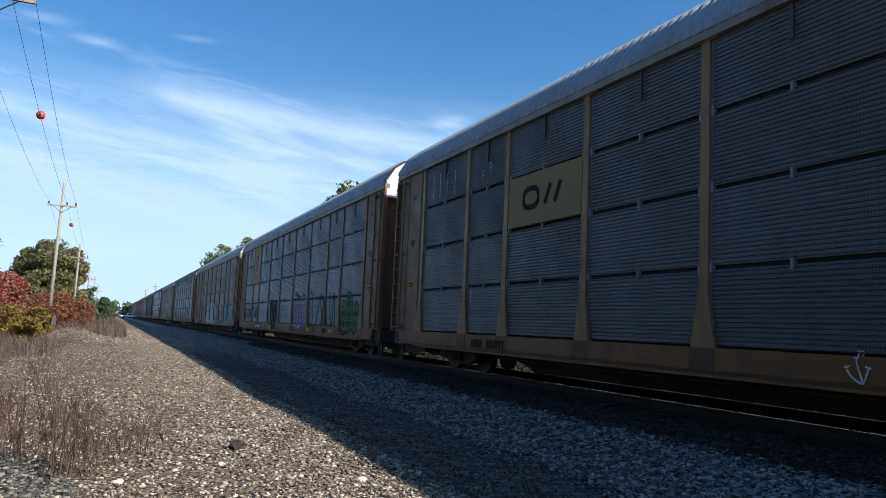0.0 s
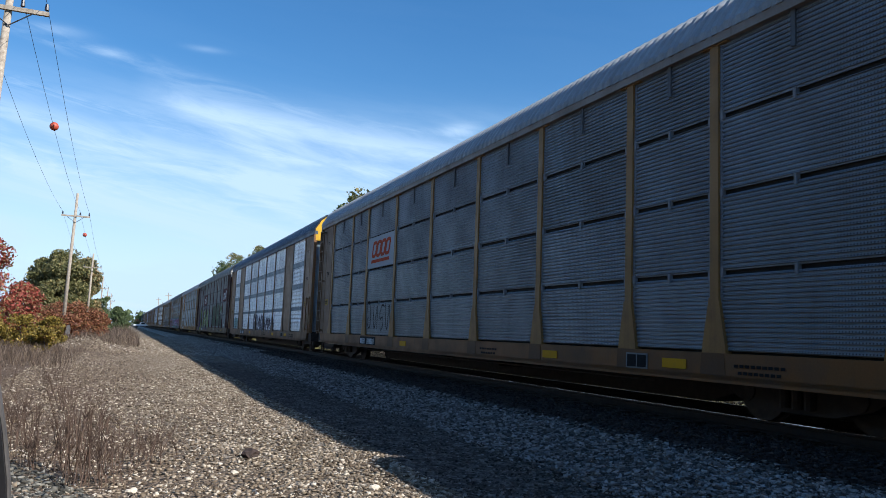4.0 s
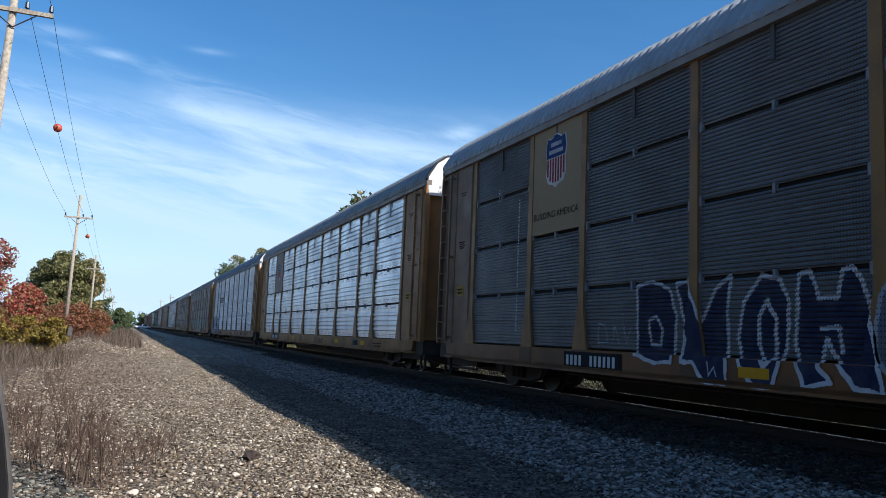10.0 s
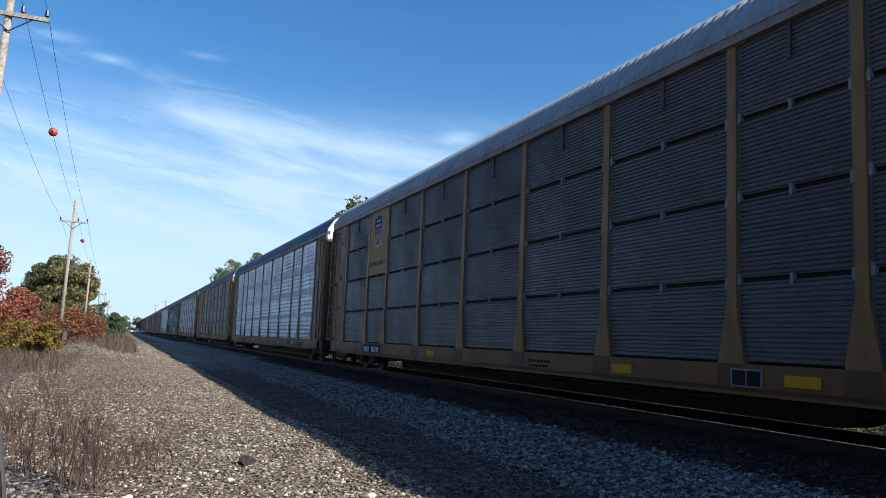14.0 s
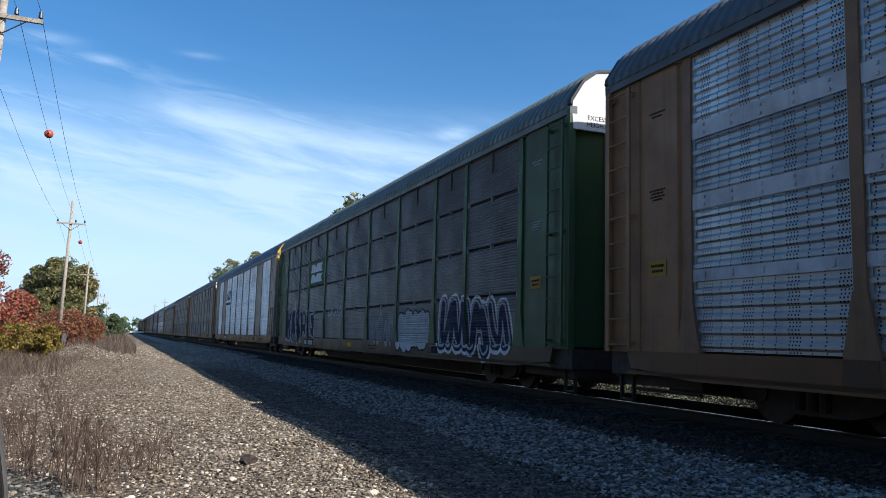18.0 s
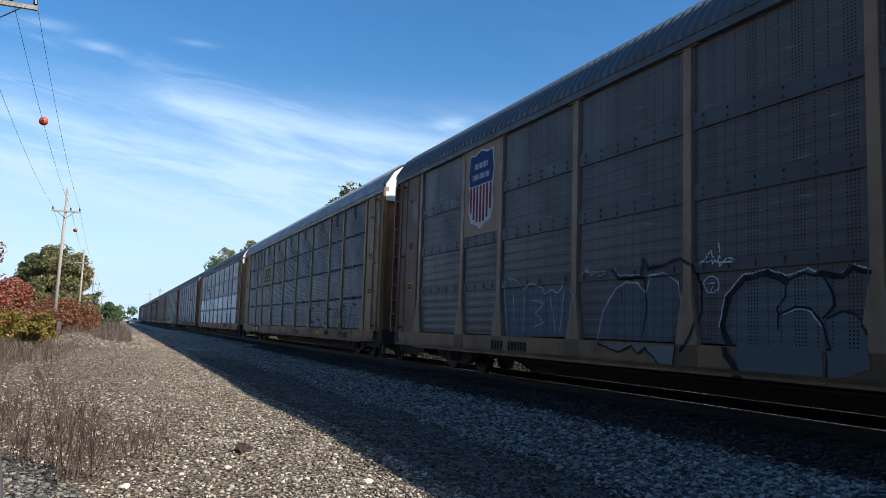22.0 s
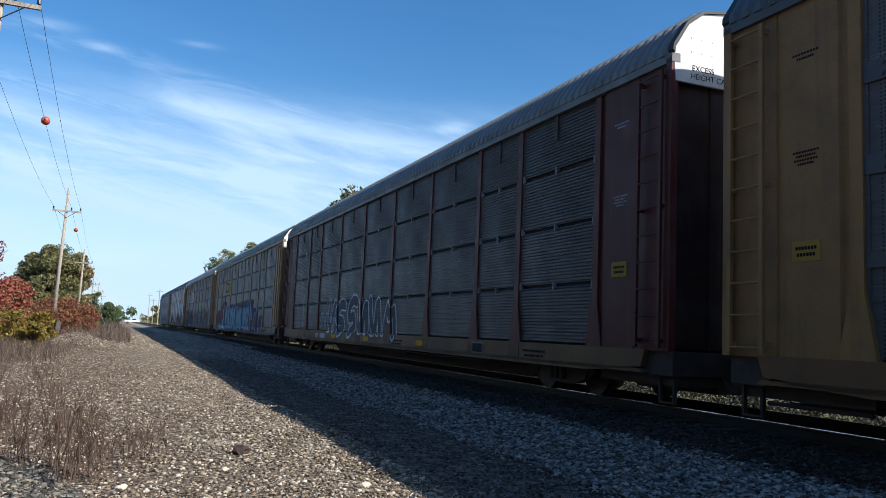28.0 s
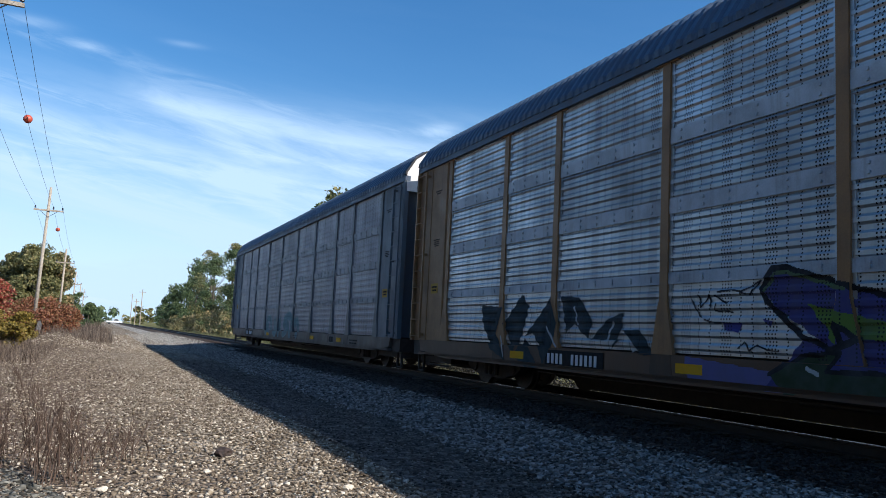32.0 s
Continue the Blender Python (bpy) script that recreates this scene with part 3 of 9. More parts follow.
def roof_mesh():
    """Arched roof of pressed sheet: raised ribs across it, each ending in a scallop over the eave."""
    prof = [(-1.54, 5.38), (-1.575, 5.42), (-1.575, 5.432), (-1.57, 5.52), (-1.30, 5.96), (-1.0, 6.19), (-0.5, 6.27), (0, 6.29)]
    out = [(0, 0), (0, 0), (-0.022, -0.016), (-0.034, 0.012), (-0.028, 0.022), (-0.018, 0.032), (-0.004, 0.036), (0, 0.036)]
    prof += [(-x, z) for x, z in reversed(prof[:-1])]
    out += [(-x, z) for x, z in reversed(out[:-1])]
    n, ribs = len(prof), 120
    v, f = [], []
    pitch = 2 * (HALF - 0.09) / ribs
    for j in range(ribs):
        for part_way, up in ((0.0, 0.0), (0.28, 0.0), (0.46, 1.0), (0.82, 1.0)):
            y = -(HALF - 0.09) + (j + part_way) * pitch
            v += [(x + a * up, y, z + b * up) for (x, z), (a, b) in zip(prof, out)]
    for j in range(4 * ribs - 1):
        for i in range(n - 1):
            f.append((j * n + i, j * n + i + 1, (j + 1) * n + i + 1, (j + 1) * n + i))
    g = Geo()
    g.v, g.f = v, f
    return g.mesh("roof", M_ROOF)


def ladder_mesh(z0, z1, steps):
    g = Geo()
    for y in (-0.28, 0.28):
        g.box(-1.645, -1.60, y - 0.032, y + 0.032, z0, z1)
    for i in range(steps):
        z = z0 + 0.06 + (z1 - z0 - 0.12) * i / (steps - 1)
        g.tube((-1.63, -0.28, z), (-1.63, 0.28, z), 0.017, 6)
    for z in (z0 + 0.1, (z0 + z1) / 2, z1 - 0.1):
        for y in (-0.28, 0.28):
            g.box(-1.62, -1.5, y - 0.02, y + 0.02, z - 0.03, z + 0.03)
    return g.mesh("ladder", M_PAINT)


def door_bow(x):
    return 0.155 * (1 - (x / 1.42) ** 2) - 0.03


def end_door_mesh():
    """Two smooth leaves bowed outward, with raised seams."""
    xs = [-1.42 + 0.142 * i for i in range(21)]
    for x, w in ((0.0, 0.05), (-0.74, 0.02), (0.74, 0.02), (-1.36, 0.04), (1.36, 0.04)):
        xs = [q for q in xs if abs(q - x) > w + 0.012] + [x - w - 0.002, x - w, x + w, x + w + 0.002]
    lift = lambda q: 0.022 if any(abs(q - x) <= w + 1e-6 for x, w in ((0.0, 0.05), (-0.74, 0.02), (0.74, 0.02), (-1.36, 0.04), (1.36, 0.04))) else 0.0
    out = [(q, door_bow(q) + lift(q)) for q in sorted(xs)]
    return Geo().prism(out + [(1.42, -0.08), (-1.42, -0.08)], 0.92, 5.6, "z").mesh("end_door", M_PAINT)


ARCH = [(-1.56, 5.45), (-1.55, 5.54), (-1.29, 5.95), (-0.99, 6.17), (-0.5, 6.25), (0, 6.27), (0.5, 6.25), (0.99, 6.17), (1.29, 5.95), (1.55, 5.54), (1.56, 5.45)]


def end_cap_mesh():
    """The flat hood that closes the arch of the roof over the end doors, with a row of rivets."""
    out = [(-1.50, 5.0)] + [(x * 0.985, z - 0.012) for x, z in ARCH] + [(1.50, 5.0)]
    g = Geo().prism(out, 0.0, 0.05, "y")
    for i in range(13):
        x = -1.2 + 0.2 * i
        for z in (5.50, 5.72):
            g.tube((x, 0.05, z), (x, 0.058, z), 0.014, 6)
    return g.mesh("end_cap", M_HOOD)


def roof_rim_mesh():
    """Dark lip along the arch of the roof's end."""
    out = [(x * 1.012, z + 0.022) for x, z in ARCH]
    return Geo().prism(out + [(x * 0.985, z - 0.02) for x, z in reversed(ARCH)], -0.05, 0.085, "y").mesh("roof_rim", M_ROOF)


def corner_mesh(way):
    """Solid sheet at the end of the side: a recess behind the post, a flat face with one seam, a channel at the very end."""
    pts = [(-1.45, -0.97), (-1.478, -0.97), (-1.478, -0.80), (-1.515, -0.77), (-1.515, 0.10), (-1.496, 0.11), (-1.496, 0.15), (-1.515, 0.16), (-1.515, 0.90), (-1.575, 0.91), (-1.575, 1.04), (-1.45, 1.04)]
    return Geo().prism([(x, y * way) for x, y in pts], SILL_TOP - 0.02, EAVE - 0.03, "z").mesh("corner_sheet", M_PAINT)


def sill_mesh():
    g = Geo()
    for x0, x1, lo, hi in ((-SILL_X, -1.45, 0.53, SILL_TOP), (-SILL_X - 0.03, -1.44, 0.50, 0.54)):
        g.prism([(-13.85, lo + 0.10), (-12.3, lo), (12.3, lo), (13.85, lo + 0.10), (13.95, hi), (-13.95, hi)], x0, x1, "x")
    return g.mesh("side_sill", M_PAINT)


def under_mesh():
    g = Geo()
    g.prism([(-14.4, 0.40), (-9.1, 0.40), (-8.2, 0.12), (8.2, 0.12), (9.1, 0.40), (14.4, 0.40), (14.4, 0.82), (-14.4, 0.82)], -0.34, 0.34, "x")
    for i in range(-5, 6):
        g.box(-1.45, 1.45, i * 2.1 - 0.06, i * 2.1 + 0.06, 0.56, 0.82)
    g.box(-1.25, -0.5, -2.4, -0.9, 0.36, 0.74)
    g.tube((-0.95, 1.2, 0.55), (-0.95, 2.6, 0.55), 0.19, 10)
    g.tube((-1.40, -8.2, 0.44), (-1.40, 8.2, 0.44), 0.02, 6)
    return g.mesh("underframe", M_DARK)


def side_frame_mesh():
    g = Geo()
    g.prism([(-1.25, 0.42), (-1.05, 0.60), (-0.45, 0.66), (0.45, 0.66), (1.05, 0.60), (1.25, 0.42), (1.05, 0.30), (0.5, 0.18), (-0.5, 0.18), (-1.05, 0.30)], -1.10, -0.93, "x")
    for y in (-0.88, 0.88):
        g.tube((-1.13, y, 0.42), (-0.98, y, 0.42), 0.15, 10)
    for y in (-0.2, 0, 0.2):
        g.tube((-1.13, y, 0.24), (-1.13, y, 0.5), 0.07, 8)
    return g.mesh("side_frame", M_DARK)


def wheel_mesh():
    g = Geo()
    ring = [(0.42, -0.07), (0.42, 0.02), (0.45, 0.035), (0.45, 0.07), (0.36, 0.07), (0.34, 0.03), (0.12, 0.05), (0.10, 0.12), (0.0, 0.12)]
    n = 22
    k = len(ring)
    for i in range(n):
        a = 2 * math.pi * i / n
        for r, x in ring:
            g.v.append((x, r * math.cos(a), 0.42 + r * math.sin(a)))
    for i in range(n):
        for j in range(k - 1):
            g.f.append((i * k + j, ((i + 1) % n) * k + j, ((i + 1) % n) * k + j + 1, i * k + j + 1))
    g.f.append(tuple(i * k for i in range(n)))
    return g.mesh("wheel", M_STEEL)


def coupler_mesh():
    g = Geo()
    g.box(-0.12, 0.12, 14.3, 14.85, 0.62, 0.86)
    g.prism([(-0.2, 14.8), (0.1, 14.75), (0.22, 14.9), (0.2, 15.13), (0.02, 15.16), (-0.06, 14.98), (-0.22, 15.08)], 0.58, 0.9, "z")
    g.tube((0.45, 14.3, 0.6), (0.5, 14.7, 0.3), 0.03, 6)
    g.tube((0.5, 14.7, 0.3), (0.35, 15.1, 0.38), 0.03, 6)
    return g.mesh("coupler", M_DARK)


# --- lettering and emblems ---
def words_mesh(text, size):
    key = ("words", text, size)
    if key not in CACHE:
        cu = bpy.data.curves.new("words", "FONT")
        cu.body, cu.size, cu.extrude = text, size, 0.001
        cu.align_x = "CENTER"
        tmp = bpy.data.objects.new("words", cu)
        me = bpy.data.meshes.new_from_object(tmp)
        me.materials.clear()
        me.materials.append(M_MARK)
        bpy.data.objects.remove(tmp)
        bpy.data.curves.remove(cu)
        CACHE[key] = me
    return CACHE[key]


def flat_words(car, text, size, y, z, x, color):
    ob = part("lettering", words_mesh(text, size), car, "stencilled lettering", color)
    ob.rotation_euler, ob.location = (radians(90), 0, radians(-90)), (x, y, z)
    return ob


def plate(car, name, outline, x, color, label="", thick=0.008):
    """A flat shape on the near side: outline as (y, z)."""
    return part(name, Geo().prism(outline, x, x + thick, "x").mesh(name, M_MARK), car, label, color)


def rect(y0, y1, z0, z1):
    return [(y0, z0), (y1, z0), (y1, z1), (y0, z1)]


def bars(car, y0, y1, z0, z1, n, x, color, name="marking", gap=0.3, seed=0):
    """Unreadable or private lettering as a row of plain bars."""
    g = Geo()
    w = (y1 - y0) / n
    for i in range(n):
        a = y0 + w * i + w * gap / 2
        g.box(x, x + 0.004, a, a + w * (1 - gap), z0, z1)
    return part(name, g.mesh(name, M_MARK), car, "", color)


def shield(car, yc, zc, h, x):
    """Railway shield emblem: blue head, red and white stripes, no lettering."""
    w = h * 0.365
    body = [(-w * .86, .5 * h - .06), (-w * .5, .5 * h - .09), (0, .5 * h), (w * .5, .5 * h - .09), (w * .86, .5 * h - .06), (w, .22 * h), (w * .86, -.05 * h), (w * .95, -.25 * h), (w * .75, -.40 * h), (w * .3, -.44 * h), (0, -.5 * h), (-w * .3, -.44 * h), (-w * .75, -.40 * h), (-w * .95, -.25 * h), (-w * .86, -.05 * h), (-w, .22 * h)]
    plate(car, "shield_rim", [(yc + a * 1.07, zc + b * 1.05) for a, b in body], x, (0.62, 0.62, 0.6), "", 0.004)
    plate(car, "shield", [(yc + a, zc + b) for a, b in body], x - 0.005, (0.60, 0.58, 0.56), "", 0.004)
    head = [(a, max(b, .08 * h)) for a, b in body[:7]]
    head = [(yc + a, zc + b) for a, b in body[:6]] + [(yc + w * .9, zc + .06 * h), (yc - w * .9, zc + .06 * h), (yc - w, zc + .22 * h)]
    plate(car, "shield_head", head, x - 0.010, (0.02, 0.05, 0.16), "blue head of the shield", 0.004)
    for i in range(-3, 4):
        a = i * w * 0.265
        f = abs(a) / w
        lo = -0.47 * h + (0.04 * h if f < 0.3 else 0.07 * h if f < 0.7 else 0.16 * h) + f * 0.03 * h
        half = w * 0.072
        plate(car, "shield_stripe", rect(yc + a - half, yc + a + half, zc + lo, zc + .045 * h), x - 0.010, (0.26, 0.03, 0.035), "", 0.004)
    bars(car, yc - w * .55, yc + w * .55, zc + .27 * h, zc + .345 * h, 10, x - 0.014, (0.55, 0.55, 0.56), "shield_bars", 0.5)
    bars(car, yc - w * .70, yc + w * .70, zc + .13 * h, zc + .205 * h, 14, x - 0.014, (0.55, 0.55, 0.56), "shield_bars", 0.5)


# --- sprayed paint ---
def surface_x(y, z, style):
    if z < SILL_TOP:
        return -SILL_X - (0.03 if z < 0.54 else 0.008)
    d = min(abs(y - p) for p in POSTS)
    half = 0.085 if z > 1.66 else 0.085 + 0.155 * (1.66 - z) / 0.7
    if d < half:
        return -POST_X - 0.012
    if abs(y) > 12.58:
        return -1.52
    if style == "B" and any(a - 0.012 < z < b + 0.012 for a, b in STRIPS_B):
        return -PANEL_X - 0.046
    return -PANEL_X - rib(z, style)


def stroke_field(Y, Z, strokes):
    best = np.full(Y.shape, 9.0)
    for pts, r in strokes:
        for (a, b), (c, d) in zip(pts, pts[1:]):
            dy, dz = c - a, d - b
            t = np.clip(((Y - a) * dy + (Z - b) * dz) / max(dy * dy + dz * dz, 1e-9), 0, 1)
            best = np.minimum(best, np.hypot(Y - a - t * dy, Z - b - t * dz) - r)
    return best


def tag_strokes(rng, w, h, n, fat, wild):
    """Swelling loops, spikes and hooks in a row, that spell nothing."""
    out, step = [], w / n
    for i in range(n):
        c, q = step * (i + 0.5), step * 0.36
        top, low = h * (0.80 + 0.2 * rng.random()), h * (0.10 * rng.random())
        lean = wild * (rng.random() - 0.5) * step
        r = lambda: rng.random() - 0.5
        kind = rng.integers(0, 5)
        if kind == 0:
            p = [(-1, 0), (-0.9, 0.6), (-0.5, 1), (0.1, 0.7 + 0.3 * r()), (0.5, 0.95), (1, 0.5), (0.9, 0.05)]
        elif kind == 1:
            p = [(-0.8, 0.5 + 0.3 * r()), (-0.5, 0.95), (0.4, 1), (0.9, 0.6), (0.7, 0.1), (-0.3, 0), (-0.9, 0.3), (-0.2, 0.45 + 0.2 * r())]
        elif kind == 2:
            p = [(-1, 0.1), (-0.3 + 0.4 * r(), 1), (0.1, 0.35), (0.6, 0.85), (1, 0)]
        elif kind == 3:
            p = [(1, 0.9), (0.2, 1), (-0.9, 0.7), (-0.6, 0.35), (0.5, 0.5 + 0.2 * r()), (0.9, 0.15), (-0.2, 0)]
        else:
            p = [(-0.9, 0.9), (-0.8, 0.2), (0, 0), (0.3, 0.6 + 0.3 * r()), (0.8, 1), (0.95, 0.1)]
        fine = []
        for (a, b), (cc, d) in zip(p, p[1:]):
            fine += [(a + (cc - a) * t, b + (d - b) * t) for t in (0.0, 0.5)]
        fine.append(p[-1])
        sm = [fine[0]] + [((fine[k - 1][0] + 2 * fine[k][0] + fine[k + 1][0]) / 4, (fine[k - 1][1] + 2 * fine[k][1] + fine[k + 1][1]) / 4) for k in range(1, len(fine) - 1)] + [fine[-1]]
        out.append(([(c + a * q + lean * b, low + (top - low) * b) for a, b in sm], fat * (0.8 + 0.4 * rng.random())))
    return out


def graffiti(car, style, y_left, y_right, z0, z1, seed, letters, fat, colors, halo=0.0, line=0.035, wild=0.5, drips=False):
    """Sprayed lettering from y_left (far) to y_right (near): colours (fill, outline, halo, shine)."""
    rng = np.random.default_rng(seed)
    w, h = y_left - y_right, z1 - z0
    ny, nz = max(8, int(w / 0.012)), max(6, int(h / 0.022))
    yy = (np.arange(ny) + 0.5) * w / ny
    zz = (np.arange(nz) + 0.5) * h / nz
    Y, Z = np.meshgrid(yy, zz)
    pad = fat + line + halo
    st = [([(a + pad, b + pad) for a, b in p], r) for p, r in tag_strokes(rng, w - 2 * pad, h - 2 * pad, letters, fat, wild)]
    F = stroke_field(Y, Z, st)
    fill, edge, glow, shine = colors
    band = np.full(F.shape, -1)
    if glow is not None:
        ripple = 0.06 * np.sin(Y * 9 + seed) + 0.05 * np.sin(Y * 23 + Z * 7)
        band[F < line + halo + ripple * (halo > 0.05)] = 2
    band[F < line] = 1
    if fill is not None:
        band[F < 0] = 0
        if isinstance(fill, list):
            band[(F < 0) & ((Z / h + 0.08 * np.sin(Y * 6)) < 0.42)] = 4
    elif fat > 0.05:
        band[F < -line * 0.4] = -1
    if shine is not None:
        S = stroke_field(Y + 0.03, Z - 0.03, st)
        band[(F < 0) & (S > -fat * 0.45) & (S < -fat * 0.2)] = 3
    if edge is not None and min(edge) > 0.37:
        edge = tuple(min(0.78, c * 1.4) for c in edge)
    f0 = fill[0] if isinstance(fill, list) else fill
    f1 = fill[1] if isinstance(fill, list) else None
    dz, dy = h / nz, w / ny
    ymid = y_left - (np.arange(ny) + 0.5) * dy
    lay_paint(car, style, band, y_left, z0, dy, dz, ymid, (f0, edge, glow, shine, f1), ("sprayed fill", "sprayed outline", "sprayed halo", "sprayed highlight", "sprayed lower fill"))


def lay_paint(car, style, band, y_left, z0, dy, dz, ymid, shades, labels):
    """Thin coats of paint that follow the ribs and posts, one mesh for each colour."""
    nz, ny = band.shape
    post_d = np.min(np.abs(ymid[:, None] - np.array(POSTS)[None]), axis=1)
    geos = [Geo() for _ in shades]
    for r in range(nz):
        za, zb = z0 + r * dz, z0 + (r + 1) * dz
        zm = (za + zb) / 2
        half = 0.085 if zm > 1.66 else 0.085 + 0.155 * (1.66 - zm) / 0.7
        zone = np.zeros(ny, int) if zm < SILL_TOP else np.where(post_d < half, 1, np.where(np.abs(ymid) > 12.58, 2, 3))
        key = band[r] * 8 + zone
        cut = np.concatenate([[0], np.nonzero(np.diff(key))[0] + 1, [ny]])
        for c, e in zip(cut[:-1], cut[1:]):
            code = band[r][c]
            if code < 0 or shades[code] is None:
                continue
            y = ymid[(c + e) // 2]
            xa, xb = surface_x(y, za + 0.001, style) - 0.007, surface_x(y, zb - 0.001, style) - 0.007
            geos[code].quad((xa, y_left - c * dy, za), (xa, y_left - e * dy, za), (xb, y_left - e * dy, zb), (xb, y_left - c * dy, zb))
    for g, color, lab in zip(geos, shades, labels):
        if color is not None and g.f:
            color = tuple(min(0.8, c * 1.2) for c in color)
            part("graffiti", quick_mesh("graffiti", g.v, g.f, M_SPRAY[style]), car, lab, color)["kind"] = "stuff"


class Mural:
    """Hand-drawn sprayed picture on the near side: areas and lines in (y, z), later ones over earlier ones."""

    def __init__(self, car, style):
        self.car, self.style, self.layers = car, style, []
        self.back = PAINT_BACK.get(len(TRAIN) - 3, 0.0)

    def fill(self, color, *pts):
        self.layers.append((color, 0.0, [(y - self.back, z) for y, z in pts]))

    def line(self, color, width, *pts):
        self.layers.append((color, width, [(y - self.back, z) for y, z in pts]))

    def tag(self, color, width, y_left, y_right, z0, z1, n, seed, wild=0.6):
        """A row of swelling strokes."""
        for pts, r in tag_strokes(np.random.default_rng(seed), y_left - y_right, z1 - z0, n, width / 2, wild):
            self.line(color, 2 * r, *[(y_left - a, z0 + b) for a, b in pts])

    def shape(self, color, edge, width, *pts):
        self.fill(color, *pts)
        self.line(edge, width, *pts, pts[0])

    def done(self):
        ys = [p[0] for _, _, q in self.layers for p in q]
        zs = [p[1] for _, _, q in self.layers for p in q]
        y_left, y_right, z0, z1 = max(ys) + 0.1, min(ys) - 0.1, max(0.505, min(zs) - 0.1), max(zs) + 0.1
        ny, nz = int((y_left - y_right) / 0.011) + 1, int((z1 - z0) / 0.0125) + 1
        dy, dz = (y_left - y_right) / ny, (z1 - z0) / nz
        ymid = y_left - (np.arange(ny) + 0.5) * dy
        Y, Z = np.meshgrid(ymid, z0 + (np.arange(nz) + 0.5) * dz)
        wob = 0.006 * np.sin(Y * 19 + Z * 13) + 0.004 * np.sin(Y * 7 - Z * 23)
        Y, Z = Y + wob, Z - wob
        band = np.full(Y.shape, -1)
        for i, (color, width, pts) in enumerate(self.layers):
            if width:
                band[stroke_field(Y, Z, [(pts, width * 0.55)]) < 0] = i
            else:
                inside = np.zeros(Y.shape, bool)
                for (a, b), (c, d) in zip(pts, pts[1:] + pts[:1]):
                    if b != d:
                        inside ^= ((b > Z) != (d > Z)) & (Y < (c - a) * (Z - b) / (d - b) + a)
                band[inside] = i
        shades = []
        for color, _, _ in self.layers:
            if color not in shades:
                shades.append(color)
        code = np.array([shades.index(c) for c, _, _ in self.layers] + [-1])
        lay_paint(self.car, self.style, code[band], y_left, z0, dy, dz, ymid, shades, ["sprayed paint"] * len(shades))


def bay_y(b):
    """A place along the side by bays: 0 at the far corner post, 9 at the near one."""
    b = max(-0.45, min(9.45, b))
    i = max(0, min(8, int(math.floor(b))))
    return POSTS[i] + (POSTS[i + 1] - POSTS[i]) * (b - i)


YELLOW, OCHRE, TAN, BROWN = (0.35, 0.24, 0.085), (0.30, 0.20, 0.075), (0.24, 0.19, 0.135), (0.20, 0.125, 0.075)
GREEN, MAROON, RED, SLATE = (0.035, 0.10, 0.028), (0.085, 0.016, 0.016), (0.20, 0.035, 0.025), (0.10, 0.15, 0.20)
DARK, MID, GREY, ZINC, ZINC2 = (0.135, 0.152, 0.176), (0.22, 0.245, 0.275), (0.31, 0.34, 0.37), (0.76, 0.80, 0.84), (0.60, 0.65, 0.70)
ROOF_PALE, ROOF_DARK, ROOF_BLUE = (0.33, 0.35, 0.37), (0.09, 0.105, 0.12), (0.06, 0.095, 0.15)
HOOD = (0.80, 0.80, 0.78)
BLACK, WHITE, PALE = (0.012, 0.012, 0.014), (0.62, 0.63, 0.64), (0.40, 0.42, 0.45)


def warm(c):
    """Railway ochres and browns lean to orange."""
    return (c[0] * 1.02, c[1] * 0.76, c[2] * 0.60) if c[0] > c[2] * 1.25 and c[0] > c[1] * 1.05 else c


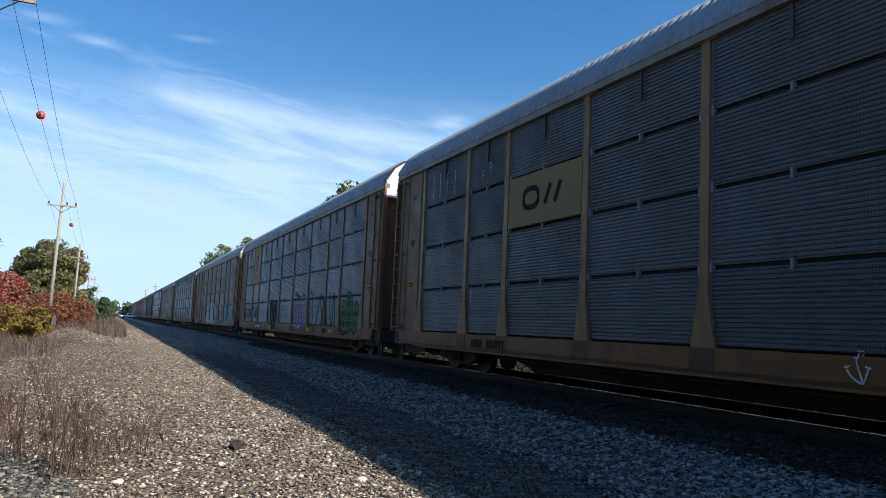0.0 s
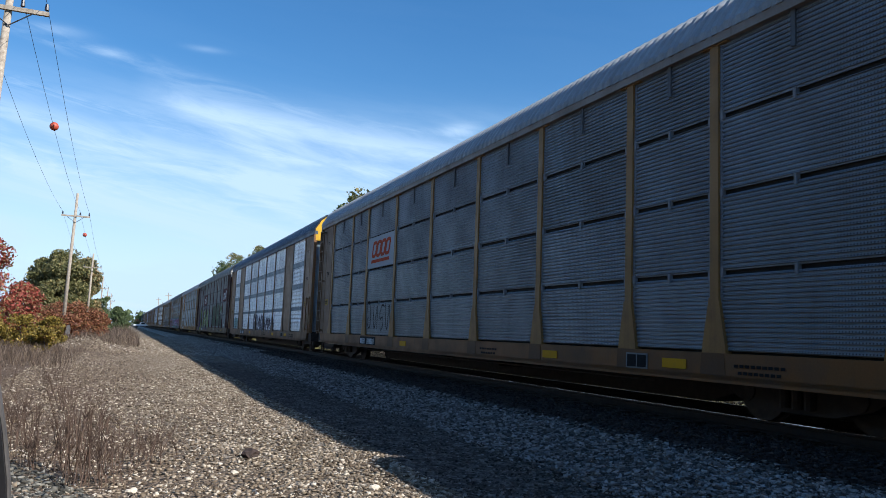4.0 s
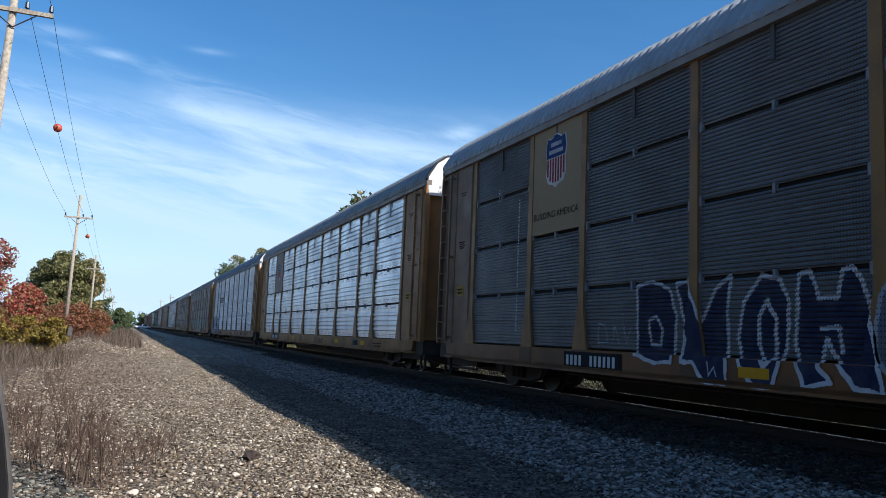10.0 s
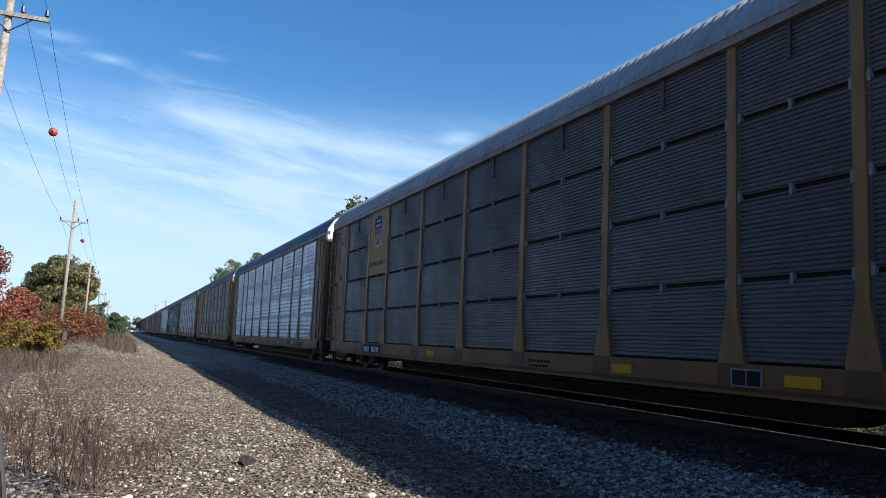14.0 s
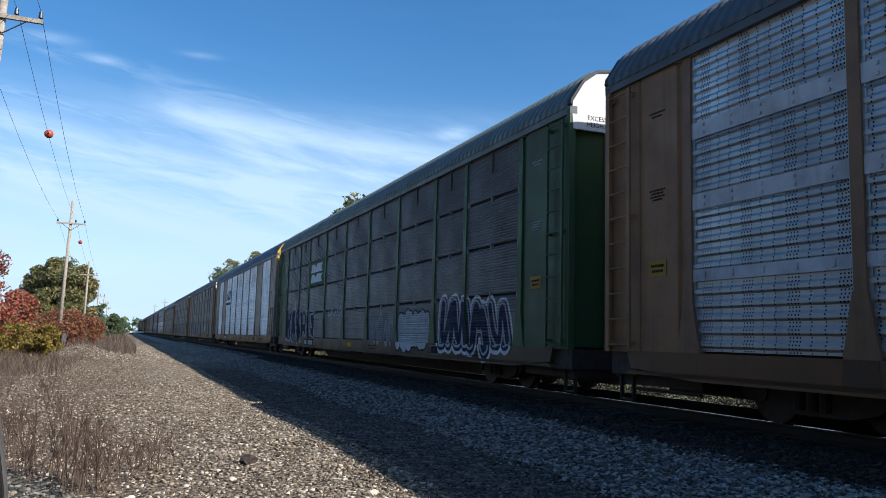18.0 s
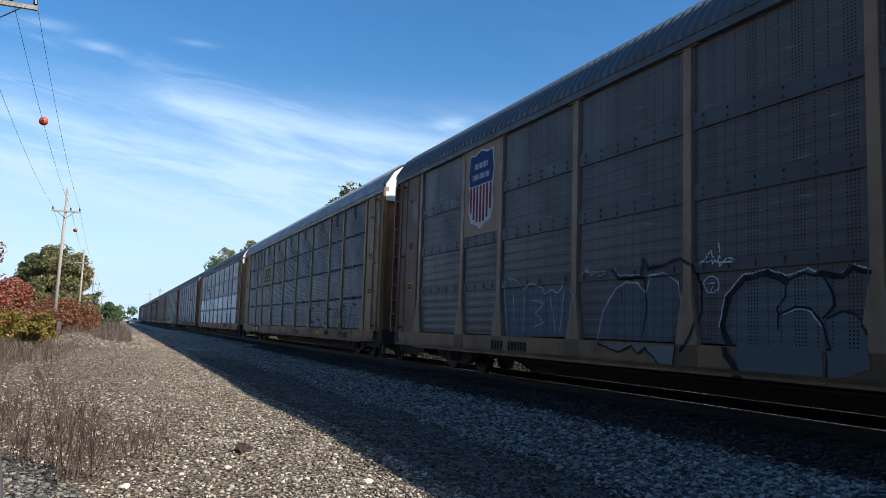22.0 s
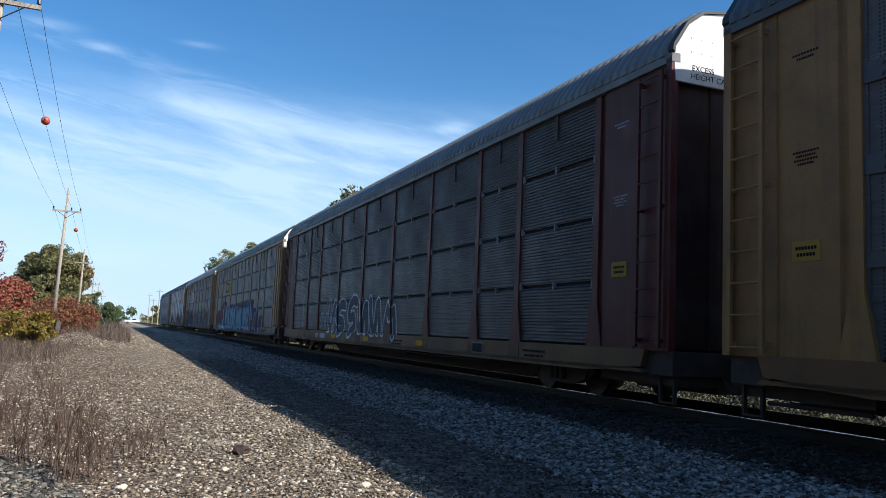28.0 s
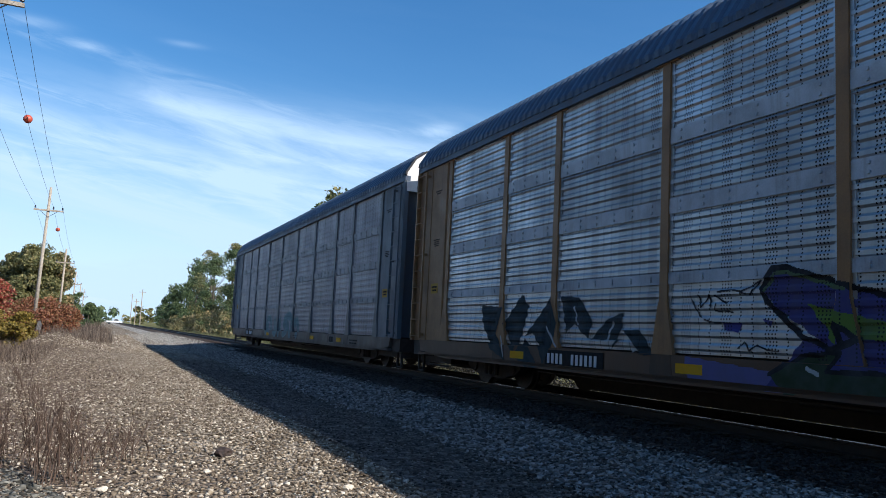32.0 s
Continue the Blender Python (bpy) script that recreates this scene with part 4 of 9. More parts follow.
def rack_car(label, style="A", panel=MID, post=YELLOW, sill=OCHRE, end=TAN, roof=ROOF_PALE, door=None, cap=HOOD, strip=None, solid=(), cap_t=None, mixed=0.0, tones=(1, 1, 1, 1), seed=0, low_ladder=False, plain=False, eave=None):
    if not plain:
        post, end = warm(post), warm(end)
    sill = tuple(c * k for c, k in zip(warm(sill), (0.72, 0.60, 0.52)))
    if end[0] > end[2] * 1.25 and not plain:
        end = tuple(c * k for c, k in zip(end, (0.84, 0.79, 0.73)))
    if max(panel) < 0.2:
        panel = tuple(c * k for c, k in zip(panel, (1.1, 1.0, 0.91)))
    FORM["B"] = "B" if max(panel) > 0.3 else "D"
    car = new("autorack_car")
    tagged(car, label, "railway car", "cars of the train")
    rng = random.Random(seed)
    door = door or tuple(c * 0.95 for c in end)
    strip = strip or tuple(min(0.7, c * 1.35) for c in panel)
    has_cap = cap_t is None or cap_t
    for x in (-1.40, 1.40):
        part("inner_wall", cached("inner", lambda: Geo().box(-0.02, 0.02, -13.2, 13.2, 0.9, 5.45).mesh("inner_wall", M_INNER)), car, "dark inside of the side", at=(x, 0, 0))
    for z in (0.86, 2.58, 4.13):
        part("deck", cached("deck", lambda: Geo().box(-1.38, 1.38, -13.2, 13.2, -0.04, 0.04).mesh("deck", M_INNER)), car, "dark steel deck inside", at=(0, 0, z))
    part("roof", cached("roof", roof_mesh), car, "corrugated steel roof", roof)
    part("underframe", cached("under", under_mesh), car, "black grimy underframe")
    rows = ROWS_B if style == "B" else ROWS_A
    for side in (0, 180):
        part("side_sill", cached("sill", sill_mesh), car, "painted steel side sill", sill, turn=side)
        part("eave_rail", cached("eave", lambda: Geo().box(-1.575, -1.42, -HALF, HALF, EAVE - 0.11, EAVE + 0.03).mesh("eave_rail", M_PAINT)), car, "", eave or (roof if max(roof) < 0.2 else tuple(0.35 * a + 0.5 * b for a, b in zip(post, roof))), turn=side)
        for i, y in enumerate(POSTS):
            part("side_post", cached(("post", has_cap), lambda: post_mesh(True, has_cap)), car, "", post, at=(0, y if side == 0 else -y, 0), turn=side)
        for b in range(9):
            yc, w = (POSTS[b] + POSTS[b + 1]) / 2, POSTS[b] - POSTS[b + 1] - 0.14
            at = (0, yc if side == 0 else -yc, 0)
            if b in solid:
                part("solid_panel", cached(("solid", round(w, 2)), lambda: Geo().box(-PANEL_X - 0.03, -1.44, -w / 2, w / 2, 0.93, 5.37).mesh("solid_panel", M_PAINT)), car, "plain painted sheet panel", end, at, side)
                continue
            tone = 1.0 + mixed * rng.choice((-1, 0, 0, 1))
            if side:
                part("side_panel", panel_mesh(style, w, 0.93, 5.37), car, "", panel, at, side)
                continue
            for (z0, z1), lift in zip(rows, tones):
                k = lift * tone * rng.uniform(0.93, 1.07)
                part("side_panel", panel_mesh(style, w, z0, z1), car, "", tuple(c * k for c in panel), at, side)
            if style == "B":
                for z0, z1 in STRIPS_B:
                    part("panel_strip", cached(("strip", round(w, 2), z0), lambda: strip_mesh(w, z0, z1)), car, "", strip, at, side)
            else:
                part("strap", cached("strap", lambda: Geo().box(-PANEL_X - 0.05, -PANEL_X - 0.02, -0.035, 0.035, ROWS_A[3][0] + 0.55, EAVE - 0.10).mesh("strap", M_PAINT)), car, "", tuple(c * 0.5 for c in panel), at, side)
                for _, z in ROWS_A[:3]:
                    part("latch", cached("latch", latch_mesh), car, "", (0.30, 0.315, 0.335), (0, yc, z + 0.025), side)
                    for s in (-1, 1):
                        part("bracket", cached("bracket", bracket_mesh), car, "", (0.32, 0.335, 0.36), (0, yc + s * (w / 2 - 0.05), z + 0.025 + 0.02 * s), side)
        if side == 0:
            for y in POSTS[1:-1]:
                part("foot_plate", cached("foot_plate", lambda: Geo().prism([(-0.25, 0.555), (0.25, 0.555), (0.225, 0.895), (-0.225, 0.895)], -SILL_X - 0.006, -1.5, "x").mesh("foot_plate", M_PAINT)), car, "darker plate under the post", tuple(c * 0.6 for c in sill), (0, y, 0))
        for s in (-1, 1):
            way = s if side == 0 else -s
            part("corner_sheet", cached(("corner", way), lambda: corner_mesh(way)), car, "plain painted end sheet", end, (0, s * 13.50, 0), side)
            top, rungs = (2.5, 5) if low_ladder else (5.2, 11)
            part("ladder", cached(("ladder", top), lambda: ladder_mesh(0.93, top, rungs)), car, "painted steel ladder", tuple(c * 1.1 for c in end), (0, s * 14.08, 0), side)
    for s in (0, 180):
        q = 1 if s == 0 else -1
        part("end_door", cached("door", end_door_mesh), car, "folding end door with vertical pleats", door, (0, 14.36 * q, 0), s)
        part("end_cap", cached("cap", end_cap_mesh), car, "painted end cap under the roof", cap, (0, (HALF - 0.055) * q, 0), s)
        part("roof_rim", cached("rim", roof_rim_mesh), car, "dark lip of the roof", (0.02, 0.021, 0.023), (0, (HALF - 0.06) * q, 0), s)
        part("door_bar", cached("door_bar", lambda: Geo().box(-0.9, -0.25, 0.09, 0.13, 3.15, 3.27).mesh("door_bar", M_DARK)), car, "dark locking bar", None, (0, 14.36 * q, 0), s)
        part("coupler", cached("coupler", coupler_mesh), car, "", None, None, s)
        part("end_platform", cached("platform", platform_mesh), car, "grimy end platform and draft gear", None, None, s)
        truck = part("truck", cached("bolster", lambda: Geo().box(-0.95, 0.95, -0.25, 0.25, 0.3, 0.6).mesh("bolster", M_DARK)), car, "four-wheeled truck under the end", None, (0, 10.7 * q, 0))
        for t in (0, 180):
            part("side_frame", cached("side_frame", side_frame_mesh), truck, turn=t)
            for y in (-0.88, 0.88):
                part("wheel", cached("wheel", wheel_mesh), truck, "", None, ((-0.7535 if t == 0 else 0.7535), y, 0), t)
    return car


def strip_mesh(w, z0, z1):
    g = Geo().box(-PANEL_X - 0.032, -1.44, -w / 2, w / 2, z0 - 0.01, z1 + 0.01)
    n = max(3, round(w / 0.5))
    for i in range(n):
        y = -w / 2 + w * (i + 0.5) / n
        for z in (z0 + 0.05, z1 - 0.05):
            g.tube((-PANEL_X - 0.03, y, z), (-PANEL_X - 0.052, y, z), 0.024, 6)
    return g.mesh("panel_strip", M_PAINT)


def latch_mesh():
    return Geo().prism([(-0.02, -0.085), (0.02, -0.085), (0.024, 0.055), (-0.024, 0.055)], -PANEL_X - 0.04, -1.44, "x").mesh("latch", M_PAINT)


def bracket_mesh():
    return Geo().prism([(-0.028, -0.05), (-0.015, -0.075), (0.015, -0.075), (0.028, -0.05), (0.028, 0.05), (0.015, 0.075), (-0.015, 0.075), (-0.028, 0.05)], -PANEL_X - 0.034, -1.44, "x").mesh("bracket", M_PAINT)


def platform_mesh():
    g = Geo().box(-1.32, 1.32, 12.45, 14.42, 0.36, 0.515)
    g.box(-1.46, 1.46, 13.8, 14.5, 0.52, 0.885)
    g.box(-0.45, 0.45, 12.3, 14.3, 0.24, 0.36)
    for x in (-1.36, 1.30):
        g.box(x, x + 0.06, 14.05, 14.09, 0.12, 0.5)
        g.box(x, x + 0.06, 14.37, 14.41, 0.12, 0.5)
        g.box(x, x + 0.06, 14.05, 14.41, 0.10, 0.13)
    g.tube((-1.30, 12.5, 0.30), (-1.30, 14.0, 0.30), 0.03, 6)
    return g.mesh("end_platform", M_DARK)

# --- what is painted on the cars ---
def band(car, lines, width, x, ink, name="emblem_band"):
    """Flat painted bands along polylines of (y, z), mitred at their bends."""
    g = Geo()
    for k, pts in enumerate(lines):
        closed = pts[0] == pts[-1]
        run = [Vector(p) for p in (pts[:-1] if closed else pts)]
        m = len(run)
        near, far = [], []
        for i, p in enumerate(run):
            before, after = run[i - 1] if i or closed else p, run[(i + 1) % m] if i < m - 1 or closed else p
            d1, d2 = (p - before).normalized(), (after - p).normalized()
            d = (d1 + d2).normalized()
            reach = width / 2 / max(0.5, d.dot(d2 if d2.length else d1))
            side = Vector((-d.y, d.x)) * reach
            near.append(p + side)
            far.append(p - side)
        top = x - 0.0006 * k
        for i in range(m if closed else m - 1):
            q = (near[i], near[(i + 1) % m], far[(i + 1) % m], far[i])
            g.quad(*[(top, v.x, v.y) for v in q])
            for a, b in ((q[0], q[1]), (q[2], q[3])):
                g.quad((top, a.x, a.y), (x + 0.006, a.x, a.y), (x + 0.006, b.x, b.y), (top, b.x, b.y))
    return part(name, g.mesh(name, M_MARK), car, "", ink)


def round_loop(a, b, lo, hi, r):
    """A rounded box as a closed polyline."""
    pts = []
    for cy, cz, t0 in ((b + r, hi - r, 90), (a - r, hi - r, 0), (a - r, lo + r, 270), (b + r, lo + r, 180)):
        pts += [(cy + r * math.cos(radians(t0 + q)), cz + r * math.sin(radians(t0 + q))) for q in (90, 60, 30, 0)]
    return pts + [pts[0]]


def bay_box(bay):
    return bay_y(bay) - 0.12, bay_y(bay + 1) + 0.12


def logo(car, bay, z0, z1, ground, n, ink, underline=False, gap=0.3, slant=0.0):
    """An emblem as a row of plain hollow blocks on its own painted ground, no lettering."""
    ya, yb = bay_box(bay)
    x = -PANEL_X - 0.046
    if ground:
        plate(car, "emblem_panel", rect(yb, ya, z0, z1), x, ground, "painted emblem panel", 0.04)
    w, h = ya - yb, z1 - z0
    lo = z0 + h * (0.38 if underline else 0.24)
    hi = z0 + h * 0.80
    m = w * 0.16
    step = (w - 2 * m) / n
    lines = []
    for i in range(n):
        a, b = ya - m - step * i - step * gap * 0.4, ya - m - step * (i + 1) + step * gap * 0.4
        lines.append([(y - slant * (z - lo) / max(hi - lo, 0.1), z) for y, z in round_loop(a, b, lo, hi, min(0.09, abs(a - b) * 0.3))])
    band(car, lines, min(0.11, step * 0.24), x - 0.007, ink)
    if underline:
        plate(car, "emblem_bar", rect(yb + m, ya - m, z0 + h * 0.16, z0 + h * 0.26), x - 0.008, ink, "", 0.006)


def comb_emblem(car, y0, y1, z0, z1, x, ink, width, legs=3):
    """A bar with legs hanging from it."""
    lines = [[(y0, z1), (y1, z1)]]
    for i in range(legs):
        y = y0 + (y1 - y0) * (i + 0.5) / legs
        lines.append([(y, z1), (y - 0.04, z0)])
    band(car, lines, width, x, ink)


def wheel_emblem(car, bay, z0, z1, ground, ink):
    """White lines that run into a ring, on a painted panel."""
    ya, yb = bay_box(bay)
    x = -PANEL_X - 0.046
    plate(car, "emblem_panel", rect(yb, ya, z0, z1), x, ground, "painted emblem panel", 0.04)
    w, h = ya - yb, z1 - z0
    cy, cz, r = yb + w * 0.26, z0 + h * 0.56, h * 0.25
    ring = [(cy + r * math.cos(q * 0.5236), cz + r * math.sin(q * 0.5236)) for q in range(13)]
    band(car, [ring], 0.10, x - 0.007, ink)
    band(car, [[(ya - w * 0.12, z0 + h * k), (cy + (r if k > 0.25 else -r * 0.4), z0 + h * k)] for k in (0.18, 0.27, 0.36)], 0.05, x - 0.007, ink)
    bars(car, cy + r + 0.1, ya - w * 0.12, z0 + h * 0.48, z0 + h * 0.66, 7, x - 0.007, ink, "emblem_bar", 0.35)


def speed_emblem(car, bay, z0, z1, ink):
    """Black speed lines, two slanted blocks and a row of bars under them."""
    ya, yb = bay_box(bay)
    x, w, h = -PANEL_X - 0.050, ya - yb, z1 - z0
    plate(car, "emblem_panel", rect(yb, ya, z0 - 0.1, z1 + 0.06), x, (0.62, 0.66, 0.70), "plain pale sheet", 0.04)
    for i in range(5):
        z = z0 + h * (0.40 + 0.105 * i)
        a, b = ya - w * (0.06 + 0.030 * i), ya - w * (0.30 + 0.022 * i)
        plate(car, "emblem_line", [(a, z), (b, z), (b - 0.03, z + h * 0.062), (a - 0.03, z + h * 0.062)], x - 0.006, ink, "", 0.006)
    for c in (0.42, 0.72):
        a = ya - w * c
        plate(car, "emblem_block", [(a, z0 + h * 0.38), (a - w * 0.15, z0 + h * 0.38), (a - w * 0.24, z0 + h), (a - w * 0.09, z0 + h)], x - 0.006, ink, "", 0.006)
    band(car, [[(ya - w * 0.50, z0 + h * 0.90), (ya - w * 0.72, z0 + h * 0.44)]], 0.16, x - 0.007, ink)
    bars(car, yb + w * 0.05, ya - w * 0.04, z0 + h * 0.06, z0 + h * 0.24, 15, x - 0.004, ink, "emblem_bar", 0.35)


def wedge_emblem(car, bay, z0, z1, ground, ink):
    """Two pale notched wedges, one over the other."""
    ya, yb = bay_box(bay)
    x, w, h = -PANEL_X - 0.046, ya - yb, z1 - z0
    plate(car, "emblem_panel", rect(yb, ya, z0, z1), x, ground, "painted emblem panel", 0.04)
    for lo in (0.12, 0.54):
        out = ((0.12, 0.0), (0.88, 0.0), (0.80, 0.16), (0.88, 0.34), (0.52, 0.34), (0.46, 0.20), (0.36, 0.34), (0.18, 0.34))
        plate(car, "emblem_block", [(ya - w * a, z0 + h * (lo + b)) for a, b in out], x - 0.007, ink, "", 0.006)


def ring_emblem(car, bay, z0, z1, ground, ink, inset=0.08, stroke=0.17, note=True):
    """A rounded ring and two slanted bars on a painted panel."""
    ya, yb = bay_box(bay)
    x = -PANEL_X - 0.046
    plate(car, "emblem_panel", rect(yb, ya, z0, z1), x, ground, "painted emblem panel", 0.04)
    w, h = ya - yb, z1 - z0
    lo, hi = z0 + h * (0.14 + inset), z1 - h * (0.10 + inset)
    y = lambda f: ya - w * (inset + (1 - 2 * inset) * f)
    band(car, [round_loop(y(0.04), y(0.42), lo, hi, min(0.22, h * 0.2))], stroke, x - 0.007, ink)
    band(car, [[(y(f), lo), (y(f + 0.12), hi)] for f in (0.56, 0.78)], stroke, x - 0.007, ink)
    if note:
        bars(car, yb + w * 0.06, yb + w * 0.30, z0 + h * 0.10, z0 + h * 0.16, 6, x - 0.004, BLACK)


def pinhole_light(car, seed, columns):
    """Rows of pale painted specks for daylight through punch holes in the far sheets: columns of (y, lowest z, highest
    z).
    """
    rng = random.Random(seed)
    g = Geo()
    for y, lo, hi in columns:
        z = math.ceil(lo / 0.031) * 0.031
        while z < hi:
            if rng.random() < 0.8:
                w = rng.uniform(0.012, 0.032)
                g.box(-PANEL_X - 0.021, -PANEL_X - 0.012, y - w, y + w, z, z + 0.013)
            z += 0.031
    part("worn_holes", g.mesh("worn_holes", M_MARK, fix=False), car, "rows of pale specks for daylight through holes", (0.74, 0.75, 0.77))["kind"] = "stuff"


def shield_panel(car, bay, ground, z0=3.12, z1=5.35, size=1.75, words=False):
    ya, yb = bay_y(bay) - 0.10, bay_y(bay + 1) + 0.10
    x = -PANEL_X - 0.045
    plate(car, "emblem_panel", rect(yb, ya, z0, z1), x, ground, "painted emblem panel", 0.035)
    shield(car, (ya + yb) / 2, (z0 + z1) / 2 + (0.34 if words else 0.0), size, x - 0.006)
    if words:
        flat_words(car, "BUILDING AMERICA", 0.19, (ya + yb) / 2, z0 + 0.30, x - 0.004, BLACK)


def sill_marks(car, bay, ink=WHITE, ground=BLACK, big=True, plates=(3.4, 6.2, 7.6), seed=0):
    """Reporting marks as bars, reflectors and small data plates along the sill."""
    x = -SILL_X - 0.012
    y = bay_y(bay)
    h0, h1 = (0.60, 0.83) if big else (0.64, 0.78)
    if ground:
        plate(car, "marking_panel", rect(y - 1.75, y + 0.06, 0.57, 0.86), x, ground, "", 0.004)
    h0, h1 = h0 + 0.02, h1 - 0.03
    bars(car, y - 0.56, y, h0, h1, 4, x - 0.005, ink, gap=0.45)
    bars(car, y - 1.60, y - 0.78, h0, h1, 6, x - 0.005, ink, gap=0.45)
    for b in plates:
        yy = bay_y(b)
        plate(car, "reflector", rect(yy - 0.27, yy + 0.27, 0.65, 0.79), x - 0.004, (0.62, 0.32, 0.015), "yellow reflector", 0.008)
    yy = bay_y(7.15)
    plate(car, "data_plate", rect(yy - 0.28, yy + 0.28, 0.60, 0.84), x, (0.22, 0.22, 0.22), "white-edged data plate", 0.004)
    for a in (-0.17, 0.17):
        plate(car, "data_field", rect(yy + a * 0.76 - 0.115, yy + a * 0.76 + 0.115, 0.625, 0.815), x - 0.005, BLACK, "", 0.004)
    for b, n in ((5.3, 7), (8.3, 9)):
        yy = bay_y(b)
        bars(car, yy - 0.45, yy + 0.45, 0.72, 0.76, n, x - 0.003, BLACK)
        bars(car, yy - 0.38, yy + 0.38, 0.63, 0.67, n - 1, x - 0.003, BLACK)


def end_marks(car, ink=BLACK, box=(0.36, 0.225, 0.045), hood=True):
    """Small stencilled notices on the end sheets."""
    for q in (-1, 1):
        y, x = q * 13.2, -1.523
        for k, (half, z) in enumerate(((0.20, 4.62), (0.13, 4.56), (0.20, 3.38), (0.15, 3.33), (0.18, 3.28), (0.12, 3.23))):
            bars(car, y - half, y + half, z, z + 0.026, 9, x, ink, gap=0.4)
        if box:
            plate(car, "notice", rect(y - 0.21, y + 0.21, 2.05, 2.30), x - 0.001, box, "small yellow notice", 0.004)
            bars(car, y - 0.16, y + 0.16, 2.19, 2.23, 7, x - 0.006, BLACK)
            bars(car, y - 0.14, y + 0.14, 2.11, 2.15, 6, x - 0.006, BLACK)
    if hood:
        for text, x, z in (("EXCESS", -0.98, 5.20), ("HEIGHT CAR", -0.84, 5.07)):
            ob = part("lettering", words_mesh(text, 0.13), car, "black stencilled words", BLACK)
            ob.rotation_euler, ob.location = (radians(90), 0, 0), (x, -HALF + 0.002, z)


TRAIN = []


def add(n, *args, **kw):
    car = rack_car(*args, seed=n + 5, **kw)
    end_marks(car, BLACK if sum(kw.get("end", TAN)) > 0.25 else PALE)
    TRAIN.append((n, car))
    return car


LILAC, TEAL, NAVY, MINT = (0.34, 0.17, 0.36), (0.04, 0.22, 0.25), (0.018, 0.022, 0.055), (0.21, 0.315, 0.29)

# ahead of the first car in view
for n in (-2, -1):
    c = add(n, "grey ribbed rack car with ochre posts and weathered pale roof", panel=MID)
    sill_marks(c, 1.1)

c = add(0, "dark grey ribbed rack car with tan posts and tan emblem panel", panel=DARK, post=(0.33, 0.25, 0.12), sill=(0.33, 0.22, 0.09))
ring_emblem(c, 2, 3.15, 4.20, (0.30, 0.215, 0.10), BLACK, 0.2, 0.11, False)
pinhole_light(c, 1, ((11.9, 4.4, 5.0), (11.45, 4.4, 5.0), (11.0, 4.4, 4.95), (10.5, 4.3, 4.95), (9.3, 1.6, 2.0), (8.9, 4.4, 4.7), (8.5, 4.5, 4.8)))
sill_marks(c, 1.3, BLACK, None, plates=())
art = Mural(c, "A")
art.line(WHITE, 0.018, (-0.801, 0.88), (-0.874, 0.58))
art.line(WHITE, 0.018, (-0.874, 0.58), (-0.671, 0.74))
art.line(WHITE, 0.018, (-0.874, 0.58), (-0.952, 0.78))
art.line(WHITE, 0.018, (-0.766, 0.95), (-0.83, 0.95), (-0.829, 0.89), (-0.766, 0.89), (-0.766, 0.95))
art.line(WHITE, 0.018, (-0.642, 0.76), (-0.7, 0.78))
art.line(WHITE, 0.018, (-0.918, 0.79), (-0.972, 0.77))
art.done()

c = add(1, "grey ribbed rack car with brown posts, sprayed lilac and green lettering", panel=MID, post=(0.24, 0.16, 0.08), end=BROWN, sill=OCHRE)
pinhole_light(c, 21, ((12.0, 4.3, 4.8), (11.3, 4.2, 4.8), (9.1, 3.0, 3.7)))
shield_panel(c, 1, (0.36, 0.25, 0.10), size=1.1)
sill_marks(c, 1.9)
graffiti(c, "A", bay_y(0.0), bay_y(1.9), 0.95, 2.0, 11, 5, 0.10, (BLACK, PALE, None, None))
art = Mural(c, "A")
art.shape((0.016, 0.016, 0.02), PALE, 0.04, (4.10, 2.07), (3.68, 2.15), (1.97, 2.08), (1.93, 1.10), (1.71, 0.57), (3.12, 0.58), (3.60, 0.67), (3.87, 1.07))
art.line(PALE, 0.03, (2.89, 2.01), (2.78, 1.31))
art.line(PALE, 0.03, (3.41, 1.63), (3.46, 1.12), (3.22, 1.12))
art.line(BLACK, 0.025, (1.08, 1.83), (0.93, 1.52), (0.79, 1.82))
art.line(BLACK, 0.025, (0.71, 1.72), (0.51, 1.74), (0.45, 1.54), (0.67, 1.51), (0.71, 1.72))
art.line(BLACK, 0.025, (0.37, 1.51), (0.29, 1.77), (0.20, 1.51))
art.line(BLACK, 0.025, (0.14, 1.80), (0.11, 1.51))
art.line(BLACK, 0.025, (-0.01, 1.81), (0.13, 1.65), (-0.07, 1.50))
art.line(BLACK, 0.025, (0.95, 1.32), (0.72, 1.32))
art.line(BLACK, 0.025, (0.83, 1.32), (0.82, 1.01))
art.line(BLACK, 0.025, (0.41, 1.35), (0.58, 1.25), (0.39, 1.15), (0.58, 1.02))
art.line(BLACK, 0.025, (0.28, 1.32), (0.06, 1.33))
art.line(BLACK, 0.025, (-0.02, 1.25), (-0.03, 1.03))
art.line((0.02, 0.02, 0.02), 0.12, (-2.20, 2.32), (-2.60, 2.18), (-3.10, 2.09))
art.line((0.02, 0.02, 0.02), 0.1, (-3.49, 2.11), (-3.76, 2.22), (-4.02, 2.15))
art.shape((0.36, 0.23, 0.38), BLACK, 0.035, (-1.92, 1.59), (-2.02, 1.80), (-2.26, 1.83), (-2.40, 1.63), (-2.47, 1.72), (-2.85, 1.46), (-3.00, 1.27), (-3.02, 0.93), (-2.96, 0.63), (-2.72, 0.84), (-2.53, 0.86), (-2.46, 0.73), (-2.30, 0.75), (-2.26, 1.06), (-2.02, 1.26))
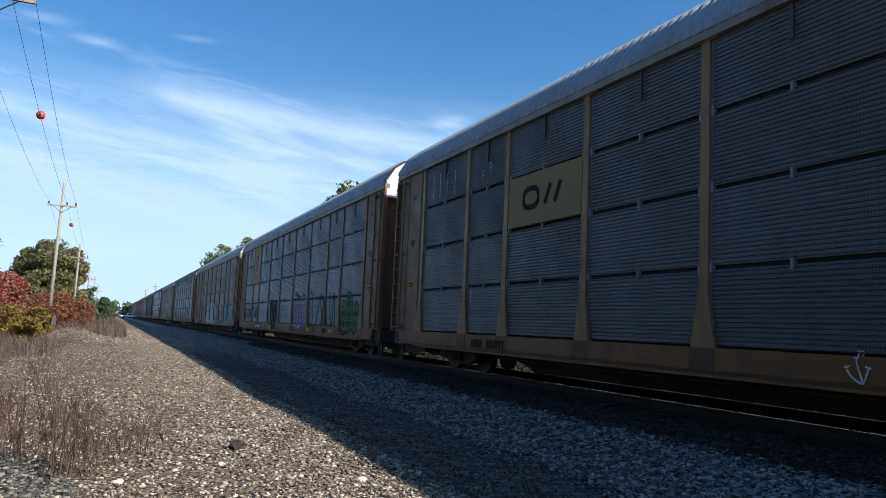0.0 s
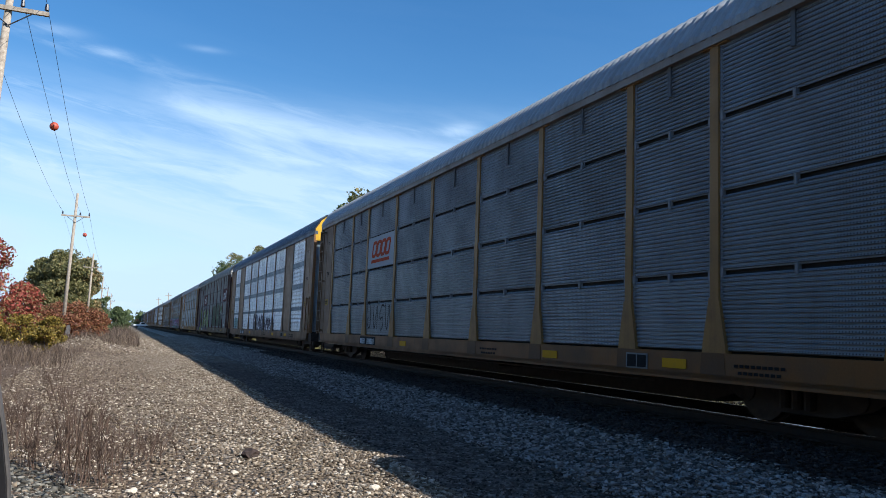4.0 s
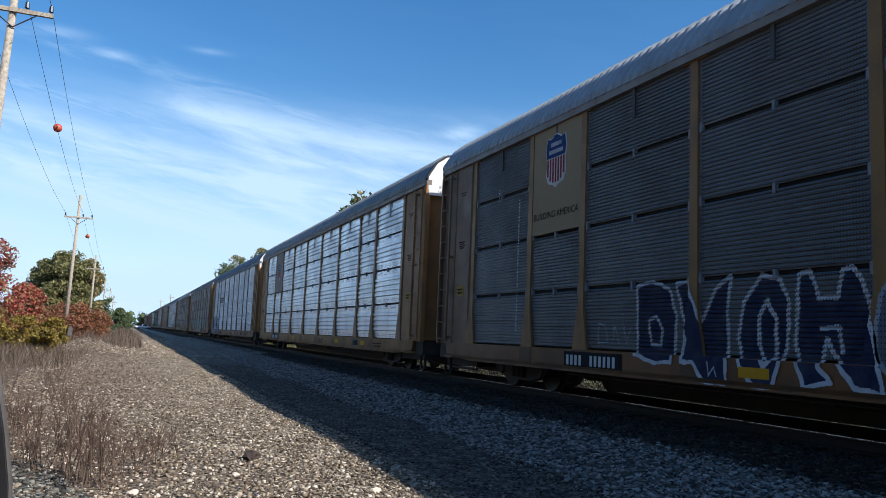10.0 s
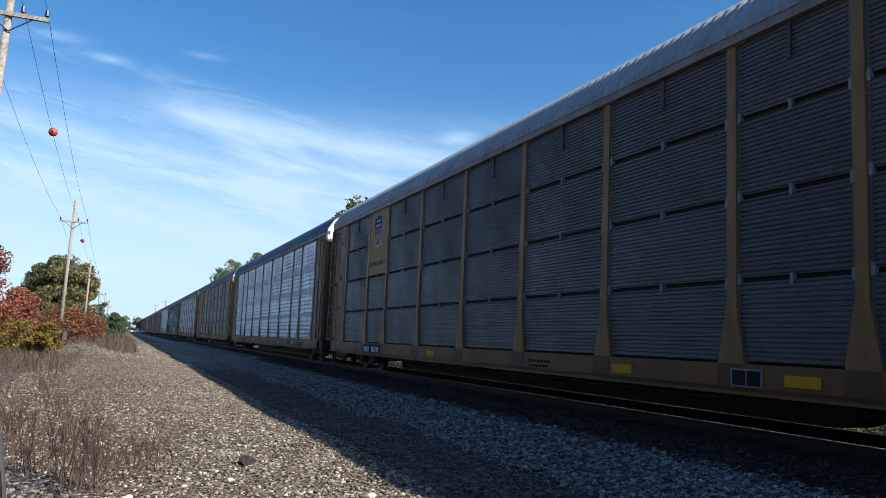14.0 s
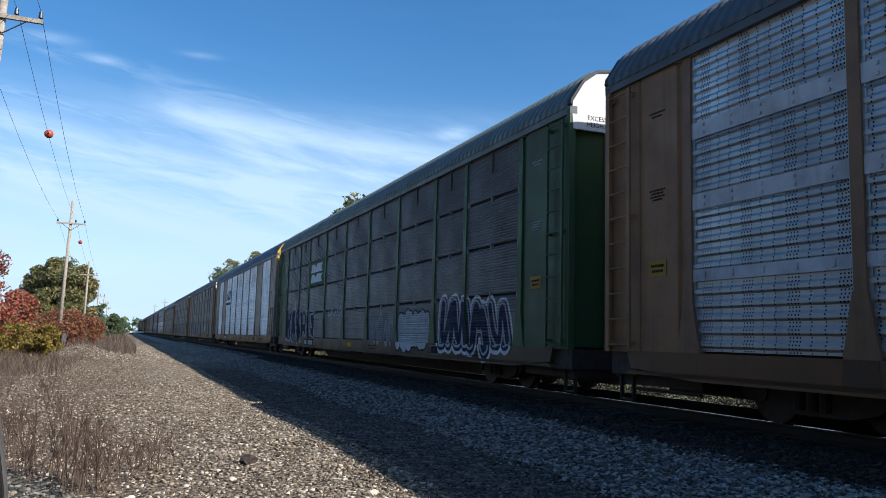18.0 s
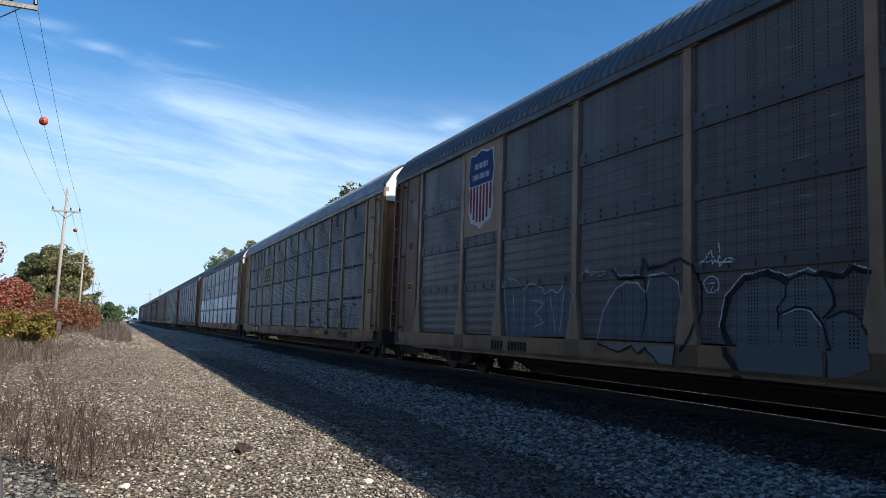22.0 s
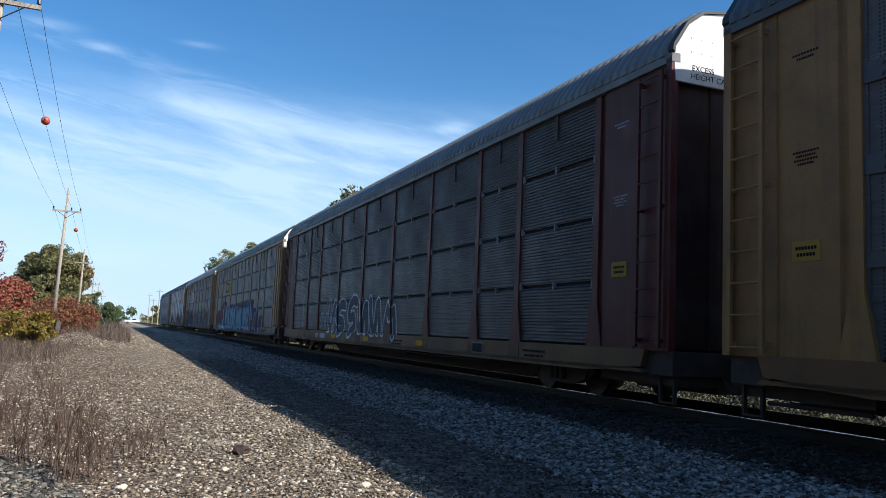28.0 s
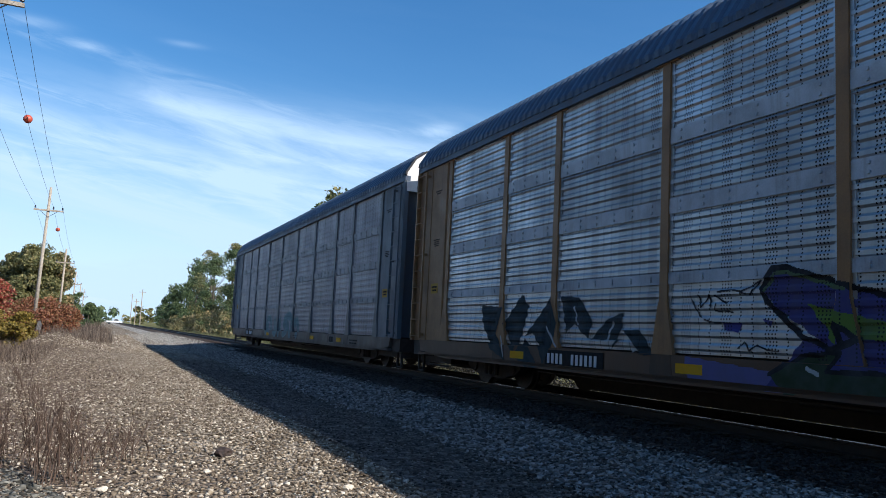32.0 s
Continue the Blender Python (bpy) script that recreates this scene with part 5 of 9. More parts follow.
art.shape((0.36, 0.23, 0.38), BLACK, 0.035, (-2.88, 1.66), (-2.97, 1.81), (-3.12, 1.77), (-3.43, 1.46), (-3.69, 1.09), (-3.74, 0.82), (-3.58, 0.67), (-3.31, 0.75), (-3.14, 0.98), (-2.91, 1.36))
art.shape((0.36, 0.23, 0.38), BLACK, 0.035, (-3.35, 1.74), (-3.70, 1.77), (-3.80, 1.41), (-4.03, 1.01), (-4.03, 0.75), (-3.79, 0.83), (-3.64, 1.22), (-3.38, 1.55))
art.line((0.50, 0.50, 0.58), 0.06, (-2.36, 0.88), (-2.40, 0.75))
art.line((0.50, 0.50, 0.58), 0.07, (-2.93, 0.88), (-2.96, 0.71))
art.line((0.50, 0.50, 0.58), 0.07, (-3.23, 0.89), (-3.28, 0.78))
art.line((0.50, 0.50, 0.58), 0.08, (-3.55, 0.90), (-3.61, 0.75))
art.line(BLACK, 0.03, (-2.40, 1.63), (-2.46, 1.16), (-2.53, 0.88))
art.line(BLACK, 0.03, (-1.98, 1.64), (-2.02, 1.50))
art.line(BLACK, 0.02, (-2.02, 1.48), (-2.09, 1.63), (-2.16, 1.50), (-2.26, 1.66), (-2.19, 1.47))
art.done()
graffiti(c, "A", bay_y(6.05), bay_y(7.9), 0.6, 2.5, 15, 4, 0.03, (BLACK, BLACK, None, None), line=0.02, wild=1.2)
graffiti(c, "A", bay_y(8.05), bay_y(8.95), 0.55, 2.2, 16, 3, 0.24, ((0.05, 0.10, 0.03), BLACK, None, (0.14, 0.26, 0.08)), line=0.05)

c = add(2, "near-black punched rack car with ochre posts and white sprayed lettering", "B", (0.085, 0.088, 0.098), YELLOW, (0.36, 0.29, 0.16), strip=(0.075, 0.078, 0.088))
logo(c, 2, 3.55, 4.0, None, 3, (0.48, 0.32, 0.03), True)
sill_marks(c, 1.7, BLACK, None, plates=(5.2, 7.2, 7.8))
art = Mural(c, "B")
art.fill((0.40, 0.385, 0.41), (4.03, 1.24), (3.78, 1.81), (3.38, 2.22), (2.45, 2.17), (1.98, 2.19), (1.19, 2.28), (0.08, 2.25), (-0.13, 2.38), (-0.35, 2.23), (-1.39, 2.23), (-1.63, 2.05), (-2.30, 2.24), (-2.61, 2.17), (-3.15, 1.88), (-3.16, 1.51), (-2.92, 1.33), (-3.08, 0.51), (-0.42, 0.51), (1.43, 0.51), (2.54, 0.67), (4.00, 0.81))
art.line(BLACK, 0.05, (3.97, 1.33), (3.57, 1.90), (3.16, 2.14), (2.49, 2.08), (2.62, 1.69), (2.62, 1.24), (2.36, 0.85))
art.line(BLACK, 0.05, (3.65, 1.52), (3.01, 1.61))
art.line(BLACK, 0.05, (2.08, 0.90), (2.18, 1.77), (1.98, 2.15), (1.68, 1.75), (1.28, 0.92))
art.line(BLACK, 0.05, (1.33, 1.66), (1.10, 2.11), (0.36, 1.76), (0.41, 1.25), (0.30, 0.56))
art.line(BLACK, 0.05, (-0.00, 2.02), (-0.09, 2.23), (-0.70, 1.99), (-1.18, 1.72), (-1.04, 1.40), (-0.51, 1.59), (-0.99, 1.26), (-1.01, 0.55))
art.line(BLACK, 0.05, (-0.15, 1.78), (-0.25, 1.11), (-0.14, 0.51))
art.line(BLACK, 0.05, (-1.16, 1.68), (-1.33, 2.13), (-1.76, 1.60), (-1.95, 0.93), (-2.26, 1.39), (-2.09, 1.79), (-2.30, 2.16), (-2.62, 2.06), (-3.11, 1.82), (-3.11, 1.54), (-2.82, 1.48), (-2.67, 1.71), (-2.78, 1.33), (-3.03, 0.54))
art.line(BLACK, 0.05, (-2.32, 1.39), (-2.38, 0.88), (-2.54, 0.54))
art.line(BLACK, 0.04, (1.24, 1.70), (0.66, 1.55))
art.line(WHITE, 0.035, (-5.05, 1.92), (-5.09, 2.20), (-5.32, 2.30), (-5.51, 2.14))
art.line(WHITE, 0.045, (-4.92, 1.88), (-5.48, 2.05), (-5.84, 2.09), (-5.80, 1.90), (-5.53, 1.77), (-5.15, 1.68), (-4.92, 1.74), (-4.92, 1.53), (-5.28, 1.25), (-5.53, 0.96), (-6.26, 0.96))
art.line(WHITE, 0.05, (-5.66, 2.35), (-5.75, 2.47), (-5.95, 2.18), (-6.33, 2.15), (-6.52, 2.40))
art.line(WHITE, 0.04, (-5.69, 2.30), (-5.84, 2.09))
art.line(WHITE, 0.03, (-5.89, 2.04), (-6.03, 1.56), (-6.24, 1.19))
art.line(WHITE, 0.03, (-6.06, 1.98), (-6.33, 1.96), (-6.53, 1.72), (-6.37, 1.55), (-6.22, 1.60))
art.line(WHITE, 0.03, (-6.53, 1.99), (-6.63, 1.72))
art.fill((0.5, 0.5, 0.52), (-5.76, 0.99), (-6.10, 1.09), (-6.26, 1.19), (-6.47, 1.14), (-6.31, 0.96))
art.line(WHITE, 0.03, (-5.59, 1.28), (-5.71, 1.13), (-5.77, 1.28))
art.done()
graffiti(c, "B", bay_y(7.15), bay_y(8.95), 0.55, 1.95, 23, 5, 0.2, ((0.16, 0.27, 0.28), (0.30, 0.42, 0.43), None, None), line=0.045)

plate(c, "sill_panel", rect(bay_y(7.0) - 0.2, bay_y(6.2), 0.55, 0.89), -SILL_X - 0.012, (0.30, 0.22, 0.13), "tan sill panel", 0.006)
comb_emblem(c, bay_y(6.45), bay_y(6.8), 0.62, 0.80, -SILL_X - 0.020, (0.12, 0.05, 0.03), 0.07)

c = add(3, "grey ribbed rack car with tan posts and pale scribbles low down", panel=GREY, post=TAN, roof=ROOF_DARK)
sill_marks(c, 1.2)
graffiti(c, "A", bay_y(4.0), bay_y(6.5), 0.95, 1.8, 31, 6, 0.04, (None, (0.1, 0.1, 0.11), None, None), line=0.03)
graffiti(c, "A", bay_y(0.2), bay_y(2.6), 0.7, 1.9, 32, 5, 0.10, ((0.2, 0.2, 0.2), (0.45, 0.45, 0.45), None, None), line=0.03)

c = add(4, "grey ribbed rack car with ochre posts and pale emblem panel", panel=MID, post=YELLOW, sill=OCHRE)
logo(c, 2, 3.15, 4.20, (0.42, 0.44, 0.46), 4, (0.50, 0.07, 0.02), True, slant=0.15)
sill_marks(c, 1.9)
graffiti(c, "A", bay_y(2.05), bay_y(2.95), 1.0, 2.1, 41, 4, 0.014, (BLACK, BLACK, None, None), line=0.014)

c = add(5, "zinc punched rack car with blue roof and yellow hood", "B", ZINC, (0.19, 0.15, 0.11), (0.25, 0.17, 0.08), (0.29, 0.205, 0.12), ROOF_BLUE, (0.24, 0.34, 0.42), (0.72, 0.43, 0.03), strip=(0.22, 0.28, 0.32), solid=(1, 7), low_ladder=True)
sill_marks(c, 1.9)
graffiti(c, "B", bay_y(3.6), bay_y(6.2), 0.75, 1.95, 51, 8, 0.10, ((0.06, 0.05, 0.065), (0.10, 0.09, 0.12), None, (0.5, 0.48, 0.5)))
graffiti(c, "B", bay_y(0.1), bay_y(0.9), 0.95, 1.75, 52, 2, 0.2, ((0.20, 0.30, 0.27), (0.12, 0.22, 0.22), None, None))

c = add(6, "dark ribbed rack car with maroon posts and large green sprayed lettering", panel=(0.14, 0.15, 0.165), post=MAROON, sill=(0.17, 0.14, 0.05), end=(0.05, 0.010, 0.012), roof=(0.14, 0.155, 0.155), door=(0.03, 0.008, 0.008))
for b in (2, 8):
    wheel_emblem(c, b, 3.15, 4.20, MAROON, WHITE)
sill_marks(c, 1.4, WHITE, BLACK, plates=(0.9, 8.2))
art = Mural(c, "A")
art.fill((0.045, 0.04, 0.11), (12.30, 2.07), (11.83, 2.75), (11.34, 2.95), (11.15, 2.14), (10.99, 1.90), (11.29, 1.43), (11.46, 0.55), (12.38, 0.55), (12.14, 1.56))
art.fill((0.19, 0.235, 0.035), (11.36, 0.51), (11.16, 1.48), (10.96, 1.82), (11.31, 2.05), (11.34, 2.89), (10.88, 2.97), (10.41, 2.80), (9.92, 2.58), (9.56, 2.18), (9.60, 0.55))
art.line(BLACK, 0.16, (11.21, 2.10), (11.31, 2.42), (11.27, 2.83), (10.88, 2.96), (10.47, 2.84), (9.92, 2.60))
art.line((0.42, 0.44, 0.44), 0.025, (11.02, 2.03), (11.36, 2.21), (11.39, 2.85), (10.88, 3.04), (10.41, 2.92), (9.92, 2.69))
art.fill(BLACK, (10.86, 2.32), (10.02, 2.25), (10.10, 2.05), (10.43, 2.08), (10.54, 1.99), (10.90, 1.87))
art.fill(BLACK, (11.12, 1.76), (10.72, 1.74), (10.45, 1.99), (10.32, 1.93), (10.19, 1.50), (10.55, 1.61), (10.91, 1.28), (11.00, 1.43), (11.03, 1.63))
art.fill(BLACK, (11.46, 0.61), (11.32, 1.43), (11.00, 1.53), (10.97, 1.28), (11.23, 0.57))
art.line((0.42, 0.44, 0.44), 0.02, (10.96, 1.82), (10.66, 2.04), (10.45, 2.00))
art.line((0.42, 0.44, 0.44), 0.02, (10.88, 1.28), (10.55, 1.54), (10.17, 1.41))
art.line((0.42, 0.44, 0.44), 0.02, (10.55, 1.61), (10.46, 0.99))
art.line((0.20, 0.17, 0.30), 0.04, (11.80, 1.66), (11.70, 1.01))
art.line((0.20, 0.17, 0.30), 0.04, (11.55, 2.44), (11.55, 2.12))
art.line((0.20, 0.17, 0.30), 0.04, (11.42, 1.43), (11.46, 1.12))
art.fill((0.02, 0.02, 0.03), (10.68, 0.51), (10.48, 0.71), (10.18, 0.73), (9.97, 0.61), (9.97, 0.51))
art.done()
graffiti(c, "A", bay_y(1.3), bay_y(3.9), 0.55, 3.0, 61, 4, 0.30, ((0.22, 0.26, 0.045), BLACK, (0.05, 0.045, 0.13), (0.50, 0.52, 0.48)), halo=0.12, line=0.07, wild=0.8)
art = Mural(c, "A")
art.fill((0.10, 0.112, 0.075), (-4.59, 1.08), (-4.24, 2.91), (-5.15, 3.13), (-7.00, 2.94), (-7.33, 1.05))
art.fill((0.135, 0.165, 0.07), (-7.29, 2.77), (-9.25, 2.75), (-9.24, 2.27), (-7.40, 2.27))
art.fill((0.105, 0.118, 0.075), (-7.43, 2.06), (-8.87, 2.01), (-9.39, 1.09), (-7.75, 1.06))
art.fill((0.10, 0.115, 0.075), (-1.48, 1.02), (-1.10, 2.68), (-1.97, 2.94), (-3.94, 3.01), (-4.21, 1.05))
art.fill((0.14, 0.17, 0.08), (-4.71, 1.73), (-4.77, 2.06), (-6.21, 1.98), (-6.98, 1.76), (-5.87, 1.62))
art.fill((0.50, 0.51, 0.50), (-10.94, 1.23), (-11.43, 1.28), (-11.47, 1.07), (-10.99, 1.06))
art.line((0.44, 0.47, 0.43), 0.035, (-1.34, 1.77), (-1.05, 2.63), (-1.35, 2.95), (-1.97, 2.96), (-2.23, 2.72))
art.line((0.44, 0.47, 0.43), 0.02, (-2.74, 2.82), (-2.96, 3.03))
art.line((0.44, 0.47, 0.43), 0.02, (-3.49, 2.87), (-3.81, 3.11))
art.line((0.44, 0.47, 0.43), 0.03, (-5.16, 3.05), (-5.13, 2.53))
art.line((0.44, 0.47, 0.43), 0.02, (-5.59, 2.19), (-5.83, 2.65), (-6.10, 2.79))
art.line((0.44, 0.47, 0.43), 0.03, (-6.00, 2.10), (-6.24, 2.47), (-6.68, 2.68), (-7.05, 2.58))
art.line((0.44, 0.47, 0.43), 0.03, (-5.82, 2.03), (-6.44, 1.71), (-6.97, 1.78))
art.line((0.44, 0.47, 0.43), 0.03, (-7.28, 2.82), (-7.51, 3.06), (-7.91, 3.10), (-8.16, 2.97), (-7.94, 2.85))
art.line((0.44, 0.47, 0.43), 0.035, (-8.48, 2.91), (-8.76, 3.06), (-9.06, 3.00), (-9.11, 2.76), (-8.98, 2.41), (-8.69, 2.32), (-7.42, 2.38))
art.line((0.44, 0.47, 0.43), 0.03, (-7.60, 2.26), (-8.85, 2.21), (-8.89, 1.81))
art.line((0.44, 0.47, 0.43), 0.03, (-7.46, 2.05), (-7.64, 1.27))
art.line((0.44, 0.47, 0.43), 0.03, (-8.87, 2.01), (-9.51, 1.29))
art.line((0.44, 0.47, 0.43), 0.035, (-10.10, 1.64), (-10.06, 1.48), (-9.91, 1.39), (-9.74, 1.42), (-9.61, 1.56), (-9.59, 1.74), (-9.69, 1.88), (-9.86, 1.91), (-10.03, 1.81), (-10.10, 1.64))
art.line((0.44, 0.47, 0.43), 0.03, (-10.10, 1.88), (-10.48, 1.87), (-10.79, 1.65), (-10.84, 1.12))
art.line((0.44, 0.47, 0.43), 0.045, (-9.56, 2.12), (-10.92, 2.12), (-11.27, 1.94), (-11.52, 1.53), (-11.61, 1.06))
art.line((0.44, 0.47, 0.43), 0.03, (-10.93, 2.07), (-11.42, 1.42))
art.line((0.44, 0.47, 0.43), 0.02, (-12.08, 1.58), (-12.27, 1.64), (-12.18, 1.48), (-12.32, 1.53), (-12.29, 1.37))
art.line((0.44, 0.47, 0.43), 0.02, (-12.10, 1.26), (-12.43, 1.32), (-12.25, 1.15), (-12.44, 1.18))
art.line((0.44, 0.47, 0.43), 0.02, (3.78, 2.51), (3.00, 2.65), (2.35, 2.36), (3.30, 2.22))
art.line((0.44, 0.47, 0.43), 0.02, (1.45, 2.43), (0.43, 2.50), (0.68, 2.10), (-0.42, 2.27))
art.line((0.44, 0.47, 0.43), 0.02, (3.93, 1.38), (3.05, 1.17), (1.95, 1.44))
art.line((0.44, 0.47, 0.43), 0.03, (-3.31, 0.97), (-4.24, 0.70), (-4.55, 0.91))
art.line((0.44, 0.47, 0.43), 0.03, (-6.88, 0.78), (-7.25, 0.65), (-7.75, 0.74))
art.done()

c = add(7, "clean grey ribbed rack car with ochre posts and yellow sill", panel=GREY, post=(0.34, 0.235, 0.10), sill=(0.42, 0.28, 0.06), end=(0.33, 0.25, 0.15))
pinhole_light(c, 27, ((12.0, 3.9, 4.7), (10.9, 2.0, 4.0), (9.2, 2.2, 3.6)))
shield_panel(c, 1, (0.37, 0.18, 0.035), 3.15, 5.36, 1.05, True)
sill_marks(c, 1.3)

c = add(8, "teal grey punched rack car with shield and long purple sprayed lettering", "B", (0.125, 0.15, 0.165), OCHRE, (0.15, 0.10, 0.09), (0.30, 0.23, 0.16), ROOF_DARK, strip=(0.30, 0.34, 0.36), mixed=0.5, cap=(0.60, 0.56, 0.50), low_ladder=True)
shield_panel(c, 1, (0.34, 0.235, 0.10), 3.2, 5.35, 1.8)
for b, text in ((2, "BUILDING"), (3, "AMERICA")):
    yc = (bay_y(b) + bay_y(b + 1)) / 2
    plate(c, "slogan_panel", rect(bay_y(b + 1) + 0.1, bay_y(b) - 0.1, 4.35, 5.33), -PANEL_X - 0.018, (0.12, 0.145, 0.16), "plain painted panel", 0.012)
    flat_words(c, text, 0.50, yc, 4.66, -PANEL_X - 0.024, BLACK)
sill_marks(c, 2.57, plates=(0.3, 1.35, 2.38, 5.4, 7.6))
art = Mural(c, "B")
art.fill(TEAL, (13.32, 1.06), (13.19, 1.72), (12.49, 2.22), (9.51, 2.22), (7.78, 2.19), (7.06, 2.23), (6.12, 2.25), (5.44, 2.20), (4.36, 2.21), (4.17, 1.88), (4.27, 0.82), (8.33, 0.84), (12.37, 0.75))
art.fill((0.13, 0.05, 0.11), (11.54, 0.86), (7.03, 0.81), (5.20, 0.72), (5.20, 0.52), (8.32, 0.51), (11.36, 0.59))
art.shape((0.38, 0.155, 0.25), (0.012, 0.01, 0.018), 0.085, (12.76, 1.12), (12.64, 1.88), (12.22, 2.16), (11.70, 2.02), (11.28, 1.69), (11.23, 2.12), (10.70, 1.91), (10.53, 1.53), (11.25, 1.22), (10.38, 1.30), (10.15, 0.94), (12.20, 0.86))
art.shape((0.38, 0.155, 0.25), (0.012, 0.01, 0.018), 0.085, (10.39, 1.60), (9.83, 2.17), (9.39, 2.11), (9.31, 1.79), (9.61, 1.66), (9.40, 1.04), (9.21, 0.84), (10.08, 0.84))
art.shape((0.38, 0.155, 0.25), (0.012, 0.01, 0.018), 0.085, (9.27, 0.90), (9.02, 1.79), (8.43, 2.13), (8.26, 1.77), (7.75, 1.08), (7.28, 0.63), (7.74, 0.78), (8.14, 1.26), (8.55, 1.25), (8.64, 0.80), (9.09, 0.84))
art.shape((0.38, 0.155, 0.25), (0.012, 0.01, 0.018), 0.085, (8.15, 1.64), (7.40, 2.07), (6.89, 2.13), (6.80, 1.96), (7.13, 1.56), (6.63, 0.84), (7.03, 0.81), (7.57, 1.33), (7.40, 1.74), (7.90, 1.57))
art.shape((0.38, 0.155, 0.25), (0.012, 0.01, 0.018), 0.085, (6.72, 1.73), (6.41, 1.88), (6.26, 2.12), (5.97, 2.02), (5.63, 1.85), (5.67, 1.34), (5.73, 1.14), (5.32, 0.71), (6.40, 0.74), (6.79, 1.33))
art.shape((0.38, 0.155, 0.25), (0.012, 0.01, 0.018), 0.085, (5.35, 2.06), (4.62, 2.14), (4.57, 1.81), (4.85, 1.44), (5.32, 1.15), (4.91, 0.88), (4.63, 0.94), (4.32, 1.26), (4.18, 0.83), (5.50, 0.72), (5.70, 1.14), (5.41, 1.54))
art.line((0.52, 0.40, 0.50), 0.022, (12.76, 1.12), (12.64, 1.88), (12.22, 2.16), (11.70, 2.02), (11.28, 1.69))
art.line((0.52, 0.40, 0.50), 0.022, (10.39, 1.60), (9.83, 2.17), (9.39, 2.11), (9.31, 1.79), (9.61, 1.66))
art.line((0.52, 0.40, 0.50), 0.022, (9.27, 0.90), (9.02, 1.79), (8.43, 2.13), (8.26, 1.77), (7.75, 1.08))
art.line((0.52, 0.40, 0.50), 0.022, (8.15, 1.64), (7.40, 2.07), (6.89, 2.13), (6.80, 1.96), (7.13, 1.56))
art.line((0.52, 0.40, 0.50), 0.022, (6.72, 1.73), (6.41, 1.88), (6.26, 2.12), (5.97, 2.02), (5.63, 1.85))
art.line((0.52, 0.40, 0.50), 0.022, (5.35, 2.06), (4.62, 2.14), (4.57, 1.81), (4.85, 1.44), (5.32, 1.15))
art.done()
graffiti(c, "B", bay_y(3.35), bay_y(8.8), 0.52, 2.45, 82, 6, 0.36, ([(0.26, 0.09, 0.21), (0.36, 0.24, 0.36)], (0.015, 0.01, 0.02), TEAL, (0.45, 0.36, 0.48)), halo=0.16, line=0.07)

c = add(9, "dark ribbed rack car with ochre posts and navy sprayed lettering", panel=DARK, post=OCHRE, sill=(0.30, 0.20, 0.09))
pinhole_light(c, 29, ((11.2, 4.1, 4.4), (10.2, 1.2, 4.0), (9.2, 3.2, 3.6)))
shield_panel(c, 1, (0.33, 0.24, 0.14), 3.15, 5.33, 1.05, True)
sill_marks(c, 1.8)
art = Mural(c, "A")
art.shape(NAVY, (0.50, 0.51, 0.54), 0.055, (6.08, 1.96), (5.66, 2.02), (5.27, 1.89), (5.10, 1.47), (5.14, 0.79), (5.58, 0.76), (6.05, 0.88))
art.shape(NAVY, (0.50, 0.51, 0.54), 0.055, (5.11, 1.95), (4.85, 1.98), (4.54, 1.40), (4.26, 1.85), (3.95, 2.02), (4.03, 1.65), (3.99, 0.55), (4.44, 0.56), (4.68, 0.81), (4.93, 0.80), (4.84, 1.14))
art.shape(NAVY, (0.50, 0.51, 0.54), 0.055, (3.73, 1.64), (3.40, 1.99), (3.09, 1.91), (2.95, 1.62), (2.99, 1.05), (3.18, 0.56), (3.49, 0.56), (3.73, 0.79), (3.82, 1.15))
art.shape(NAVY, (0.50, 0.51, 0.54), 0.055, (2.80, 1.96), (2.63, 2.00), (2.49, 1.66), (2.23, 1.66), (2.17, 1.97), (2.01, 2.01), (1.84, 1.69), (1.74, 1.19), (1.61, 0.58), (1.98, 0.65), (2.22, 0.92), (2.40, 1.18), (2.47, 0.86), (2.28, 0.68), (2.68, 0.59), (2.85, 1.06))
art.line((0.50, 0.51, 0.54), 0.05, (5.77, 1.41), (5.59, 1.48), (5.42, 1.27), (5.47, 1.02), (5.70, 1.05), (5.77, 1.41))
art.line((0.50, 0.51, 0.54), 0.05, (2.47, 1.31), (2.21, 1.31), (2.18, 1.03))
art.line((0.50, 0.51, 0.54), 0.06, (3.45, 1.46), (3.31, 1.66), (3.16, 1.40), (3.16, 0.94), (3.32, 0.81), (3.45, 1.10), (3.45, 1.46))
art.line(NAVY, 0.03, (3.33, 1.40), (3.29, 1.05))
art.line(PALE, 0.02, (7.19, 1.37), (7.18, 1.02), (6.90, 1.06), (6.98, 1.34), (7.19, 1.37))
art.line(PALE, 0.02, (6.76, 1.03), (6.71, 1.34), (6.56, 1.03))
art.line(PALE, 0.02, (6.44, 1.34), (6.37, 1.04), (6.25, 1.30))
art.line(PALE, 0.02, (4.35, 0.83), (4.33, 0.63), (4.21, 0.77), (4.17, 0.64))
art.done()
graffiti(c, "A", bay_y(3.85), bay_y(8.2), 0.52, 2.05, 91, 8, 0.22, ((0.10, 0.11, 0.135), (0.30, 0.315, 0.335), None, None), line=0.055)
graffiti(c, "A", bay_y(8.25), bay_y(9.0), 0.6, 1.9, 92, 2, 0.2, ((0.32, 0.33, 0.35), BLACK, None, None), line=0.04)

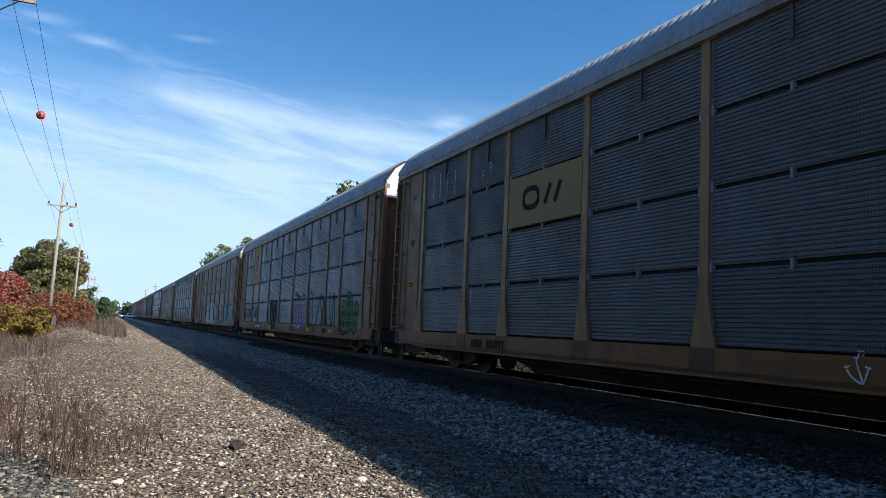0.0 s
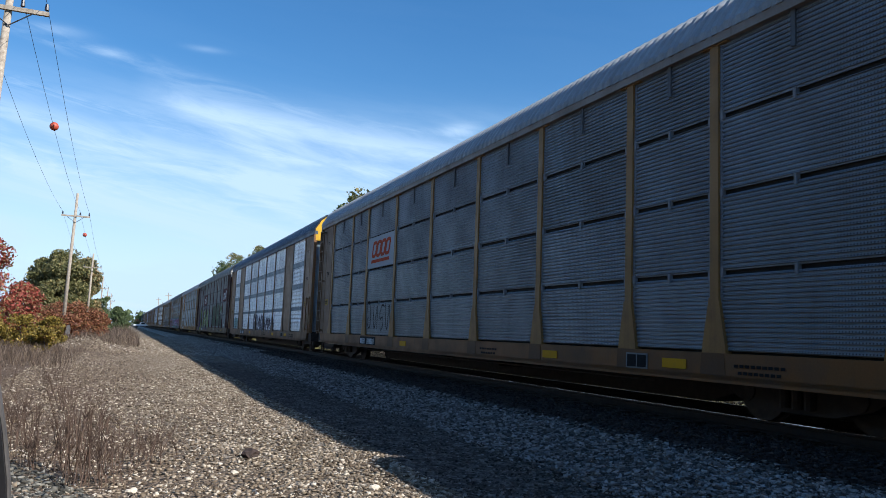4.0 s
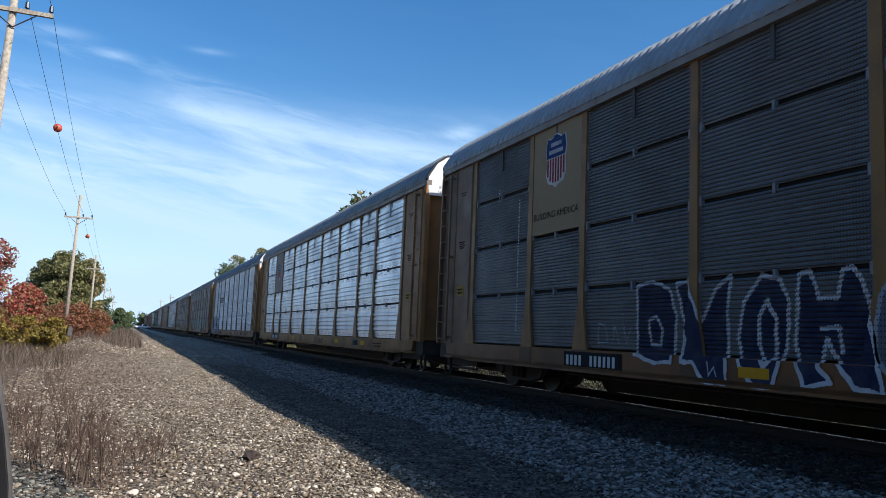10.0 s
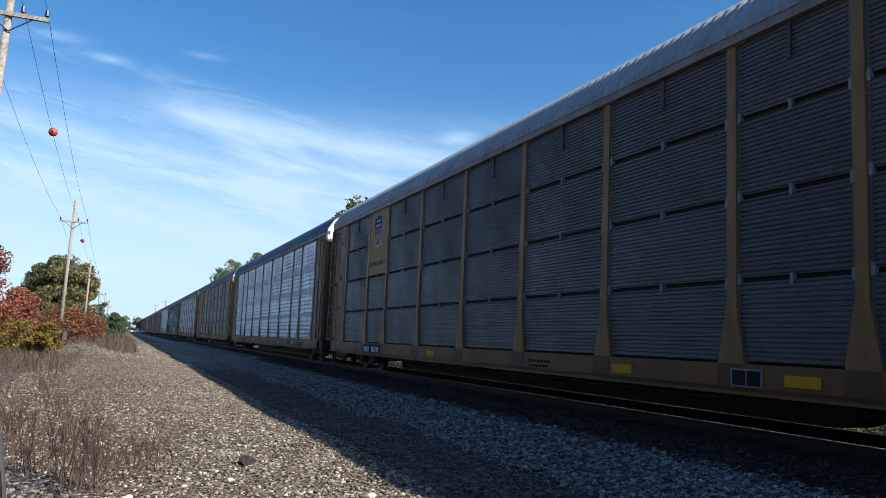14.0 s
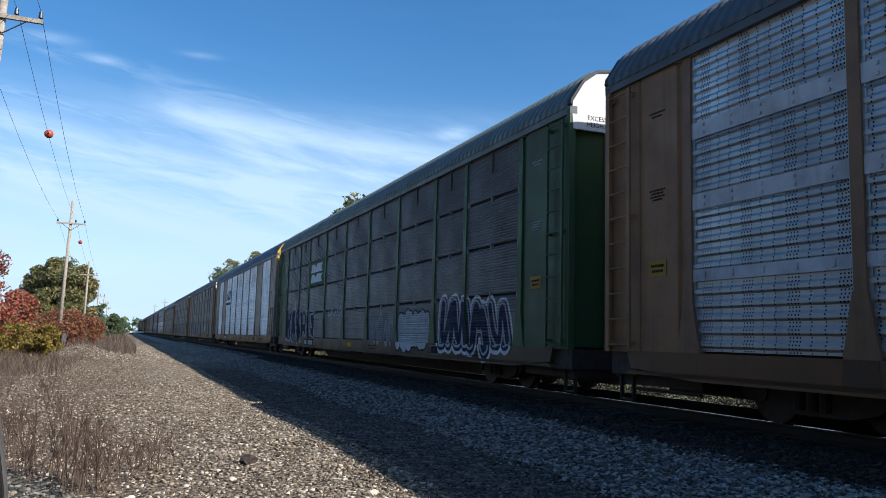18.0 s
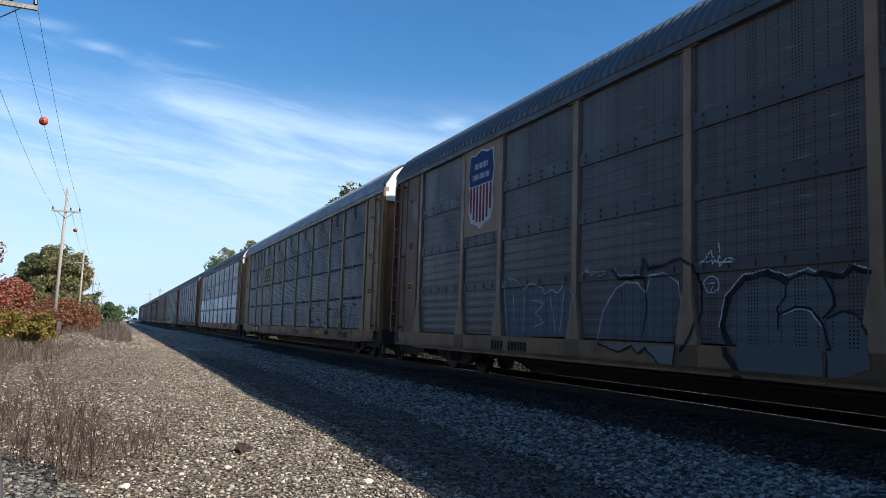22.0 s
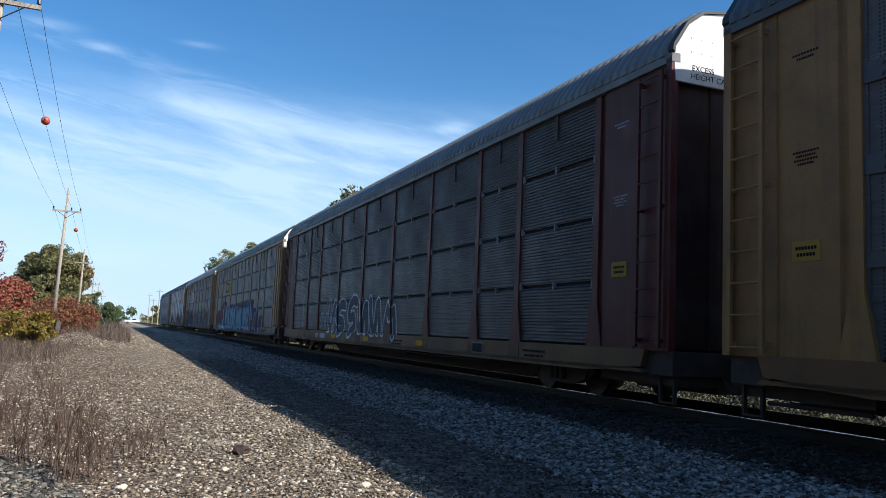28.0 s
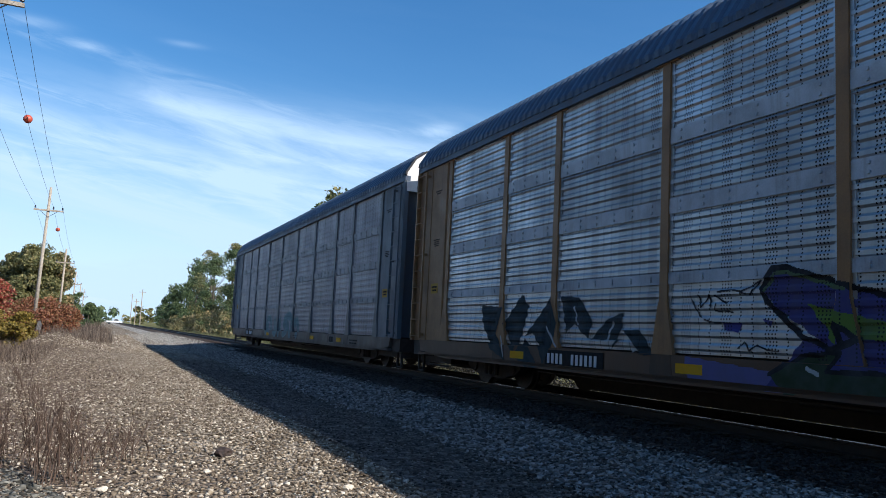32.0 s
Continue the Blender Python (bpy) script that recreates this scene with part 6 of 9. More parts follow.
c = add(10, "bright zinc ribbed rack car with ochre posts and yellow sill", "C", ZINC, (0.29, 0.205, 0.11), (0.42, 0.28, 0.06), (0.40, 0.27, 0.12), (0.22, 0.235, 0.24))
shield_panel(c, 1, (0.26, 0.225, 0.18), 3.15, 5.36, 0.95)
sill_marks(c, 1.2)

c = add(11, "zinc punched rack car with brown posts and dark blue roof", "B", ZINC2, (0.23, 0.175, 0.125), (0.27, 0.18, 0.08), (0.34, 0.25, 0.13), ROOF_BLUE, strip=(0.52, 0.56, 0.60))
logo(c, 2, 3.2, 3.8, None, 3, (0.06, 0.07, 0.08), True)
sill_marks(c, 2.4, BLACK, None, plates=(5.6,))
graffiti(c, "B", bay_y(-0.1), bay_y(1.9), 0.55, 2.35, 111, 3, 0.14, ((0.20, 0.26, 0.36), (0.07, 0.11, 0.22), None, None), line=0.05)

c = add(12, "dark punched rack car with tan posts and mint lettering", "B", (0.115, 0.125, 0.135), (0.37, 0.285, 0.19), (0.34, 0.19, 0.08), (0.33, 0.26, 0.18), ROOF_DARK, strip=(0.10, 0.11, 0.12))
shield_panel(c, 1, (0.33, 0.27, 0.235), 3.1, 5.33, 1.9)
sill_marks(c, 2.0, BLACK, None, plates=(4.4, 5.3))
art = Mural(c, "B")
art.fill(MINT, (1.37, 0.99), (1.47, 1.86), (1.31, 2.04), (0.99, 2.09), (0.56, 2.04), (0.14, 1.96), (-0.25, 2.01), (-0.83, 2.01), (-1.13, 1.97), (-1.38, 1.80), (-1.62, 1.64), (-1.89, 1.54), (-2.14, 1.88), (-2.47, 1.94), (-2.64, 1.67), (-2.79, 1.62), (-2.98, 1.99), (-3.34, 2.00), (-3.52, 1.86), (-3.79, 1.80), (-3.99, 1.71), (-4.06, 1.47), (-4.34, 1.20), (-4.55, 1.04), (-5.06, 0.51), (-4.20, 0.51), (-1.10, 0.51), (0.90, 0.52), (1.70, 0.92))
art.line((0.50, 0.58, 0.57), 0.035, (1.37, 0.99), (1.47, 1.86), (1.31, 2.04), (0.99, 2.09), (0.56, 2.04), (0.14, 1.96), (-0.25, 2.01), (-0.83, 2.01), (-1.13, 1.97), (-1.38, 1.80), (-1.62, 1.64), (-1.89, 1.54), (-2.14, 1.88), (-2.47, 1.94), (-2.64, 1.67), (-2.79, 1.62), (-2.98, 1.99), (-3.34, 2.00), (-3.52, 1.86), (-3.79, 1.80), (-3.99, 1.71), (-4.06, 1.47), (-4.34, 1.20), (-4.55, 1.04))
art.line((0.015, 0.03, 0.06), 0.05, (1.25, 1.11), (1.37, 0.99), (1.33, 1.36))
art.line((0.015, 0.03, 0.06), 0.03, (1.17, 1.85), (1.05, 2.00), (0.92, 1.87))
art.line((0.015, 0.03, 0.06), 0.03, (0.68, 1.12), (0.76, 1.42), (0.90, 1.60))
art.line((0.015, 0.03, 0.06), 0.04, (0.61, 1.98), (0.19, 1.91), (0.06, 1.62))
art.line((0.015, 0.03, 0.06), 0.05, (0.09, 1.13), (0.16, 1.42))
art.line((0.015, 0.03, 0.06), 0.06, (-0.43, 1.80), (-0.40, 1.71), (-0.30, 1.66), (-0.18, 1.68), (-0.10, 1.76), (-0.09, 1.86), (-0.17, 1.94), (-0.28, 1.95), (-0.39, 1.90), (-0.43, 1.80))
art.line((0.015, 0.03, 0.06), 0.05, (-0.68, 1.96), (-0.89, 1.79), (-1.04, 1.90), (-0.95, 1.52))
art.line((0.015, 0.03, 0.06), 0.06, (-0.57, 1.42), (-0.73, 1.04), (-0.83, 0.99))
art.line((0.015, 0.03, 0.06), 0.06, (-1.14, 1.87), (-1.48, 1.65), (-1.44, 1.47))
art.line((0.015, 0.03, 0.06), 0.05, (-1.21, 1.20), (-1.41, 1.05))
art.line((0.015, 0.03, 0.06), 0.04, (-2.22, 1.85), (-2.43, 1.82), (-2.52, 1.63), (-2.72, 1.51))
art.line((0.015, 0.03, 0.06), 0.06, (-3.02, 1.92), (-3.31, 1.89), (-3.28, 1.75))
art.line((0.015, 0.03, 0.06), 0.03, (-3.31, 1.75), (-3.52, 1.74))
art.line((0.015, 0.03, 0.06), 0.1, (-3.69, 1.78), (-3.80, 1.54), (-3.83, 1.23), (-3.84, 1.06))
art.line((0.015, 0.03, 0.06), 0.05, (-3.36, 1.39), (-3.53, 1.36), (-3.50, 1.30))
art.line((0.015, 0.03, 0.06), 0.07, (-2.33, 1.29), (-2.38, 0.83))
art.line((0.015, 0.03, 0.06), 0.05, (-2.81, 1.13), (-2.89, 0.95))
art.line((0.015, 0.03, 0.06), 0.05, (-3.07, 1.09), (-3.16, 0.77))
art.line((0.015, 0.03, 0.06), 0.05, (-3.54, 1.01), (-3.75, 0.89), (-3.87, 1.04))
art.line((0.015, 0.03, 0.06), 0.04, (-4.06, 1.36), (-4.12, 1.24))
art.line((0.015, 0.03, 0.06), 0.05, (-4.22, 1.24), (-4.47, 0.91), (-4.56, 0.60))
art.line((0.015, 0.03, 0.06), 0.04, (-4.14, 0.69), (-4.11, 0.51))
art.line((0.015, 0.03, 0.06), 0.08, (-4.44, 0.87), (-4.95, 0.51))
art.line((0.015, 0.03, 0.06), 0.025, (1.25, 0.90), (-1.83, 0.83), (-4.44, 0.83))
art.line((0.015, 0.03, 0.06), 0.03, (-1.66, 1.62), (-1.81, 0.86))
art.line((0.015, 0.03, 0.06), 0.03, (-3.01, 0.67), (-3.05, 0.54))
art.line((0.015, 0.03, 0.06), 0.03, (-0.38, 0.56), (-1.10, 0.55), (-1.21, 0.68))
art.line((0.015, 0.03, 0.06), 0.03, (1.17, 0.72), (0.84, 0.56))
art.done()
comb_emblem(c, bay_y(6.25), bay_y(6.75), 0.60, 0.82, -SILL_X - 0.016, (0.10, 0.03, 0.02), 0.085)

c = add(13, "dark ribbed rack car with ochre posts, shield panel and pale roof", panel=(0.112, 0.126, 0.146), post=(0.31, 0.205, 0.085), sill=(0.30, 0.20, 0.09))
shield_panel(c, 1, (0.36, 0.26, 0.12), 3.15, 5.35, 1.1, True)
sill_marks(c, 1.1)

c = add(14, "zinc punched rack car with tan posts and blue grey roof", "B", ZINC2, TAN, (0.28, 0.19, 0.09), TAN, ROOF_BLUE, strip=(0.55, 0.57, 0.60))
sill_marks(c, 1.6, BLACK, None)

c = add(15, "slate grey punched rack car with yellow posts and yellow block emblem", "B", (0.135, 0.15, 0.175), YELLOW, OCHRE, (0.36, 0.27, 0.13), ROOF_DARK, strip=(0.12, 0.13, 0.15))
logo(c, 2, 3.75, 4.65, None, 3, (0.52, 0.35, 0.04), True)
plate(c, "notice", rect(12.80, 13.62, 4.0, 4.8), -1.523, (0.45, 0.28, 0.03), "large yellow notice board", 0.006)
for k, n in enumerate((4, 6, 8)):
    bars(c, 12.88, 13.55, 4.60 - k * 0.22, 4.70 - k * 0.22, n, -1.528, BLACK)
sill_marks(c, 2.0)
graffiti(c, "B", bay_y(1.05), bay_y(1.95), 0.9, 1.75, 151, 5, 0.05, (None, (0.42, 0.44, 0.48), None, None), line=0.03, wild=1.0)
graffiti(c, "B", bay_y(0.3), bay_y(0.75), 1.15, 1.95, 152, 1, 0.1, (None, (0.3, 0.32, 0.36), None, None), line=0.03)
graffiti(c, "B", bay_y(3.85), bay_y(4.9), 0.7, 2.0, 153, 3, 0.04, (None, (0.09, 0.02, 0.02), None, None), line=0.03, wild=1.0)

c = add(16, "pale zinc punched rack car with brown posts and red block emblem", "B", (0.42, 0.45, 0.48), (0.25, 0.18, 0.12), (0.24, 0.17, 0.10), (0.36, 0.26, 0.16), ROOF_DARK, strip=(0.58, 0.60, 0.63))
ya, yb = bay_box(6)
plate(c, "emblem_panel", rect(yb, ya, 3.22, 3.98), -PANEL_X - 0.046, (0.42, 0.44, 0.46), "pale painted panel", 0.04)
plate(c, "emblem_bar", rect(yb + 0.05, ya - 0.05, 3.42, 3.66), -PANEL_X - 0.054, (0.36, 0.11, 0.095), "faded red band", 0.006)
sill_marks(c, 2.0, BLACK, None)
art = Mural(c, "B")
art.line((0.02, 0.018, 0.025), 0.024, (-9.55, 1.06), (-9.48, 1.76), (-9.88, 1.46), (-10.03, 1.78), (-10.09, 1.30))
art.line((0.02, 0.018, 0.025), 0.024, (-10.30, 1.30), (-10.44, 1.81), (-10.70, 1.30), (-10.37, 1.46))
art.line((0.02, 0.018, 0.025), 0.024, (-10.83, 1.76), (-10.77, 1.30), (-11.14, 1.38), (-10.99, 1.60), (-10.84, 1.61))
art.line((0.02, 0.018, 0.025), 0.024, (-11.36, 1.30), (-11.28, 1.78), (-11.56, 1.81))
art.line((0.02, 0.018, 0.025), 0.024, (-11.36, 1.56), (-11.54, 1.56))
art.line((0.02, 0.018, 0.025), 0.024, (-11.41, 2.07), (-11.90, 1.98), (-11.56, 1.81), (-11.90, 1.69))
art.line((0.02, 0.018, 0.025), 0.024, (-11.91, 1.59), (-11.78, 1.30), (-12.04, 1.37), (-11.97, 1.55), (-11.91, 1.59))
art.line((0.02, 0.018, 0.025), 0.024, (-10.54, 2.04), (-10.51, 1.99), (-10.43, 1.97), (-10.33, 1.98), (-10.26, 2.02), (-10.26, 2.08), (-10.32, 2.12), (-10.42, 2.12), (-10.51, 2.09), (-10.54, 2.04))
art.line((0.02, 0.018, 0.025), 0.024, (-9.63, 1.14), (-10.85, 1.19), (-10.70, 1.08))
art.line((0.02, 0.018, 0.025), 0.024, (-12.84, 1.90), (-13.13, 1.63), (-12.90, 1.43), (-13.19, 1.24))
art.line((0.02, 0.018, 0.025), 0.024, (-13.13, 1.86), (-13.07, 1.66), (-12.96, 1.30), (-13.08, 1.17))
art.line((0.02, 0.018, 0.025), 0.024, (-12.79, 1.57), (-13.19, 1.53))
art.done()

c = add(17, "black grimy ribbed rack car with green posts and white sprayed lettering", panel=(0.125, 0.13, 0.145), post=GREEN, sill=(0.13, 0.11, 0.06), end=(0.035, 0.085, 0.03), roof=(0.13, 0.16, 0.15), door=(0.03, 0.09, 0.03))
wedge_emblem(c, 2, 3.15, 4.2, (0.035, 0.10, 0.03), WHITE)
pinhole_light(c, 2, ((12.0, 4.35, 5.05), (12.0, 3.55, 3.9), (10.45, 1.3, 2.6), (10.6, 4.6, 4.75), (10.3, 4.3, 4.5), (10.35, 3.7, 3.85), (8.6, 3.5, 3.7), (8.1, 4.4, 4.6)))
sill_marks(c, 1.9, WHITE, BLACK, plates=(1.45, 4.4))
art = Mural(c, "A")
art.line((0.12, 0.14, 0.13), 0.12, (12.57, 2.43), (12.47, 1.44))
art.shape(NAVY, (0.50, 0.51, 0.54), 0.045, (12.29, 2.25), (12.01, 2.35), (11.78, 1.75), (11.21, 2.18), (11.08, 2.10), (11.44, 1.43), (11.05, 0.70), (11.56, 0.75), (11.84, 1.36), (11.76, 0.75), (12.17, 0.81), (12.34, 1.52))
art.shape(NAVY, (0.50, 0.51, 0.54), 0.045, (10.96, 2.09), (10.61, 2.21), (10.27, 2.26), (10.10, 1.42), (10.20, 0.61), (10.53, 0.73), (10.59, 1.07), (10.76, 1.04), (10.81, 0.71), (11.11, 0.77), (11.07, 1.43))
art.shape(NAVY, (0.50, 0.51, 0.54), 0.045, (10.05, 2.11), (9.65, 2.28), (9.17, 2.18), (9.35, 2.00), (9.55, 1.88), (8.99, 1.29), (8.65, 0.81), (8.99, 0.51), (9.35, 0.65), (9.54, 1.03), (9.84, 1.22), (10.05, 1.49), (10.16, 1.84))
art.shape(NAVY, (0.50, 0.51, 0.54), 0.045, (9.08, 2.05), (8.73, 2.15), (8.56, 2.08), (8.48, 1.53), (8.17, 1.53), (8.09, 1.99), (7.80, 2.14), (7.55, 2.06), (7.67, 1.41), (7.54, 1.08), (8.03, 0.89), (8.25, 1.18), (8.41, 1.12), (8.57, 0.70), (8.90, 1.17))
art.shape(NAVY, (0.50, 0.51, 0.54), 0.045, (7.01, 1.87), (6.83, 1.96), (6.60, 1.90), (6.45, 2.03), (6.23, 1.78), (6.26, 0.92), (6.63, 0.96), (6.97, 1.14), (6.90, 1.40), (6.67, 1.35), (6.84, 1.60))
art.line((0.50, 0.51, 0.54), 0.02, (13.40, 2.49), (13.15, 2.30), (13.30, 2.14), (12.90, 2.28))
art.line((0.50, 0.51, 0.54), 0.02, (12.99, 2.46), (13.03, 2.12))
art.line((0.50, 0.51, 0.54), 0.02, (7.49, 1.51), (7.46, 1.35), (7.36, 1.51), (7.36, 1.40), (7.27, 1.56))
art.line((0.50, 0.51, 0.54), 0.02, (7.50, 1.38), (7.21, 1.34))
art.line((0.50, 0.51, 0.54), 0.02, (9.21, 1.80), (9.08, 1.42))
art.line((0.50, 0.51, 0.54), 0.02, (9.64, 1.42), (9.17, 0.91))
art.done()
graffiti(c, "A", bay_y(3.2), bay_y(4.0), 1.7, 2.15, 173, 7, 0.015, (PALE, PALE, None, None), line=0.012)
graffiti(c, "A", bay_y(5.05), bay_y(5.95), 0.7, 1.9, 174, 5, 0.04, (None, (0.28, 0.28, 0.3), None, None), line=0.03)
graffiti(c, "A", bay_y(6.02), bay_y(6.95), 0.55, 1.95, 175, 4, 0.22, ((0.46, 0.47, 0.49), BLACK, None, None), line=0.05)
graffiti(c, "A", bay_y(7.0), bay_y(9.0), 0.5, 2.3, 176, 4, 0.26, (NAVY, (0.46, 0.47, 0.49), None, (0.4, 0.4, 0.42)), line=0.08)

c = add(18, "bright zinc punched rack car with blue roof and tan panels", "B", (0.78, 0.82, 0.86), (0.27, 0.205, 0.145), (0.38, 0.26, 0.08), (0.31, 0.24, 0.175), ROOF_BLUE, (0.26, 0.36, 0.44), (0.72, 0.43, 0.03), strip=(0.78, 0.82, 0.86), solid=(1, 7), low_ladder=True, plain=True)
speed_emblem(c, 2, 3.12, 4.28, (0.02, 0.024, 0.035))
sill_marks(c, 2.1)

c = add(19, "dark slate punched rack car with ochre posts and small sprayed tags", "B", (0.11, 0.12, 0.138), YELLOW, OCHRE, (0.33, 0.25, 0.14), ROOF_DARK, strip=(0.105, 0.115, 0.13))
sill_marks(c, 2.12, WHITE, BLACK, plates=(0.12, 0.95, 1.95, 6.4, 7.2))
art = Mural(c, "B")
art.fill((0.115, 0.135, 0.155), (12.80, 2.21), (12.01, 2.28), (11.41, 2.40), (10.55, 2.29), (9.90, 2.37), (9.29, 2.45), (8.50, 2.42), (7.98, 2.46), (7.21, 2.29), (7.35, 1.60), (6.92, 1.64), (6.97, 0.92), (7.55, 0.91), (7.51, 0.55), (9.22, 0.56), (12.70, 0.85))
art.fill((0.205, 0.255, 0.265), (12.59, 2.13), (12.20, 2.25), (11.94, 2.17), (12.19, 1.98), (12.23, 1.65), (12.57, 1.86))
art.fill((0.205, 0.255, 0.265), (11.91, 1.71), (11.70, 1.25), (11.34, 1.23), (11.38, 0.87), (11.92, 0.89), (12.03, 1.58))
art.fill((0.205, 0.255, 0.265), (11.41, 2.38), (10.88, 2.31), (10.76, 2.11), (11.03, 1.88), (10.84, 1.56), (11.12, 1.43), (11.38, 1.89))
art.fill((0.205, 0.255, 0.265), (10.26, 1.85), (10.50, 1.43), (10.72, 1.37), (10.27, 1.01), (10.18, 1.37))
art.fill((0.205, 0.255, 0.265), (9.90, 2.33), (9.72, 2.30), (9.71, 2.06), (9.90, 1.84), (9.60, 1.25), (9.23, 0.92), (8.89, 0.92), (9.01, 1.20), (9.48, 1.37), (9.80, 1.83))
art.fill((0.205, 0.255, 0.265), (9.57, 2.35), (9.10, 2.42), (8.91, 2.27), (9.16, 2.24))
art.fill((0.205, 0.255, 0.265), (8.83, 2.36), (8.39, 2.41), (8.14, 2.20), (8.43, 2.11), (8.56, 2.25))
art.fill((0.24, 0.31, 0.33), (8.08, 2.41), (7.86, 2.45), (7.86, 2.24), (7.97, 1.98), (8.08, 1.62), (8.21, 1.67), (8.18, 2.10))
art.fill((0.26, 0.33, 0.35), (7.62, 2.30), (7.18, 2.27), (7.32, 1.95), (7.42, 1.65), (7.61, 1.61), (7.62, 1.97))
art.fill((0.24, 0.3, 0.32), (7.13, 1.65), (6.85, 1.66), (6.94, 0.94), (7.15, 0.94))
art.fill((0.205, 0.255, 0.265), (8.05, 1.36), (7.85, 1.38), (7.64, 1.15), (7.59, 0.95), (7.43, 0.53), (7.62, 0.52), (7.82, 0.94), (8.06, 1.04))
art.fill((0.085, 0.07, 0.1), (11.76, 2.16), (11.51, 2.18), (11.43, 1.83), (11.98, 1.71), (11.93, 2.04))
art.fill((0.085, 0.07, 0.1), (10.76, 2.18), (10.38, 2.16), (10.37, 1.85), (10.79, 1.74), (10.97, 1.87))
art.fill((0.11, 0.06, 0.085), (9.27, 1.99), (8.91, 2.12), (8.66, 2.02), (8.76, 1.74), (9.26, 1.65))
art.fill((0.11, 0.055, 0.08), (7.92, 2.19), (7.78, 2.31), (7.64, 2.23), (7.65, 1.87), (7.80, 1.61), (7.96, 1.67))
art.fill((0.085, 0.07, 0.1), (10.28, 2.21), (9.94, 2.19), (9.88, 1.90), (10.18, 1.73))
art.line((0.4, 0.5, 0.52), 0.032, (12.55, 1.59), (12.29, 1.65), (12.58, 2.00), (12.33, 2.23), (11.95, 2.28))
art.line((0.4, 0.5, 0.52), 0.032, (12.01, 2.17), (11.70, 2.26), (11.45, 2.08), (11.43, 1.83))
art.line((0.4, 0.5, 0.52), 0.032, (11.03, 1.88), (10.87, 2.12), (10.54, 2.23), (10.33, 2.22), (10.37, 1.85))
art.line((0.4, 0.5, 0.52), 0.032, (11.41, 2.40), (11.06, 2.41), (10.82, 2.24))
art.line((0.4, 0.5, 0.52), 0.032, (9.30, 1.53), (9.27, 1.87), (8.93, 2.14), (8.64, 2.05), (8.65, 1.80))
art.line((0.4, 0.5, 0.52), 0.032, (8.41, 1.52), (8.52, 1.79), (8.47, 2.12), (8.28, 2.16))
art.line((0.4, 0.5, 0.52), 0.032, (7.97, 1.83), (7.92, 2.24), (7.72, 2.30), (7.18, 2.27), (7.32, 1.95), (7.42, 1.65), (7.66, 1.56))
art.line((0.4, 0.5, 0.52), 0.032, (8.26, 1.38), (7.95, 1.41), (7.68, 1.20), (7.59, 0.90))
art.line((0.4, 0.5, 0.52), 0.032, (8.80, 1.53), (8.70, 1.20), (8.56, 0.98))
art.line((0.4, 0.5, 0.52), 0.032, (9.02, 1.36), (8.91, 0.92), (8.81, 0.53))
art.line((0.4, 0.5, 0.52), 0.032, (9.96, 0.90), (9.82, 0.53))
art.line((0.4, 0.5, 0.52), 0.032, (11.72, 1.64), (11.89, 1.38), (11.64, 1.19), (11.00, 1.31), (10.56, 1.37), (10.25, 1.55))
art.line((0.4, 0.5, 0.52), 0.032, (10.83, 1.38), (10.59, 0.91))
art.line((0.4, 0.5, 0.52), 0.032, (9.62, 1.60), (9.35, 1.03))
art.line((0.4, 0.5, 0.52), 0.032, (8.54, 1.68), (8.69, 1.47), (8.52, 1.09))
art.line((0.4, 0.5, 0.52), 0.032, (7.61, 1.56), (7.16, 1.57))
art.line((0.4, 0.5, 0.52), 0.032, (7.13, 1.65), (6.85, 1.66), (6.94, 0.94))
art.shape((0.045, 0.125, 0.27), (0.46, 0.52, 0.58), 0.03, (3.22, 1.86), (3.19, 1.77), (2.82, 1.81), (2.46, 2.07), (2.36, 1.92), (2.26, 1.94), (2.10, 1.93), (2.08, 1.47), (2.13, 1.21), (2.69, 1.18), (2.42, 0.99), (2.28, 1.16), (1.89, 1.16), (1.87, 1.01), (2.13, 0.76), (2.35, 0.89), (2.36, 0.56), (2.56, 0.51), (2.85, 0.61), (2.99, 0.92), (2.98, 1.32), (3.13, 1.32), (3.17, 1.62))
art.line((0.46, 0.52, 0.58), 0.02, (2.64, 1.77), (2.58, 1.26))
art.line((0.46, 0.52, 0.58), 0.02, (2.33, 1.92), (2.34, 1.24))
art.line((0.46, 0.52, 0.58), 0.02, (2.69, 1.18), (2.42, 0.94), (2.35, 0.78))
art.done()
comb_emblem(c, bay_y(5.15), bay_y(5.6), 0.60, 0.82, -SILL_X - 0.016, (0.10, 0.03, 0.02), 0.085)
graffiti(c, "B", bay_y(6.08), bay_y(6.65), 1.05, 1.8, 193, 3, 0.11, ((0.44, 0.46, 0.48), BLACK, None, None), line=0.03, wild=1.2)

c = add(20, "brown grey punched rack car with pale posts and silver lettering", "B", (0.105, 0.105, 0.112), (0.34, 0.28, 0.21), (0.38, 0.31, 0.20), (0.22, 0.14, 0.09), ROOF_DARK, strip=(0.085, 0.085, 0.092))
shield_panel(c, 1, (0.36, 0.25, 0.17), 3.2, 5.33, 1.8)
sill_marks(c, 1.9, BLACK, None, plates=(6.9,))
art = Mural(c, "B")
art.fill((0.125, 0.148, 0.152), (7.56, 0.89), (7.77, 1.93), (7.56, 2.11), (7.12, 2.06), (6.85, 1.86), (6.53, 1.98), (6.14, 1.87), (6.03, 1.76), (5.76, 1.82), (5.54, 1.74), (5.34, 1.93), (5.07, 1.89), (4.93, 1.69), (5.02, 1.34), (5.17, 0.95))
